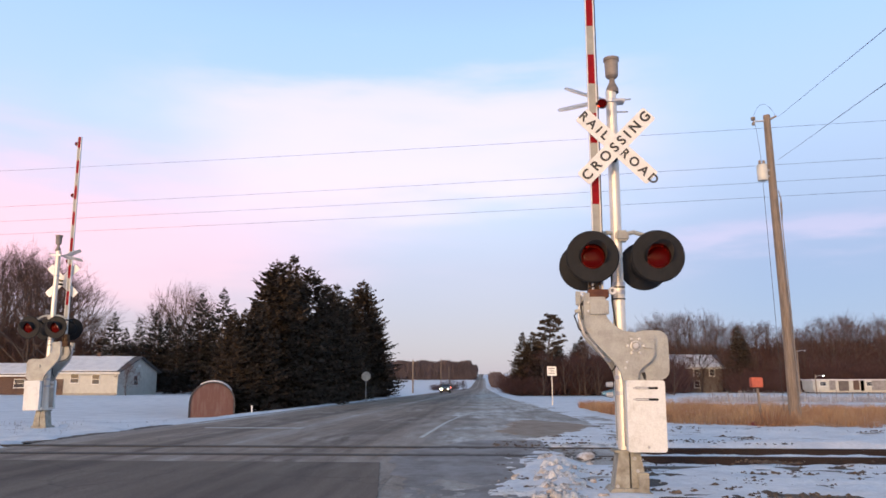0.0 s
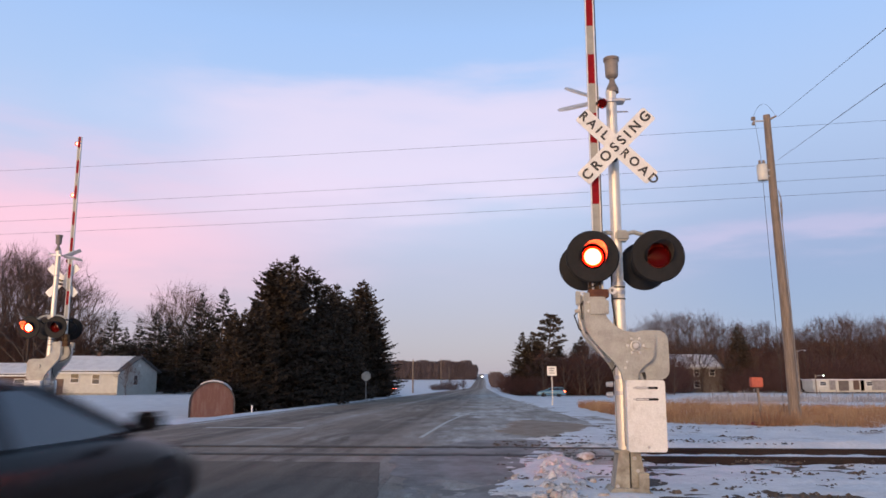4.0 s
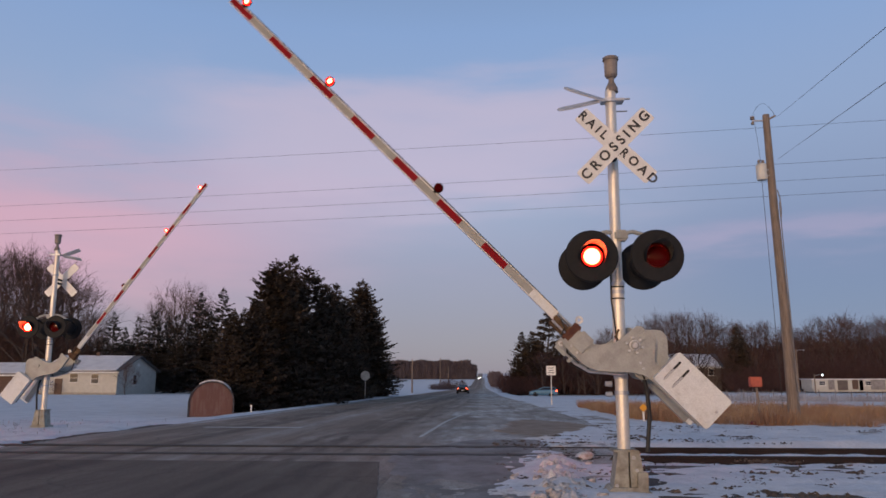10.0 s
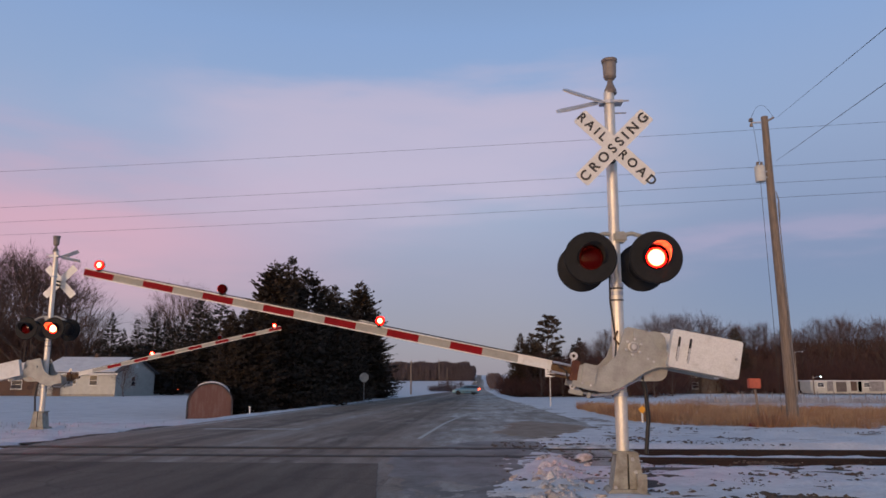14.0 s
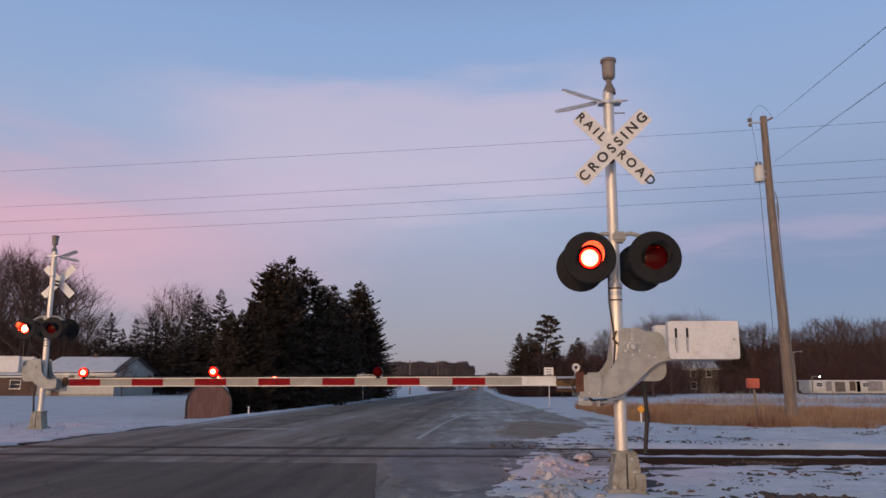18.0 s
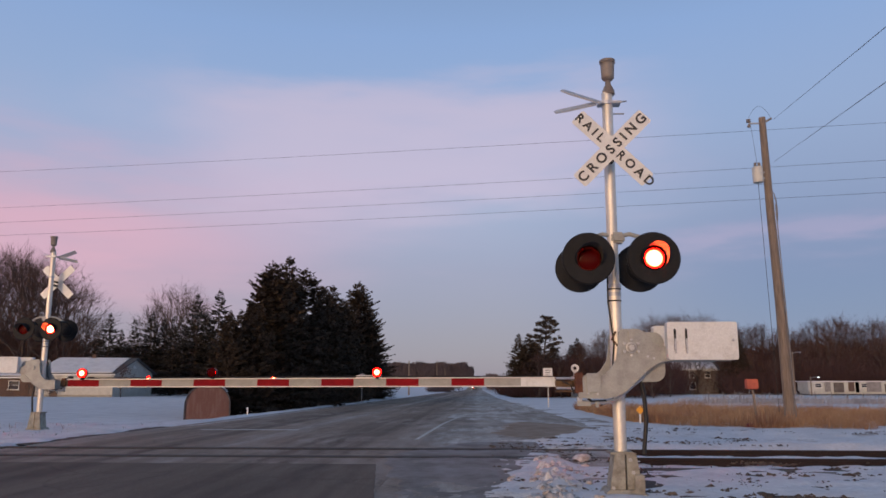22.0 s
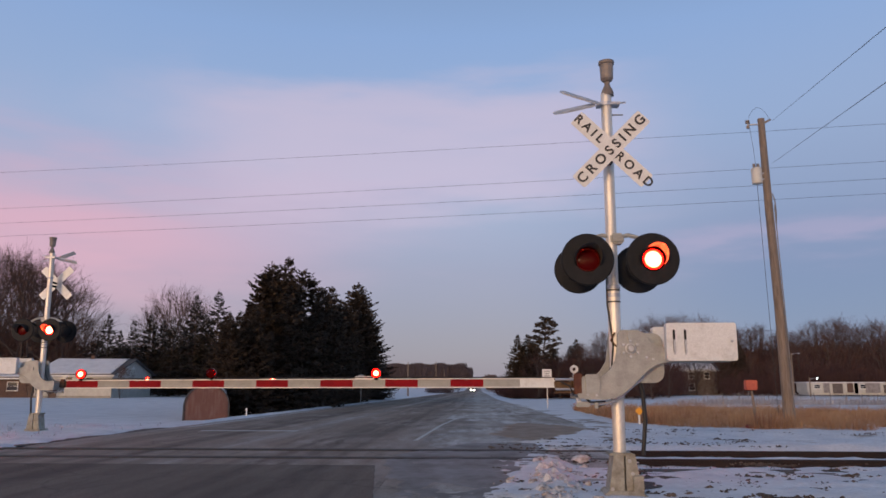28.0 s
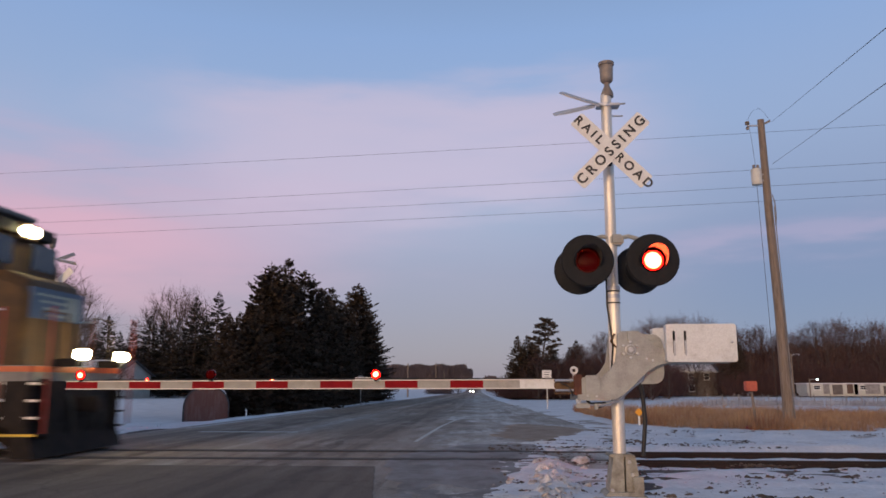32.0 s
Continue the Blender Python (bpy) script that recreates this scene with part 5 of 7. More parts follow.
# (metres to the side at 100 m, distance, kind, variant, size)
GARDEN = [(-51.4, 104, FR, 0, 1.02), (-49.6, 108, FR, 0, 0.85), (-47.8, 106, FR, 1, 0.96), (-45.4, 108, FR, 0, 1.06), (-43.6, 110, FR, 0, 1.0), (-42.2, 106, FR, 1, 1.0), (-39.1, 108, FR, 0, 1.30), (-37.6, 110, FR, 0, 1.08), (-36.0, 108, FR, 0, 1.36), (-34.4, 104, FR, 0, 1.05),
          (-33.0, 98, FR, 0, 1.0), (-31.6, 94, FR, 1, 0.95), (-53.2, 112, FR, 1, 0.85), (-40.8, 116, FR, 0, 0.95),
          (-69.5, 104, BT, 0, 1.72), (-64.6, 106, BT, 2, 2.0), (-60.2, 105, BT, 0, 1.52), (-57.0, 108, BT, 2, 1.55), (-63.2, 118, BT, 1, 1.85), (-67.5, 120, BT, 2, 2.1), (-59.4, 116, BT, 1, 1.6), (-54.4, 116, BT, 1, 1.05), (-71.5, 112, BT, 1, 1.9),
          (-53.5, 124, BT, 1, 0.80), (-49.0, 128, BT, 2, 0.85), (-46.6, 125, BT, 3, 1.35), (-44.8, 124, BT, 1, 1.30), (-43.0, 126, BT, 3, 1.75), (-41.9, 118, BT, 0, 1.38), (-39.6, 124, BT, 1, 1.36), (-38.0, 130, BT, 3, 1.7),
          (-34.6, 128, BT, 2, 0.95), (-52, 120, BT, 3, 1.2), (-67.0, 112, BT, 3, 1.8), (-62, 110, BT, 3, 1.6), (-58, 112, BT, 3, 1.35), (-70.5, 108, BT, 3, 1.9), (-29.8, 88, FR, 0, 0.85)]
for i, (a, y, kind, v, k) in enumerate(GARDEN):
    put(kind, v, *px(a, y), k * (1.05 if kind is FR else 1.0), 61 * i)

# the wood beyond the lane on the other side
CREST_A = [8, 11.8, 15.5, 19.7, 25.3, 27.5, 29.8, 34.3, 37.5, 40.0, 42.7, 44.9, 47.5, 49.6, 52.6, 64]
CREST_H = [9.0, 11.0, 11.8, 13.2, 15.2, 16.8, 14.2, 12.2, 13.0, 12.0, 13.5, 15.8, 15.2, 14.0, 13.6, 13.5]
for i in range(46):                           # rounded crowns along the top of the wood, lower ones before them
    a = 11.0 + 52.0 * (i + rng.random()) / 46
    front = i % 3 == 0
    y = rng.uniform(128, 140) if front else rng.uniform(148, 172)
    v = rng.choice((0, 1, 2, 2, 1))
    top = float(np.interp(a, CREST_A, CREST_H)) * 1.05 * y / 150
    put(BT, v, *px(a, y), top * (rng.uniform(0.55, 0.8) if front else rng.uniform(0.86, 1.03)) / (13.0, 12.0, 11.0)[v], rng.uniform(0, 360))
for i in range(20):
    a = 20 + 43 * (i + rng.random()) / 20
    y = rng.uniform(112, 122) if a < 26 else rng.uniform(148, 162) if a < 34 else rng.uniform(128, 138)
    put(BT, 3, *px(a, y), rng.uniform(0.75, 1.2), rng.uniform(0, 360))
put(SP, 2, *px(33.6, 132), 1.15, 20)
put(SP, 0, *px(34.2, 136), 0.95, 80)
# scrub and pines at the side street
for i in range(22):
    a = 3.6 + 17.0 * ((i + rng.random()) / 22)
    y = rng.uniform(126, 148)
    k = (0.55 + 0.62 * min(1, (a - 3.4) / 5.5)) * rng.uniform(0.85, 1.15)
    put(BT, 3, *px(a, y), k, rng.uniform(0, 360))
for a, y, v, k in ((5.2, 132, 2, 1.12), (6.5, 136, 2, 1.15), (4.5, 130, 1, 0.70), (5.9, 130, 0, 0.92), (7.2, 134, 0, 1.02), (7.6, 140, 1, 1.0), (13.0, 145, 2, 1.12), (12.2, 146, 2, 1.0), (4.0, 130, 0, 0.40), (10.0, 142, 1, 0.9)):
    put(SP, v, *px(a, y), k, rng.uniform(0, 360))


def pine():
    """A tall leaning pine with a bare stem and layered tufted boughs."""
    r = random.Random(77)
    verts, faces, wood = [], [], []
    stem = [Vector((0, 0, -0.3)), Vector((0.35, 0, 5)), Vector((0.9, 0, 9.5)), Vector((1.35, 0, 13.2))]
    wood.append((stem, 0.21, 0.05))
    for k in range(44):
        u = k / 43
        z = 5.2 + 8.0 * u
        f = min(2.999, 3 * z / 13.4)
        root = stem[int(f)].lerp(stem[int(f) + 1], f - int(f))
        root.z = z
        an = k * 2.4 + r.gauss(0, 0.35)
        ln = float(np.interp(u, [0, 0.25, 0.55, 0.8, 1.0], [1.7, 2.7, 3.2, 2.4, 0.7])) * r.uniform(0.6, 1.12)
        d = Vector((math.cos(an), math.sin(an), 0.10 + 0.35 * u + r.gauss(0, 0.06)))
        wood.append(([root, root + d * ln * 0.5, root + d * ln], 0.06, 0.02))
        for i in range(int(5 + 4 * ln)):
            c = root + d * ln * r.uniform(0.38, 1.03) + Vector((r.gauss(0, 0.26), r.gauss(0, 0.26), r.gauss(0.12, 0.09)))
            for j in range(26):
                v = Vector((r.gauss(0, 1), r.gauss(0, 1), r.gauss(0.35, 0.55))).normalized() * r.uniform(0.22, 0.46)
                w = v.orthogonal().normalized() * 0.06
                o = len(verts)
                verts.extend((c - w, c + w, c + v))
                faces.append((o, o + 1, o + 2))
    t = empty("pine_tree", Matrix(), "tall pine with a bare stem and flat tufted crown", "tree", "evergreen trees")
    raw("trunk", *ring_tubes(wood, 6), M["bark"], t)
    raw("crown", verts, faces, M["needle"], t)
    x, y = px(8.05, 130)
    t.matrix_basis = pose(x, y, ground_z(x, y) - 0.1) @ Matrix.Diagonal((1.08, 1.08, 1.04, 1))


pine()


def far_woods():
    """Distant leafless wood on the rise beyond the field."""
    r = random.Random(9)
    verts, faces = [], []
    for i in range(1150):
        a = r.uniform(-14.5, -1.15)
        y = 800 + r.uniform(0, 60)
        x = a * y / 100
        h = (20.0 + 0.9 * math.sin(a * 2.1) + r.uniform(-1.2, 0.6)) * (1.0 if a < -2.0 else 0.80)
        z = ground_z(x, y)
        for j in range(24):
            w = r.uniform(0, 6.28)
            rad = r.uniform(0.5, 4.0)
            q = Vector((x + math.cos(w) * rad, y + math.sin(w) * rad, z + h * r.uniform(0.35, 1.0)))
            p = Vector((x + math.cos(w) * rad * 0.4, y, q.z - h * r.uniform(0.25, 0.5)))
            s = Vector((r.uniform(0.06, 0.22), 0, 0))
            o = len(verts)
            verts.extend((p - s, p + s, q + s, q + Vector((0, 0, 1.0)), q - s))
            faces.append((o, o + 1, o + 2, o + 3, o + 4))
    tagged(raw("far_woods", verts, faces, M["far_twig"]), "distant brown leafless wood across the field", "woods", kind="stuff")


far_woods()


def hill_trees():
    r = random.Random(19)
    verts, faces = [], []
    for i in range(150):
        a = r.uniform(0.95, 2.15)
        y = r.uniform(420, 560)
        x = a * y / 100
        z = ground_z(x, y)
        h = r.uniform(6.5, 10.5)
        for j in range(14):
            w = r.uniform(0, 6.28)
            rad = r.uniform(0.3, 2.6)
            q = Vector((x + math.cos(w) * rad, y + math.sin(w) * rad, z + h * r.uniform(0.5, 1.0)))
            p = Vector((x, y, z + h * 0.1))
            s = Vector((r.uniform(0.15, 0.4), 0, 0))
            o = len(verts)
            verts.extend((p - s, p + s, q + s, q - s))
            faces.append((o, o + 1, o + 2, o + 3))
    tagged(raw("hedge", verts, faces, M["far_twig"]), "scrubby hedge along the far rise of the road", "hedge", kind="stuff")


hill_trees()


# ================= dry grass, snow lumps =================
def blades(name, n, area, h, seed, material, label, width=0.012, lean=0.25):
    r = random.Random(seed)
    verts, faces = [], []
    for i in range(n):
        x, y = area(r)
        z = ground_z(x, y) - 0.03
        a = r.uniform(0, 6.28)
        hh = h * r.uniform(0.5, 1.15) * (0.82 + 0.9 * noise.noise(Vector((x * 0.55, y * 0.22, 2.0))) + 0.5 * noise.noise(Vector((x * 2.1, y * 0.8, 5.0))))
        d = Vector((math.cos(a), math.sin(a), 0))
        w = Vector((-d.y, d.x, 0)) * width * r.uniform(0.7, 1.6)
        p = Vector((x, y, z))
        t = p + d * lean * hh * r.random() + Vector((0, 0, hh))
        o = len(verts)
        verts.extend((p - w, p + w, t + w * 0.3, t - w * 0.3))
        faces.append((o, o + 1, o + 2, o + 3))
    return tagged(raw(name, verts, faces, material), label, "grass", kind="stuff")


def reed_area(r):
    x = 5.0 + 30 * r.random() ** 1.25
    near = 21.7 - 0.02 * x + 0.5 * math.sin(x * 1.7) * math.sin(x * 0.6 + 1)
    far = float(np.interp(x, [4.8, 7, 12, 20, 40], [40, 44, 42, 36, 38]))
    if x < 6.2:
        near = 26 - (x - 5) * 3.5
    return x, near + (far - near) * r.random() ** 1.35


blades("dry_grass", 98000, reed_area, 0.40, 41, M["reed"], "thick tan dry grass standing in the ditch", 0.006, 1.1)
blades("frosted_weeds", 9000, lambda r: (r.uniform(15, 52), r.uniform(53, 61)), 0.62, 45, M["frost"], "frosted weed stalks standing in the snow before the wood", 0.012, 0.35)
blades("weeds", 420, lambda r: (r.uniform(-16, -9.8), r.uniform(15.2, 24)), 0.13, 43, M["twig"], "sparse weed stalks poking through the snow", 0.006)
blades("verge_weeds", 500, lambda r: (r.uniform(2.0, 9), r.uniform(8.6, 12.0)), 0.05, 44, M["twig"], "short stubble showing through thin snow", 0.01)


def lump_mesh(seed):
    r = random.Random(seed)
    bm = B()
    bmesh.ops.create_icosphere(bm, subdivisions=2, radius=1.0)
    off = Vector((r.uniform(0, 50), 0, 0))
    for v in bm.verts:
        v.co *= 0.75 + 0.5 * noise.fractal(v.co * 1.1 + off, 1.0, 2.0, 3)
        v.co.z *= 0.62
    return bm


def snow_lumps():
    r = random.Random(3)
    vs, fs = [], []
    shapes = []
    for k in range(6):
        bm = lump_mesh(k)
        bm.verts.ensure_lookup_table()
        shapes.append(([v.co.copy() for v in bm.verts], [[v.index for v in f.verts] for f in bm.faces]))
        bm.free()
    for i in range(330):
        y = r.uniform(7.6, 12.6)
        mid = 0.82 + 0.095 * (y - 8.7)
        x = mid + r.gauss(0, 0.26)
        if i % 16 == 0:
            x, y = r.uniform(0.3, 6.0), r.uniform(8.2, 12.3)
        s = r.uniform(0.008, 0.026) if i % 6 else r.uniform(0.006, 0.012)
        if i % 8 == 1:
            s = r.uniform(0.04, 0.085)
        v, f = r.choice(shapes)
        o = len(vs)
        m = pose(x, y, 0.012 + 0.045 * math.exp(-((x - mid) / 0.28) ** 2) * (1 if y > 8.2 else 0.3), r.uniform(-30, 30), r.uniform(-30, 30), r.uniform(0, 360))
        vs += [m @ (c * s) for c in v]
        fs += [[o + j for j in g] for g in f]
    tagged(raw("snow_lumps", vs, fs, M["lump"], smooth=True), "dirty lumps of ploughed snow on the shoulder", "snow", kind="stuff")
    bm = lump_mesh(40)
    for v in bm.verts:
        v.co = Vector((v.co.x * 0.19, v.co.y * 0.16, v.co.z * 0.16))
    tagged(part("snow_chunk", bm, M["lump"], m=pose(1.62, 12.35, 0.03), smooth=True), "large rounded chunk of dirty snow", "snow chunk")


snow_lumps()


def clods():
    """Dark crumbs of earth, cinders and stubble, in drifts on thin snow."""
    r = random.Random(17)
    verts, faces = [], []
    for i in range(13000):
        u = r.random()
        if u < 0.66:
            x, y = r.uniform(1.9, 12), r.uniform(8.0, 12.2)
        elif u < 0.75:
            x, y = r.uniform(1.2, 6), r.uniform(15.0, 17.5)
        elif u < 0.84:
            x, y = r.uniform(0.2, 1.9), r.uniform(8, 16)
        else:
            x, y = r.uniform(3, 16), r.uniform(19, 21.5)
        if noise.noise(Vector((x * 0.8, y * 2.6, 3.0))) + 0.4 * noise.noise(Vector((x * 4, y * 7, 8.0))) < 0.20:
            continue
        s = r.uniform(0.005, 0.015) * (2.0 if r.random() < 0.08 else 1)
        c = Vector((x, y, float(lie(y)) + 0.022 + r.uniform(-0.010, 0.012)))
        a, o, k = r.uniform(0, 3.14), len(verts), 6
        for j in range(k):
            w = a + 6.283 * j / k
            q = r.uniform(0.6, 1.5)
            verts.append(c + Vector((math.cos(w) * s * 2.6 * q, math.sin(w) * s * 1.6 * q, -0.012)))
        verts.append(c + Vector((r.gauss(0, s), r.gauss(0, s), s * 0.9)))
        faces += [(o + j, o + (j + 1) % k, o + k) for j in range(k)]
    tagged(raw("clods", verts, faces, M["earth"]), "dark crumbs of earth and cinders on the snow", "earth", kind="stuff")


clods()


# ================= houses, shed, signs =================
def window(parent, x, y, z, w, h, out):
    """A framed window on a wall that faces the way out ('-y' or '+x')."""
    def b(cx, cz, sx, sz, d, th):
        bm = B()
        if out == "-y":
            box(bm, (x + cx, y - d, z + cz), (sx, th, sz), 0.004)
        else:
            box(bm, (x + d, y + cx, z + cz), (th, sx, sz), 0.004)
        return bm
    fr = part("window_frame", b(0, 0, w + 0.16, h + 0.16, 0.02, 0.06), M["white_paint"], parent)
    part("pane", b(0, 0, w, h, 0.045, 0.03), M["window"], fr, "dark glass pane")
    part("sash", b(0, 0, w, 0.05, 0.06, 0.03), M["white_paint"], fr)
    part("sill", b(0, -h / 2 - 0.1, w + 0.24, 0.05, 0.07, 0.14), M["white_paint"], fr)
    return fr


def gable_house(x, y, ln, dp, eave, rise, label, turn=0, wall="siding"):
    s = empty("house", pose(x, y, ground_z(x, y), 0, 0, turn), label, "house", "houses")
    bm = B()
    a = [(0, 0), (ln, 0), (ln, dp), (0, dp)]
    low = [bm.verts.new((px_, py_, -0.4)) for px_, py_ in a]
    top = [bm.verts.new((px_, py_, eave)) for px_, py_ in a]
    g0, g1 = bm.verts.new((0, dp / 2, eave + rise)), bm.verts.new((ln, dp / 2, eave + rise))
    for i in range(4):
        j = (i + 1) % 4
        if i == 1:
            bm.faces.new((low[1], low[2], top[2], g1, top[1]))
        elif i == 3:
            bm.faces.new((low[3], low[0], top[0], g0, top[3]))
        else:
            bm.faces.new((low[i], low[j], top[j], top[i]))
    body = part("wall", bm, M[wall], s)
    n = int(eave / 0.22)
    for k in range(1, n):
        bm = B()
        box(bm, (ln / 2, -0.012, k * 0.22), (ln, 0.024, 0.02))
        box(bm, (ln + 0.012, dp / 2, k * 0.22), (0.024, dp, 0.02))
        part("siding_board", bm, M[wall], body)
    for sgn in (0, 1):
        o = 0.45
        sl = rise / (dp / 2)
        y0, z0 = (-o, eave - o * sl) if sgn == 0 else (dp + o, eave - o * sl)
        bm = B()
        pts = [(-o, y0, z0), (ln + o, y0, z0), (ln + o, dp / 2, eave + rise), (-o, dp / 2, eave + rise)]
        lo = [bm.verts.new(p) for p in pts]
        hi = [bm.verts.new((p[0], p[1], p[2] + 0.14)) for p in pts]
        bm.faces.new(lo)
        bm.faces.new(hi)
        for i in range(4):
            bm.faces.new((lo[i], lo[(i + 1) % 4], hi[(i + 1) % 4], hi[i]))
        bmesh.ops.recalc_face_normals(bm, faces=bm.faces[:])
        rf = part("roof", bm, M["roof_dark"], s, "dark shingled roof slope")
        bm = B()
        q = [(-o + 0.1, y0 + (0.1 if sgn == 0 else -0.1), z0 + 0.16 + 0.1 * sl), (ln + o - 0.5, y0 + (0.15 if sgn == 0 else -0.15), z0 + 0.16 + 0.15 * sl), (ln + o - 1.1, dp / 2 - (0.2 if sgn == 0 else -0.2), eave + rise + 0.16 - 0.2 * sl), (-o + 0.1, dp / 2, eave + rise + 0.16)]
        lo = [bm.verts.new(p) for p in q]
        hi = [bm.verts.new((p[0], p[1], p[2] + 0.09)) for p in q]
        bm.faces.new(hi)
        for i in range(4):
            bm.faces.new((lo[i], lo[(i + 1) % 4], hi[(i + 1) % 4], hi[i]))
        bmesh.ops.recalc_face_normals(bm, faces=bm.faces[:])
        part("roof_snow", bm, M["snow"], rf, "layer of snow on the roof")
    bm = B()
    box(bm, (ln / 2, -0.46, eave - 0.18), (ln + 0.9, 0.04, 0.18), 0.01)
    part("fascia", bm, M["white_paint"], s)
    bm = B()
    plate(bm, [(-0.5, 0), (0.5, 0), (0.0, 0.45)], -0.03, 0.03)
    part("gable_vent", bm, M["white_paint"], s, "", pose(ln + 0.03, dp / 2, eave + rise * 0.35, 0, 0, 90))
    return s


h = gable_house(-55.1, 90.0, 9.8, 10.9, 2.9, 1.85, "low pale-sided bungalow with a snowy roof behind the lawn")
window(h, 4.3, 0, 2.05, 1.0, 1.0, "-y")
window(h, 7.0, 0, 1.95, 0.9, 1.1, "-y")
window(h, 9.8, 4.6, 1.8, 0.9, 1.15, "+x")
bm = B()
box(bm, (2.4, -0.04, 0.95), (0.95, 0.08, 2.05), 0.01)
part("door", bm, M["brown"], h, "brown front door")
bm = B()
box(bm, (2.4, -0.7, -0.15), (1.8, 1.3, 0.3), 0.03)
part("door_step", bm, M["cast"], h)
bm = B()
box(bm, (4.9, -0.02, 0.1), (9.7, 0.05, 0.35))
part("foundation", bm, M["cast"], h, "grey concrete foundation")
bm = B()
box(bm, (4.4, 5.4, 4.9), (0.5, 0.5, 0.9), 0.02)
part("chimney", bm, M["brick"], h)
g = gable_house(-66.2, 93.0, 10.4, 8.0, 2.6, 1.3, "dark brown brick wing beside the bungalow with a snowy roof", wall="brick")
window(g, 2.4, 0, 1.45, 1.3, 1.0, "-y")
window(g, 6.4, 0, 1.45, 1.3, 1.0, "-y")
bm = B()
box(bm, (8.9, -0.03, 1.0), (1.0, 0.07, 2.05), 0.01)
part("door", bm, M["brown"], g, "brown side door")


def shrubs():
    for i, (x, y, k) in enumerate([(-55.2, 89.0, 0.28), (-53.7, 88.8, 0.3), (-52.5, 89.0, 0.22), (-57.6, 89.0, 0.24)]):
        c = plant(BT[3], x, y, 70 * i, k, 0.05)
        tagged(c, "small leafless shrub against the house wall", "shrub", "shrubs by the house")
    c = plant(BT[2], -42.9, 87.5, 35, 0.36, 0.05)
    tagged(c, "small leaning leafless tree by the gable", "tree")


shrubs()


def shed():
    x, y = -12.42, 33.6
    s = empty("garden_shed", pose(x, y, ground_z(x, y) - 0.02, 0, 0, 19), "small arched shed of faded red boards in the snow", "shed")
    w, hh, dp = 0.98, 1.62, 2.6

    def arch(r, y0):
        pts = [(-w * r, 0.0), (-w * r, hh * 0.42)]
        for k in range(1, 16):
            a = math.pi * (1 - k / 16)
            pts.append((w * r * math.cos(a), hh * 0.42 + (hh * 0.58) * r * math.sin(a)))
        return pts + [(w * r, hh * 0.42), (w * r, 0.0)]
    bm = B()
    plate(bm, arch(0.965, 0), 0.06, dp)
    part("body", bm, M["shed_red"], s)
    for k in range(13):                      # upright boards, cut to the arch
        x0, x1 = -0.93 + 0.1431 * k, -0.93 + 0.1431 * (k + 1) - 0.008

        def top(v):
            return hh * 0.42 + hh * 0.58 * 0.95 * math.sqrt(max(0.0, 1 - (v / (w * 0.965)) ** 2))
        bm = B()
        plate(bm, [(x0, 0.03), (x1, 0.03), (x1, top(x1)), ((x0 + x1) / 2, top((x0 + x1) / 2)), (x0, top(x0))], 0.03 + 0.006 * (k % 2), 0.062)
        part("board", bm, M["shed_red"], s)
    out, inn = arch(1.03, 0), arch(0.975, 0)
    bm = B()
    n = len(out)
    rows = []
    for (ox, oz), (ix, iz) in zip(out, inn):
        rows.append([bm.verts.new(p) for p in ((ox, -0.04, oz), (ox, dp + 0.06, oz), (ix, dp + 0.06, iz), (ix, -0.04, iz))])
    for u, v in zip(rows, rows[1:]):
        for j in range(4):
            bm.faces.new((u[j], v[j], v[(j + 1) % 4], u[(j + 1) % 4]))
    bmesh.ops.recalc_face_normals(bm, faces=bm.faces[:])
    part("roof", bm, M["roof_dark"], s, "curved dark roof skin")
    bm = B()
    pts = []
    for k in range(5, 14):
        a = math.pi * (1 - k / 16)
        pts.append((w * 1.035 * math.cos(a), hh * 0.42 + hh * 0.58 * 1.035 * math.sin(a)))
    rows = [[bm.verts.new((x_, y_, z_)) for y_, z_ in ((0.12, zz), (dp, zz), (dp, zz + 0.05), (0.12, zz + 0.05))] for x_, zz in pts]
    for u, v in zip(rows, rows[1:]):
        for j in range(4):
            bm.faces.new((u[j], v[j], v[(j + 1) % 4], u[(j + 1) % 4]))
    bmesh.ops.recalc_face_normals(bm, faces=bm.faces[:])
    part("roof_snow", bm, M["snow"], s)
    bm = B()
    box(bm, (0, 0.02, 0.78), (1.5, 0.03, 0.07))
    part("batten", bm, M["shed_red"], s)


shed()


def bars(parent, rows, y, material):
    for x, z, w, h_ in rows:
        bm = B()
        box(bm, (x, y, z), (w, 0.004, h_))
        part("writing", bm, material, parent)


def post_sign(name, x, y, top, size, label, shape="square", face="sign_white", post="galv", lines=(), category="sign"):
    s = empty(name, pose(x, y, ground_z(x, y) - 0.05), label, category, "roadside signs")
    bm = B()
    box(bm, (0, 0.03, top / 2), (0.055, 0.03, top), 0.004)
    part("post", bm, M[post], s)
    bm = B()
    zc = top - size / 2
    if shape == "square":
        plate(bm, rounded(-size / 2, zc - size / 2, size / 2, zc + size / 2, 0.03), -0.004, 0.004)
    elif shape == "diamond":
        plate(bm, [(0, zc - size / 2), (size / 2, zc), (0, zc + size / 2), (-size / 2, zc)], -0.004, 0.004)
    else:
        plate(bm, [(size / 2 * math.cos(radians(22.5 + 45 * k)), zc + size / 2 * math.sin(radians(22.5 + 45 * k))) for k in range(8)], -0.004, 0.004)
    part("panel", bm, M[face], s)
    bars(s, [(a * size, zc + b * size, c * size, d * size) for a, b, c, d in lines], -0.008, M["letter"])
    return s


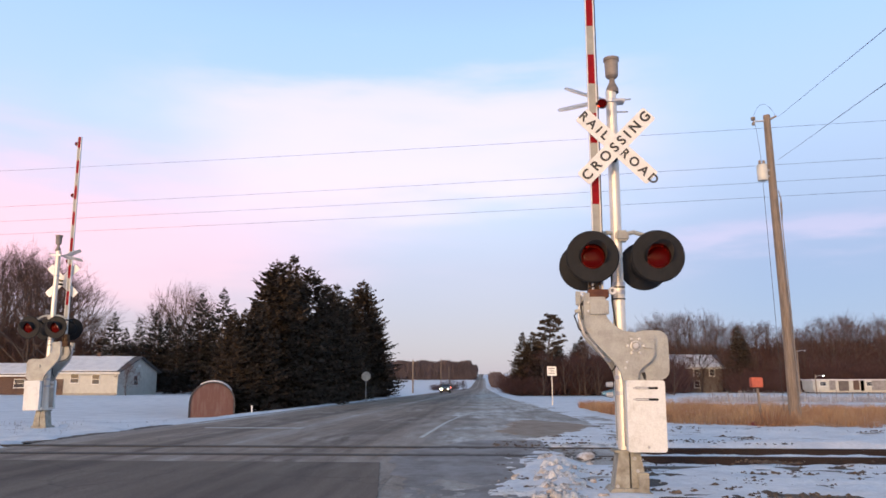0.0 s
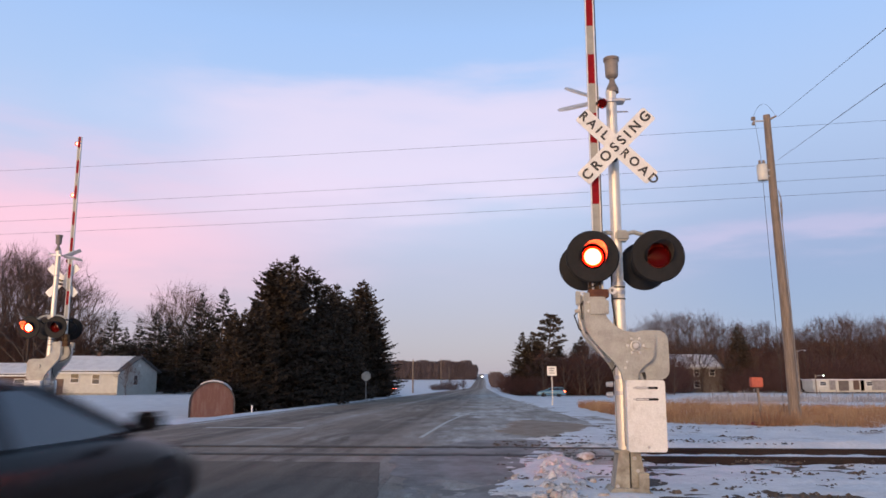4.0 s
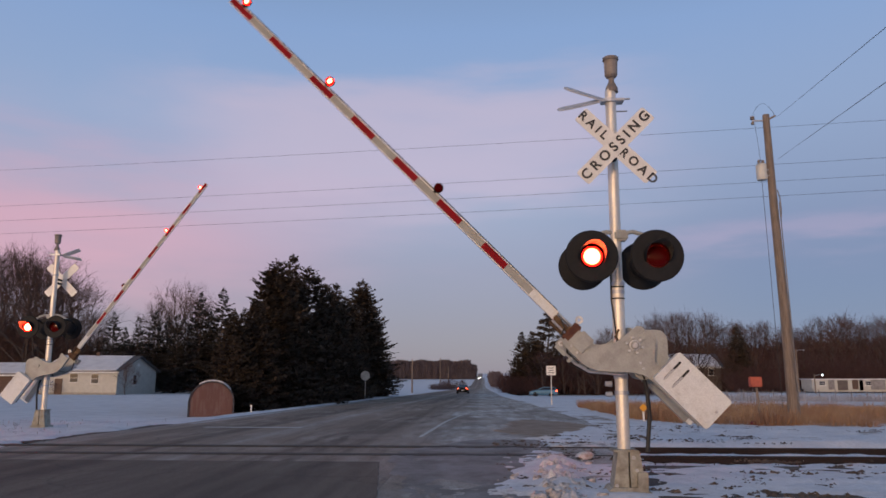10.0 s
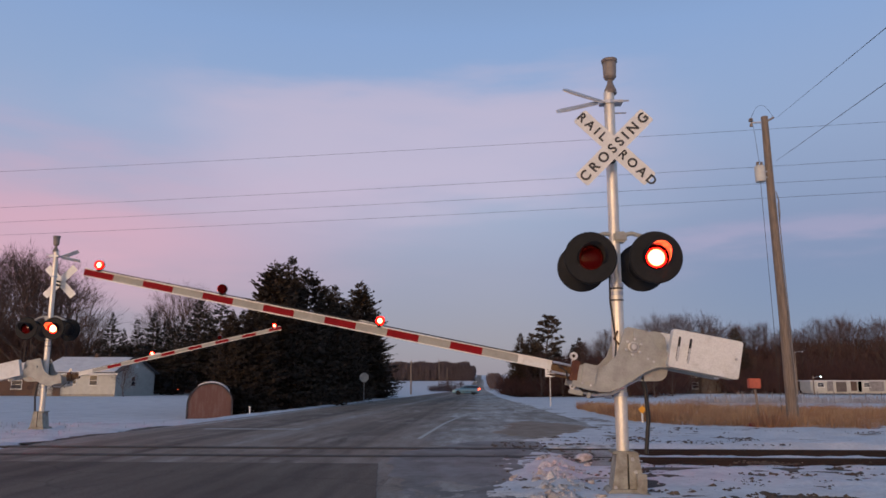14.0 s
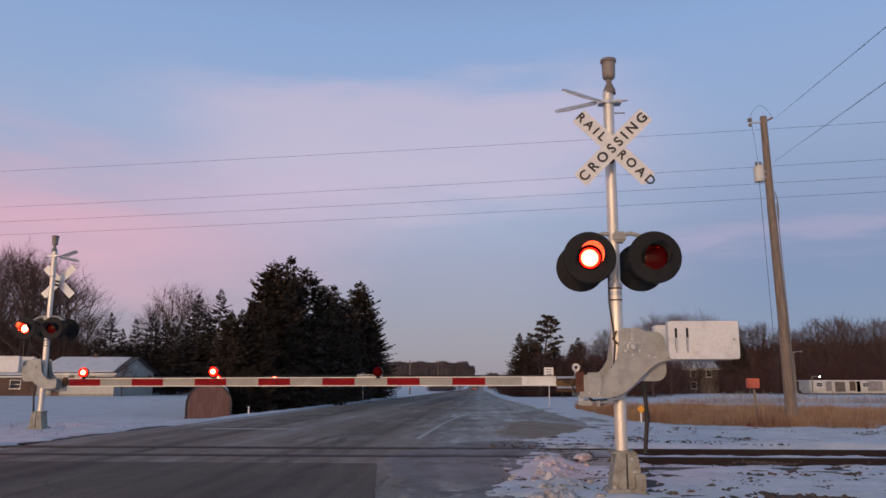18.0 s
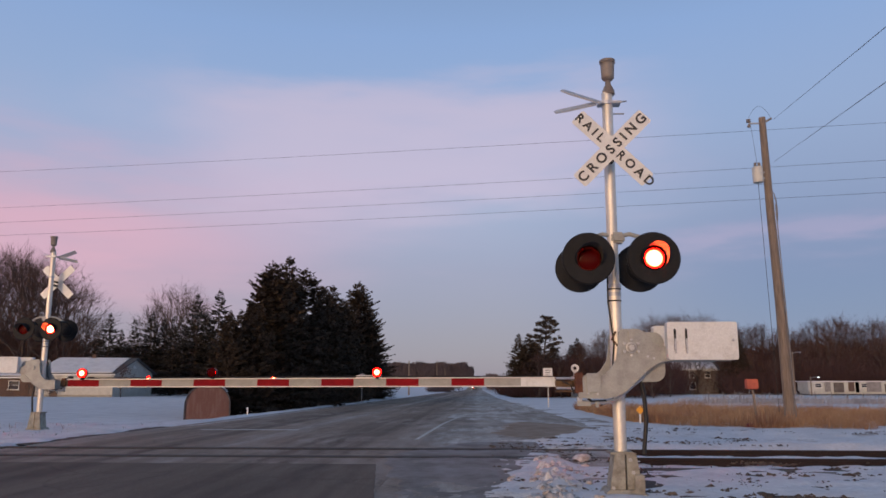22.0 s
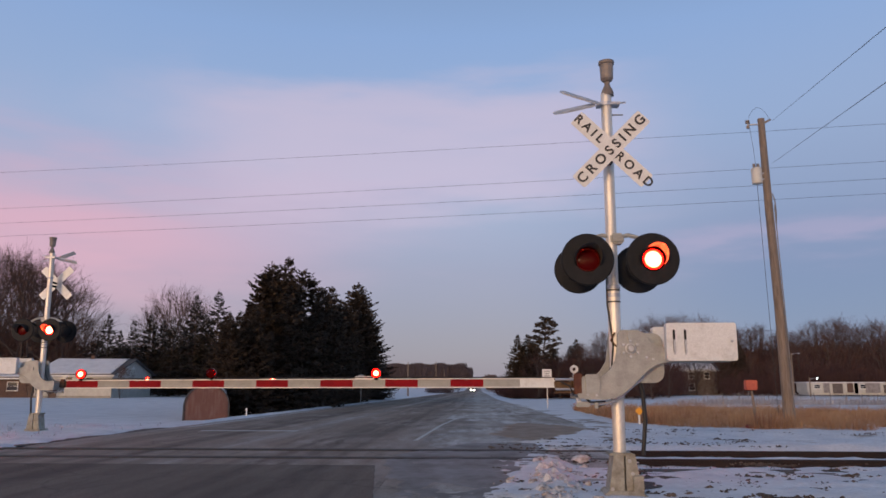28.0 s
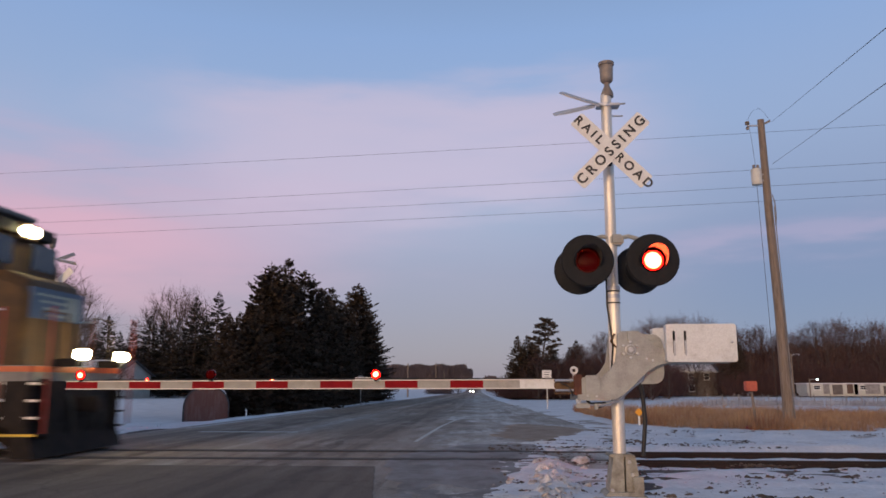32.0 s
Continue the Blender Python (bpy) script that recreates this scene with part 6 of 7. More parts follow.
post_sign("road_sign", 4.08, 45.3, 2.36, 0.56, "small white road sign with dark lettering on a steel post", lines=((0, 0.27, 0.6, 0.06), (0, 0.02, 0.5, 0.07), (0, -0.23, 0.6, 0.06)))
post_sign("stop_sign", -9.28, 58.2, 2.32, 0.76, "grey back of an eight-sided sign on a post", "octagon", "tank")
post_sign("marker_sign", 5.03, 24.0, 0.62, 0.26, "small orange diamond marker in dry grass", "diamond", "yellow", "white_paint")
post_sign("delineator", -9.75, 31.0, 0.38, 0.08, "short white roadside delineator stake", "square", "white_paint", "white_paint", category="marker")


def marker_box():
    s = empty("marker_post", pose(7.85, 22.0, -0.12), "leaning post with a faded orange-red box", "marker")
    bm = B()
    tube(bm, [(0.08, 0, 0), (0.0, 0, 1.1)], 0.035, 10)
    part("post", bm, M["wood_pole"], s)
    bm = B()
    box(bm, (-0.02, 0, 1.27), (0.32, 0.22, 0.28), 0.02)
    part("box", bm, M["orange"], s, "faded orange-red metal box")
    bm = B()
    lathe(bm, [(0.0, 0.0), (0.17, 0.0), (0.13, 0.12), (0.0, 0.16)], (-0.17, -0.1, 0.02), "Z", 10)
    part("red_cap", bm, M["dark_red"], s, "dark red cap in the grass")


marker_box()


def mobile_home():
    x, y = 51.0, 119
    s = empty("mobile_home", pose(x, y, ground_z(x, y) + 0.30, 0, 0, 0), "long low white mobile home among the trees", "mobile home")
    bm = B()
    box(bm, (12, 2, 1.05), (24, 4, 1.5), 0.05)
    part("body", bm, M["siding"], s)
    bm = B()
    box(bm, (12, 2, 1.86), (24.4, 4.4, 0.14), 0.03)
    part("roof", bm, M["snow"], s, "snowy flat roof")
    bm = B()
    box(bm, (12, 2, 0.2), (23.6, 3.6, 0.5), 0.02)
    part("skirting", bm, M["siding"], s)
    for k in (1.5, 8.5, 15, 22):
        window(s, k, 0, 1.25, 0.9, 0.55, "-y")
    for k in (6.5, 17):
        bm = B()
        box(bm, (k, -0.03, 1.1), (0.9, 0.08, 1.5), 0.01)
        part("door", bm, M["brown"], s)
    # the dark panels are solid boards, coloured as the shade in gaps
    for k, w, z0, z1, mt in ((2.9, 0.9, 0.3, 2.0, "galv_grey"), (4.6, 1.5, 0.2, 1.7, "dark_siding"), (7.4, 0.5, 0.2, 1.9, "void"), (9.9, 2.2, 0.3, 2.0, "galv_grey"), (11.9, 0.7, 0.2, 1.5, "dark_siding"),
                             (13.6, 0.6, 0.3, 2.1, "galv_grey"), (18.3, 0.9, 0.2, 1.8, "dark_siding"), (20.6, 1.4, 0.3, 2.0, "galv_grey"), (23.0, 0.8, 0.2, 1.6, "void")):
        bm = B()
        box(bm, (k, -0.06, (z0 + z1) / 2), (w, 0.12, z1 - z0), 0.01)
        part("lean_to_panel", bm, M[mt], s, "weathered grey lean-to panel" if mt == "galv_grey" else "dark panel standing in for a shaded gap under the lean-to")


mobile_home()
h2 = gable_house(34.2, 138, 9.0, 8.0, 4.6, 2.2, "dark two-storey farmhouse half hidden by bare trees", wall="dark_siding")
for zz, xx in ((1.5, 4.4), (3.6, 4.4), (3.6, 7.2)):
    window(h2, xx, 0, zz, 0.9, 1.1, "-y")


def picket_line():
    """Low wire fence with slim posts before the wood."""
    f = empty("wire_fence", pose(0, 0, 0), "low wire fence with slim weathered posts in the snow", "fence")
    me = None
    for k in range(34):
        x = 17 + 1.15 * k
        y = 56 + 0.05 * x
        if me is None:
            bm = B()
            box(bm, (0, 0, 0.35), (0.06, 0.05, 1.0))
            me = part("fence_post", bm, M["galv_grey"], f, "", pose(x, y, ground_z(x, y))).data
        else:
            ob = new("fence_post", me)
            ob.parent, ob.matrix_basis = f, pose(x, y, ground_z(x, y) + rng.uniform(-0.15, 0.05), 0, rng.uniform(-7, 7), 0)
    for zz in (0.3, 0.7):
        bm = B()
        tube(bm, [(17, 56.85, ground_z(0, 56.85) + zz), (55, 58.75, ground_z(0, 58.75) + zz)], 0.012, 5)
        part("fence_wire", bm, M["galv_grey"], f)


picket_line()


def lamp_post(x, y, hgt, lit, label):
    s = empty("street_lamp", pose(x, y, ground_z(x, y)), label, "street lamp")
    bm = B()
    tube(bm, [(0, 0, -0.1), (0, 0, hgt)], 0.12, 8, r1=0.08)
    part("pole", bm, M["wood_pole"], s)
    bm = B()
    tube(bm, [(0, 0, hgt - 0.3), (0.4, -0.3, hgt - 0.1), (0.8, -0.6, hgt - 0.1)], 0.03, 6)
    part("arm", bm, M["galv"], s)
    bm = B()
    lathe(bm, [(0.0, -0.09), (0.08, -0.07), (0.11, 0.0), (0.07, 0.07), (0.0, 0.09)], (0.9, -0.65, hgt - 0.15), "Z", 12)
    part("lantern", bm, M["street_glow"] if lit else M["galv"], s, "glowing white lantern" if lit else "")


lamp_post(50.4, 116.6, 2.9, True, "lit yard lamp on a pole by the wood")
lamp_post(47.3, 115.0, 6.6, False, "plain wooden pole at the edge of the wood")


def far_poles():
    for i, (x, y, hg) in enumerate([(-11.5, 120, 5.4), (-12.5, 215, 9.0), (-12.5, 265, 8.0)]):
        s = empty("utility_pole", pose(x, y, ground_z(x, y)), "slim distant roadside pole beside the field", "utility pole")
        bm = B()
        tube(bm, [(0, 0, -0.2), (0, 0, hg)], 0.14, 7, r1=0.1)
        part("shaft", bm, M["wood_pole"], s)
    for i in range(16):
        put(BT, 3, *px(-2.7 - 4.2 * rng.random(), 195 + 30 * rng.random()), rng.uniform(0.26, 0.46), 30 * i)


far_poles()


# ================= vehicles =================
def wheel(parent, x, y, z, r, w, rim="rim"):
    bm = B()
    lathe(bm, [(r * 0.62, -w / 2), (r * 0.93, -w / 2), (r, -w / 2 + 0.03), (r, w / 2 - 0.03), (r * 0.93, w / 2), (r * 0.62, w / 2)], (0, 0, 0), "Y", 22)
    wh = part("wheel", bm, M["tyre"], parent, "black tyre", pose(x, y, z))
    bm = B()
    s = -1 if y < 0 else 1
    lathe(bm, [(0.0, s * (w / 2 - 0.01)), (r * 0.2, s * (w / 2 - 0.005)), (r * 0.58, s * (w / 2 - 0.03)), (r * 0.63, s * (w / 2 + 0.003)), (r * 0.63, -s * w / 2)], (0, 0, 0), "Y", 18)
    part("rim", bm, M[rim], wh, "alloy rim")
    return wh


def loft(bm, rings, cap=True):
    vs = [[bm.verts.new(p) for p in r] for r in rings]
    k = len(vs[0])
    for a, b in zip(vs, vs[1:]):
        for j in range(k):
            bm.faces.new((a[j], a[(j + 1) % k], b[(j + 1) % k], b[j]))
    if cap:
        bm.faces.new(list(reversed(vs[0])))
        bm.faces.new(vs[-1])
    bmesh.ops.recalc_face_normals(bm, faces=bm.faces[:])
    return bm


def spline(rows, k):
    """Smooth rows in between the given ones."""
    out = []
    for i in range(len(rows) - 1):
        p0, p1, p2, p3 = rows[max(0, i - 1)], rows[i], rows[i + 1], rows[min(len(rows) - 1, i + 2)]
        for j in range(k):
            u = j / k
            out.append(tuple(0.5 * (2 * b + (c - a) * u + (2 * a - 5 * b + 4 * c - d) * u * u + (3 * b - a - 3 * c + d) * u ** 3) for a, b, c, d in zip(p0, p1, p2, p3)))
    return out + [tuple(rows[-1])]


def car(name, label, paint, L=4.85, W=1.82, H=1.44, wagon=False, lights="off", brake=False, beam="white"):
    """A car that points along +x, its origin on the ground amid the wheels."""
    s = empty(name, Matrix(), label, "car", "passing cars")
    hw, f, r = W / 2, L / 2, -L / 2
    # body shell up to the beltline
    prof = [(r, 0.42, 0.72, 0.86), (r + 0.06, 0.27, 0.84, 0.95), (r + 0.5, 0.22, 0.92, 1.0), (r + 1.2, 0.22, 0.93, 1.0), (0.0, 0.22, 0.92, 1.0), (f - 1.45, 0.22, 0.90, 1.0), (f - 0.7, 0.24, 0.80, 0.98), (f - 0.12, 0.28, 0.66, 0.90), (f, 0.40, 0.56, 0.80)]
    if wagon:
        prof = [(x, a, b + (0.10 if x < f - 0.6 else 0.08), c) for x, a, b, c in prof]
    shape = ((0.0, 0.90), (0.13, 0.97), (0.33, 1.0), (0.60, 1.0), (0.80, 0.975), (0.92, 0.93), (0.99, 0.84), (1.03, 0.5), (1.04, 0.0))
    rings = []
    for x, zb, zt, k in spline(prof, 4):
        half = [(hw * k * g, zb + (zt - zb) * u) for u, g in shape]
        rings.append([(x, -w, z) for w, z in half] + [(x, w, z) for w, z in half[-2::-1]])
    body = part("body", loft(B(), rings), M[paint], s, "", smooth=True)
    body.data.set_sharp_from_angle(angle=radians(38))
    belt = 0.92 + (0.10 if wagon else 0)
    if wagon:
        gl = [(r + 0.12, 0.0), (r + 0.38, 1.0), (f - 2.15, 1.0), (f - 1.25, 0.0)]
    else:
        gl = [(r + 0.72, 0.0), (r + 1.55, 1.0), (f - 2.2, 1.0), (f - 1.30, 0.0)]
    roof = H
    # glasshouse: dark glass with painted roof and pillars
    rings = []
    for x, k in ((gl[0][0], 0.02), (gl[1][0], 1.0), (gl[2][0], 1.0), (gl[3][0], 0.02)):
        zt = belt + (roof - 0.05 - belt) * k
        w0, w1 = hw * 0.84, hw * (0.84 - 0.20 * k)
        rings.append([(x, -w0, belt - 0.02), (x, -w1, zt), (x, w1, zt), (x, w0, belt - 0.02)])
    part("windows", loft(B(), rings), M["window"], body, "dark tinted glass")
    rings = []
    for x, zz in spline([(gl[1][0] - 0.10, roof - 0.09), (gl[1][0] + 0.2, roof - 0.015), ((gl[1][0] + gl[2][0]) / 2, roof + 0.01), (gl[2][0] - 0.2, roof - 0.015), (gl[2][0] + 0.10, roof - 0.09)], 3):
        w = hw * 0.66
        half = [(w, zz - 0.075), (w * 0.985, zz - 0.035), (w * 0.92, zz - 0.008), (w * 0.6, zz + 0.006), (0.0, zz + 0.012)]
        rings.append([(x, -g, z) for g, z in half] + [(x, g, z) for g, z in half[-2::-1]])
    top = part("roof", loft(B(), rings), M[paint], body, smooth=True)
    top.data.set_sharp_from_angle(angle=radians(40))
    for y in (-1, 1):
        for a, b in ((gl[0], gl[1]), (gl[3], gl[2])):
            bm = B()
            tube(bm, [(a[0], y * hw * 0.84, belt - 0.01), (b[0], y * hw * 0.65, roof - 0.06)], 0.035, 6)
            part("pillar", bm, M[paint], body)
        bm = B()
        xm = (gl[1][0] + gl[2][0]) / 2
        tube(bm, [(xm, y * hw * 0.85, belt - 0.01), (xm, y * hw * 0.66, roof - 0.06)], 0.035, 6)
        part("pillar", bm, M["black"], body)
        bm = B()
        box(bm, (gl[3][0] - 0.25, y * (hw + 0.08), belt + 0.08), (0.14, 0.2, 0.13), 0.03)
        part("mirror", bm, M[paint], body)
        bm = B()
        box(bm, (-0.05, y * hw * 0.985, 0.52), (L * 0.52, 0.03, 0.04), 0.005)
        part("side_moulding", bm, M["black"], body)
        # lamps
        bm = B()
        box(bm, (r + (0.03 if not wagon else 0.09), y * hw * (0.72 if not wagon else 0.82), 0.72 if not wagon else 0.86), (0.12 if not wagon else 0.26, hw * (0.23 if not wagon else 0.30), 0.14 if not wagon else 0.26), 0.025)
        part("taillight", bm, M["tail_on"] if lights in ("tail", "both") or brake else M["tail_off"], body, "red taillight")
        bm = B()
        box(bm, (f - 0.06, y * hw * 0.60, 0.58 + (0.08 if wagon else 0)), (0.16, hw * 0.30, 0.15), 0.03)
        part("headlight", bm, M["head_on"] if lights in ("head", "both") else M["head_off"], body, "headlight")
        for x in (f - 0.92, r + 0.98):
            wheel(s, x, y * (hw - 0.11), 0.325, 0.325, 0.21)
            bm = B()
            lathe(bm, [(0.0, y * 0.12), (0.37, y * 0.12), (0.37, -y * 0.1), (0.0, -y * 0.1)], (x, y * (hw - 0.125), 0.345), "Y", 20)
            part("wheel_arch", bm, M["black"], body)
    bm = B()
    box(bm, (r - 0.02, 0, 0.46), (0.12, W * 0.86, 0.16), 0.04)
    part("rear_bumper", bm, M[paint], body)
    bm = B()
    box(bm, (r - 0.03, 0, 0.60), (0.05, W * 0.8, 0.025), 0.006)
    part("trim_strip", bm, M["galv_grey"], body, "dull metal trim strip")
    bm = B()
    box(bm, (r - 0.09, 0, 0.46 if not wagon else 0.62), (0.02, 0.31, 0.15), 0.004)
    part("number_plate", bm, M["sign_white"], body, "white number plate")
    if not wagon:
        bm = B()
        box(bm, (r + 0.02, 0, 0.735), (0.10, W * 0.40, 0.10), 0.02)
        part("centre_garnish", bm, M["black"], body)
        bm = B()
        tube(bm, [(r + 0.62, -hw * 0.80, 0.935), (r + 0.58, 0, 0.952), (r + 0.62, hw * 0.80, 0.935)], 0.018, 6)
        part("window_seal", bm, M["black"], body)
        for y in (-1, 1):
            bm = B()
            box(bm, (r - 0.01, y * hw * 0.47, 0.70), (0.08, hw * 0.14, 0.09), 0.012)
            part("reversing_light", bm, M["head_off"], body, "clear reversing lens")
        bm = B()
        tube(bm, [(r + 0.5, -hw * 0.55, 0.27), (r - 0.06, -hw * 0.55, 0.26)], 0.032, 8)
        part("exhaust", bm, M["chrome"], body)
    bm = B()
    box(bm, (f - 0.02, 0, 0.40), (0.12, W * 0.8, 0.14), 0.04)
    part("front_bumper", bm, M[paint], body)
    bm = B()
    box(bm, (f - 0.0, 0, 0.58), (0.04, W * 0.4, 0.10), 0.01)
    part("grille", bm, M["black"], body)
    bm = B()
    box(bm, (0, 0, 0.2), (L * 0.9, W * 0.8, 0.06), 0.01)
    part("underbody", bm, M["black"], body)
    return s


SEDAN = car("sedan", "dark grey sedan with lit taillights on the highway", "paint_dark", H=1.30, lights="tail")
TURNING = car("station_wagon", "dark estate car with bright headlights turning off the highway", "paint_dark2", L=4.6, W=1.8, H=1.62, wagon=True, lights="both")
TEAL = car("hatchback", "pale turquoise hatchback waiting at the side street", "paint_teal", L=4.3, W=1.72, H=1.45, wagon=True, lights="both")
ONCOMING = car("oncoming_car", "distant car with bright headlights on the rise", "paint_dark", lights="head_far")
# headlights scaled beyond true size, so their shape stands in for glare
for ob in ONCOMING.children_recursive:
    if ob.name.startswith("headlight"):
        ob.data.materials[0] = M["head_far"]
        ob.scale = (1.0, 1.3, 3.0)
        ob.location.z -= 1.15
for ob in TEAL.children_recursive:
    if ob.name.startswith("headlight"):
        ob.data.materials[0] = M["head_off"]


# ================= locomotive =================
def locomotive():
    """Points along +x; x = 0 at the face of the front platform, origin at rail height."""
    s = empty("locomotive", Matrix(), "yellow freight locomotive with lit headlights and ditch lights", "locomotive")

    def b(name, c, size, m, parent=s, bevel=0.02, label=""):
        bm = B()
        box(bm, c, size, bevel)
        return part(name, bm, M[m], parent, label)
    b("deck", (-10.5, 0, 1.42), (20.2, 3.0, 0.28), "loco_grey", bevel=0.02)
    b("deck_edge", (-10.5, -1.51, 1.50), (20.2, 0.02, 0.09), "loco_stripe", bevel=0)
    b("deck_edge", (-10.5, 1.51, 1.50), (20.2, 0.02, 0.14), "loco_stripe", bevel=0)
    b("front_stripe", (-0.388, 0, 1.50), (0.02, 3.0, 0.10), "loco_stripe", bevel=0, label="orange-red stripe along the deck")
    b("pilot", (-0.62, 0, 0.92), (0.5, 3.06, 0.8), "loco_dark", bevel=0.04, label="black pilot sheet")
    bm = B()
    rings = []
    for y in (-1.5, -0.75, 0.0, 0.75, 1.5):
        d = 0.16 - 0.03 * abs(y)
        rings.append([(-0.65, y, 0.05), (d - 0.34, y, 0.04), (d * 0.55 - 0.42, y, 0.42), (-0.41, y, 0.85), (-0.65, y, 0.85)])
    part("snow_plow", loft(bm, rings), M["loco_dark"], s, "black pilot plow")
    bm = B()
    box(bm, (-0.30, 0, 0.88), (0.4, 0.22, 0.26), 0.04)
    box(bm, (-0.06, 0.06, 0.88), (0.22, 0.34, 0.30), 0.06)
    part("coupler", bm, M["rail"], s, "rusty coupler knuckle")
    for y in (-0.35, 0.4, 0.75):
        bm = B()
        tube(bm, [(-0.42, y, 1.15), (-0.28, y, 0.85), (-0.25, y, 0.55), (-0.34, y, 0.35)], 0.03, 7)
        part("air_hose", bm, M["cable"], s)
    # nose and cab
    bm = B()
    rings = []
    for x, w, zt in ((-0.94, 0.88, 2.98), (-1.02, 0.98, 3.12), (-1.35, 1.08, 3.26), (-2.3, 1.22, 3.32)):
        rings.append([(x, -w, 1.56), (x, -w, zt - 0.2), (x, -w + 0.16, zt), (x, w - 0.16, zt), (x, w, zt - 0.2), (x, w, 1.56)])
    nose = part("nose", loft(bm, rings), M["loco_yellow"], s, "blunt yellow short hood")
    # wide emblem as plain stripes
    b("emblem_panel", (-0.945, 0, 2.70), (0.06, 1.72, 0.56), "emblem_blue", nose, 0.004, "dark blue emblem panel")
    for k, z in enumerate((2.86, 2.74, 2.62, 2.50)):
        b("emblem_bar", (-0.915, 0.05 * k, z), (0.02, 1.42 - 0.16 * k, 0.05), "emblem_pale", nose, 0.004)
    b("emblem_shield", (-0.905, 0.48, 2.66), (0.02, 0.42, 0.46), "emblem_pale", nose, 0.01)
    bm = B()
    rings = []
    for x, w, z0, zt in ((-1.75, 1.30, 3.1, 3.95), (-2.15, 1.48, 1.56, 4.42), (-2.5, 1.52, 1.56, 4.6), (-4.6, 1.52, 1.56, 4.6)):
        rings.append([(x, -w, z0), (x, -w, zt - 0.35), (x, -w + 0.35, zt), (x, w - 0.35, zt), (x, w, zt - 0.35), (x, w, z0)])
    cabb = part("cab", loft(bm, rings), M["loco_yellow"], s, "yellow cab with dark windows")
    for y in (-0.72, 0.72):
        b("windshield", (-1.86, y, 3.72), (0.3, 0.85, 0.52), "window", cabb, 0.03)
    for x in (-3.0, -3.9):
        for y in (-1.53, 1.53):
            b("side_window", (x, y, 3.6), (0.7, 0.03, 0.65), "window", cabb, 0.02)
    b("cab_roof", (-3.5, 0, 4.64), (2.4, 2.6, 0.1), "loco_grey", cabb, 0.03)
    b("number_board", (-1.80, -0.62, 4.18), (0.3, 0.62, 0.22), "black", cabb, 0.02)
    b("number_board", (-1.80, 0.62, 4.18), (0.3, 0.62, 0.22), "black", cabb, 0.02)
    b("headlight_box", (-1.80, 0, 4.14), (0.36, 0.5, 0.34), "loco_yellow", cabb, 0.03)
    for y in (-0.12, 0.12):
        bm = B()
        lathe(bm, [(0.0, 0.07), (0.09, 0.05), (0.11, 0.0), (0.11, -0.1)], (-1.60, y, 4.14), "X", 16)
        part("headlight", bm, M["loco_lamp"], s, "lit twin headlight")
    for y in (-0.72, 0.72):
        b("ditch_light_bracket", (-0.20, y, 1.62), (0.46, 0.26, 0.14), "loco_dark", s, 0.02)
        bm = B()
        lathe(bm, [(0.0, 0.06), (0.08, 0.045), (0.10, 0.0), (0.10, -0.1)], (0.06, y, 1.76), "X", 16)
        part("ditch_light", bm, M["loco_lamp"], s, "lit ditch light")
    # steps and handrails at the front corners
    for y in (-1, 1):
        for k in range(4):
            b("step", (-0.55, y * 1.36, 0.42 + 0.28 * k), (0.62, 0.30, 0.035), "loco_dark", s, 0.004, "dark boarding step")
            b("step_edge", (-0.55, y * 1.515, 0.42 + 0.28 * k), (0.64, 0.014, 0.04), "sign_white" if k else "step_yellow", s, 0.003, "pale painted step edge" if k else "yellow painted step edge")
        b("step_back", (-0.55, y * 1.22, 0.84), (0.66, 0.03, 1.0), "loco_dark", s, 0.004)
        for x in (-0.12, -0.98):
            bm = B()
            tube(bm, [(x, y * 1.47, 0.45), (x, y * 1.47, 2.55)], 0.022, 8)
            part("handrail_post", bm, M["rail_red"], s, "red handrail post")
        bm = B()
        tube(bm, [(-0.98, y * 1.47, 2.5), (-2.2, y * 1.5, 2.5)], 0.018, 8)
        part("handrail", bm, M["galv"], s)
        for k in range(11):
            bm = B()
            x = -5.2 - 1.45 * k
            tube(bm, [(x, y * 1.47, 1.5), (x, y * 1.47, 2.5)], 0.018, 6)
            part("stanchion", bm, M["galv"], s)
        bm = B()
        tube(bm, [(-4.7, y * 1.47, 2.5), (-20.2, y * 1.47, 2.5)], 0.018, 6)
        part("handrail", bm, M["galv"], s)
    for y in (-1, 1):
        bm = B()
        tube(bm, [(-0.45, y * 1.2, 1.56), (-0.45, y * 1.2, 2.5), (-0.45, y * 0.45, 2.5), (-0.45, y * 0.45, 1.56)], 0.02, 8)
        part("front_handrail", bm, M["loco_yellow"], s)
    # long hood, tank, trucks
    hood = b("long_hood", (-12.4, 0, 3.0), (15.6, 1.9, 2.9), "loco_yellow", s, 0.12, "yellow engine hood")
    b("hood_roof", (-12.4, 0, 4.47), (15.0, 1.6, 0.1), "loco_grey", hood, 0.03)
    b("radiator", (-18.2, 0, 4.15), (3.6, 2.7, 0.7), "loco_grey", hood, 0.08)
    for k in range(14):
        for y in (-0.955, 0.955):
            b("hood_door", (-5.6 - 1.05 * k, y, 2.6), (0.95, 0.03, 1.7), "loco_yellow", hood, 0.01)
    b("fuel_tank", (-10.3, 0, 0.78), (6.0, 2.5, 0.95), "loco_dark", s, 0.2, "black fuel tank")
    for c in (-3.6, -17.0):
        for y in (-1.0, 1.0):
            b("truck_frame", (c, y, 0.72), (4.3, 0.2, 0.36), "loco_dark", s, 0.05)
        for dx in (-1.65, 0, 1.65):
            for y in (-0.72, 0.72):
                bm = B()
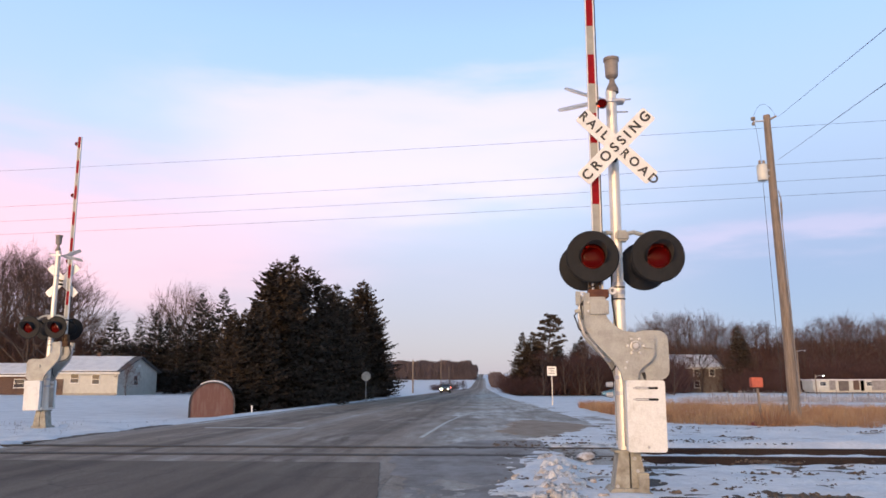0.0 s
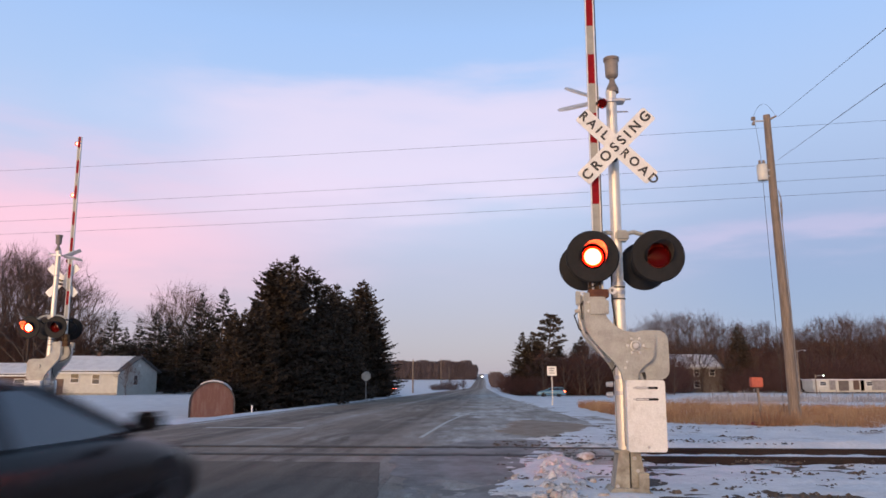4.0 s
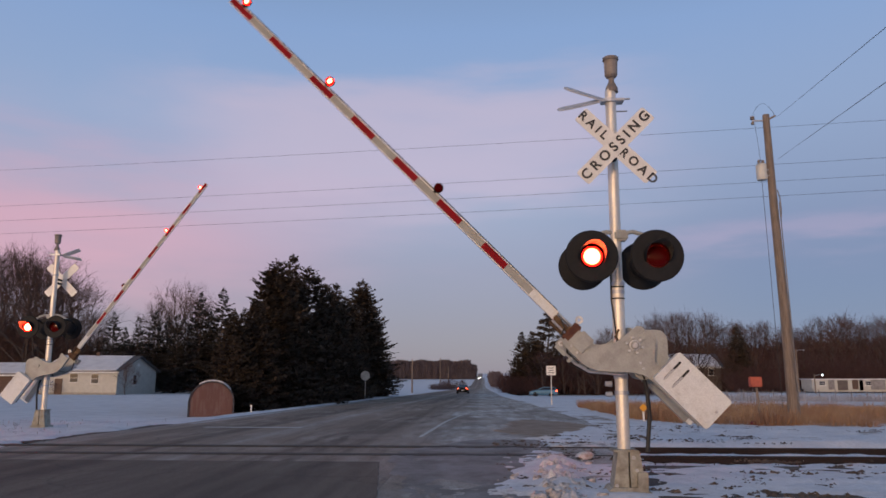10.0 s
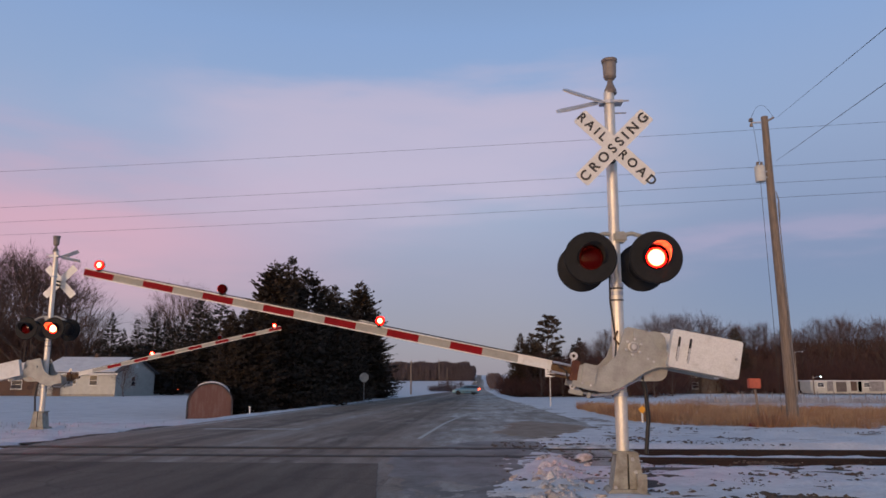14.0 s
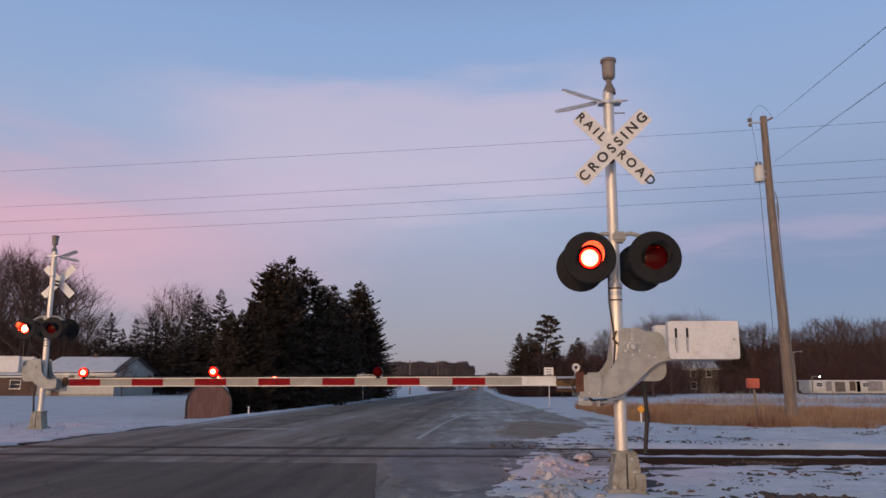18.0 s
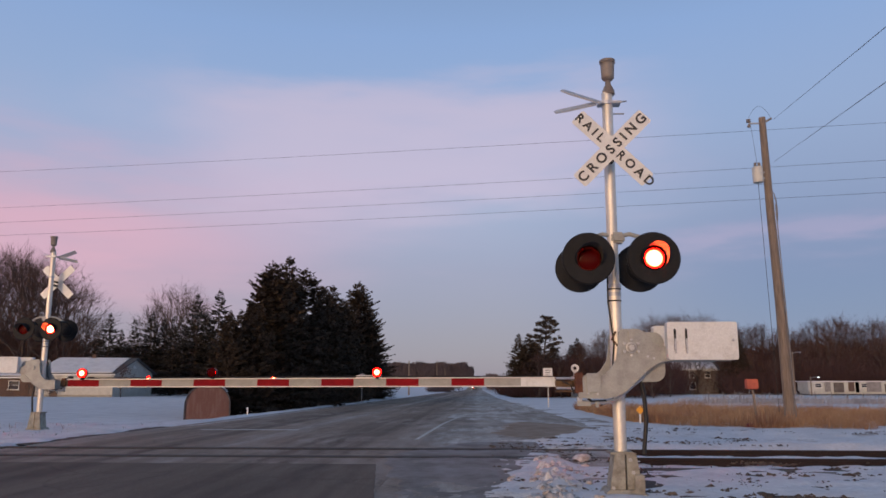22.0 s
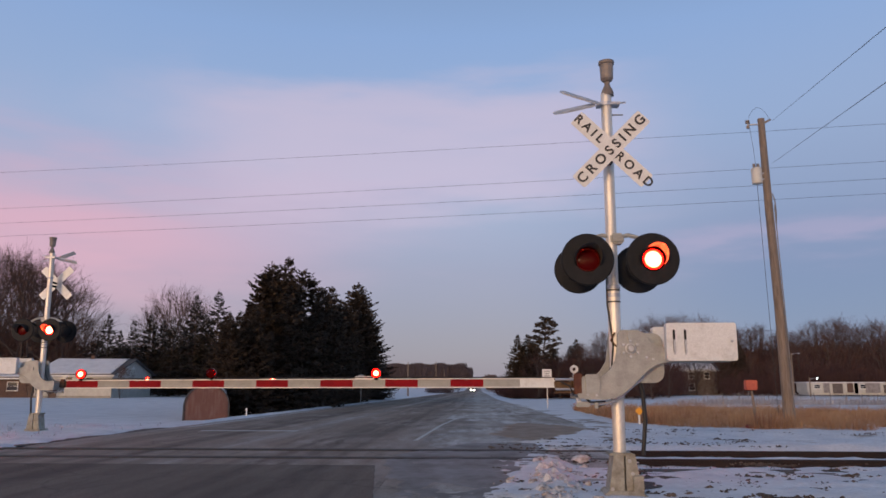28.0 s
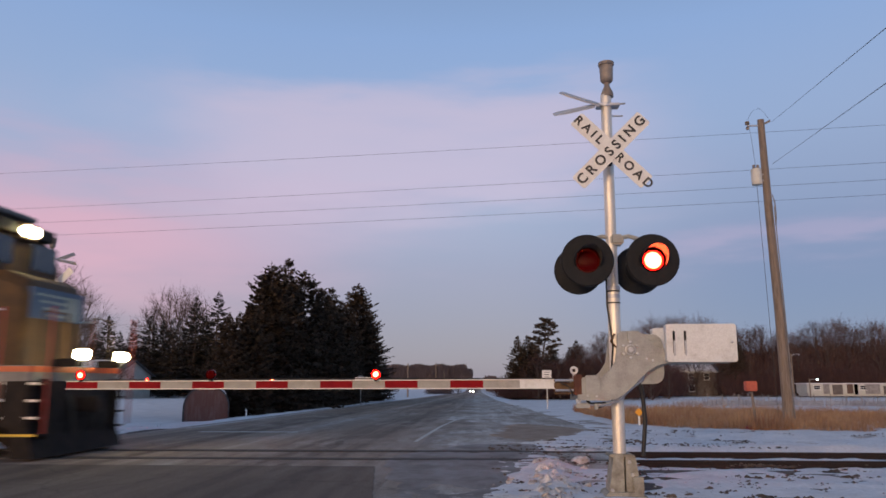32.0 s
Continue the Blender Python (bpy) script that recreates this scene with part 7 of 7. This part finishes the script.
                lathe(bm, [(0.0, -0.07), (0.50, -0.07), (0.53, 0.05), (0.56, 0.07), (0.0, 0.07)], (c + dx, y, 0.53), "Y", 24)
                part("wheel", bm, M["rail"], s, "steel wheel")
    return s


LOCO = locomotive()


def others():
    def at(x, y, turn):
        slope = math.degrees(math.atan((float(lie(y + 1)) - float(lie(y - 1))) / 2))
        return pose(x, y, ground_z(x, y) + 0.006) @ pose(0, 0, 0, 0, -slope * math.sin(radians(turn)), turn)
    # away along the highway
    walk(SEDAN, [(t, at(x, y, 90)) for t, x, y in ((0, -3.3, -48), (2, -3.3, -22), (3.5, -3.3, -2.5), (4.5, -3.35, 11.5), (5.5, -3.4, 26.9), (6, -3.3, 33.4), (6.5, -3.2, 43), (7, -3.1, 54), (8, -3.1, 75), (9, -3.1, 93), (10, -3.1, 112), (11, -3.1, 134),
                                                    (12, -3.1, 158), (13, -3.1, 184), (14.5, -3.1, 222), (16.5, -3.1, 275), (20, -3.1, 375), (26, -3.1, 560), (32, -3.1, 750))])
    # comes on, then turns off across the lane
    walk(TURNING, [(t, at(x, y, a)) for t, x, y, a in ((0, -6.9, 133, -91), (1, -7.2, 123.5, -95), (1.5, -7.7, 121, -101), (2, -8.5, 119.3, -114), (2.5, -9.7, 118.3, -138), (3, -11.3, 118, -164), (3.5, -13.7, 118, -177), (4.5, -20, 118, -180), (6, -32, 118, -180), (32, -60, 117, -180))])
    # waits at the side street, then crosses
    walk(TEAL, [(t, at(x, y, a)) for t, x, y, a in ((0, 20.6, 119, 180), (1, 17.2, 119, 180), (2, 13.9, 118, 180), (2.5, 12.6, 118, 180), (3, 11.8, 118, 180), (3.5, 10.9, 118, 180), (5.5, 10.1, 118, 180), (9, 9.9, 118, 180), (10, 9.3, 118, 180), (11, 8.0, 118, 180), (12, 5.7, 118, 181),
                                                       (13, 2.1, 118, 183), (14, -2.6, 118, 183), (14.5, -5.4, 118, 182), (15.2, -11, 117, 180), (16.5, -24, 116, 180), (32, -66, 116, 180))])
    walk(ONCOMING, [(t, at(x, y, -90)) for t, x, y in ((0, -3.6, 1090), (10, -4.4, 860), (18, -5.4, 560), (20, -5.0, 505), (24, -4.2, 450), (28, -3.8, 418), (32, -3.8, 390))])
    walk(LOCO, [(t, pose(-7.05 - (32 - t) * 7.3, 13.54, 0.0)) for t in (0, 16, 31, 31.5, 32)])


# ================= what moves =================
def motions():
    tick = 1 / 30

    def swing(gate, rows):
        walk(gate, [(t, pose(*PIVOT, 0, a, 0)) for t, a in rows])
    swing(NEAR[1], [(0, 90.25), (7.55, 90.25), (8.0, 83.4), (8.5, 68.3), (9, 58.7), (9.5, 52), (10, 45.5), (11, 35.2), (12, 26.2), (13, 18.2), (14, 11.5), (14.5, 8.6), (15.3, 4.2), (16.2, 0.4), (16.5, 0), (32, 0)])
    swing(FAR[1], [(0, 90.8), (7.75, 90.8), (8.0, 90), (8.2, 86.5), (8.5, 79.5), (9, 69.8), (9.5, 60.6), (10, 54.3), (11, 41.8), (12, 31), (13, 21.3), (14, 12.7), (14.5, 9.2), (15.3, 4.3), (16.2, 0.4), (16.5, 0), (32, 0)])

    # lamps flash by turn; each bulb shows its bright half, or its shade
    changes = [(0, None), (3.47, 1), (3.8, -1)]
    k = -4
    while 8.87 + 1.191 * k < 32:
        a = 8.87 + 1.191 * k
        changes += [(a, 1), (a + 0.5955, -1)]
        k += 1
    changes = [c for c in changes if c[0] < 32]
    # the relay is not quite even
    changes = [(19.06 if abs(t - 18.99) < 0.03 else 21.93 if abs(t - 21.97) < 0.03 else t, w) for t, w in changes]

    def flash(bulb, side):
        base = bulb.matrix_basis.translation.copy()

        def turned(a):
            return pose(*base, 0, 0, a + bulb.get("turned", 0))
        rows, on = [(0, turned(180))], False
        for t, who in changes[1:]:
            want = who == side or side == 0
            if want == on:
                continue
            f = round(t * 30)
            seq = (180, 120, 60, 0) if want else (0, 60, 120, 180)
            for i, a in enumerate(seq):
                rows.append(((f - 1 + i) * tick, turned(a)))
            on = want
        rows.append((32, turned(0 if on else 180)))
        walk(bulb, [r for i, r in enumerate(rows) if r[0] <= 32 and (i == len(rows) - 1 or r[0] < 31.99)])

    for s, gate, bulbs, arm in (NEAR, FAR):
        flip = 1 if s is NEAR[0] else -1
        for side, face, bulb in bulbs:
            flash(bulb, side * flip)
        flash(arm["near"], 1)
        flash(arm["mid"], -1)
        flash(arm["tip"], 0)
    others()


motions()
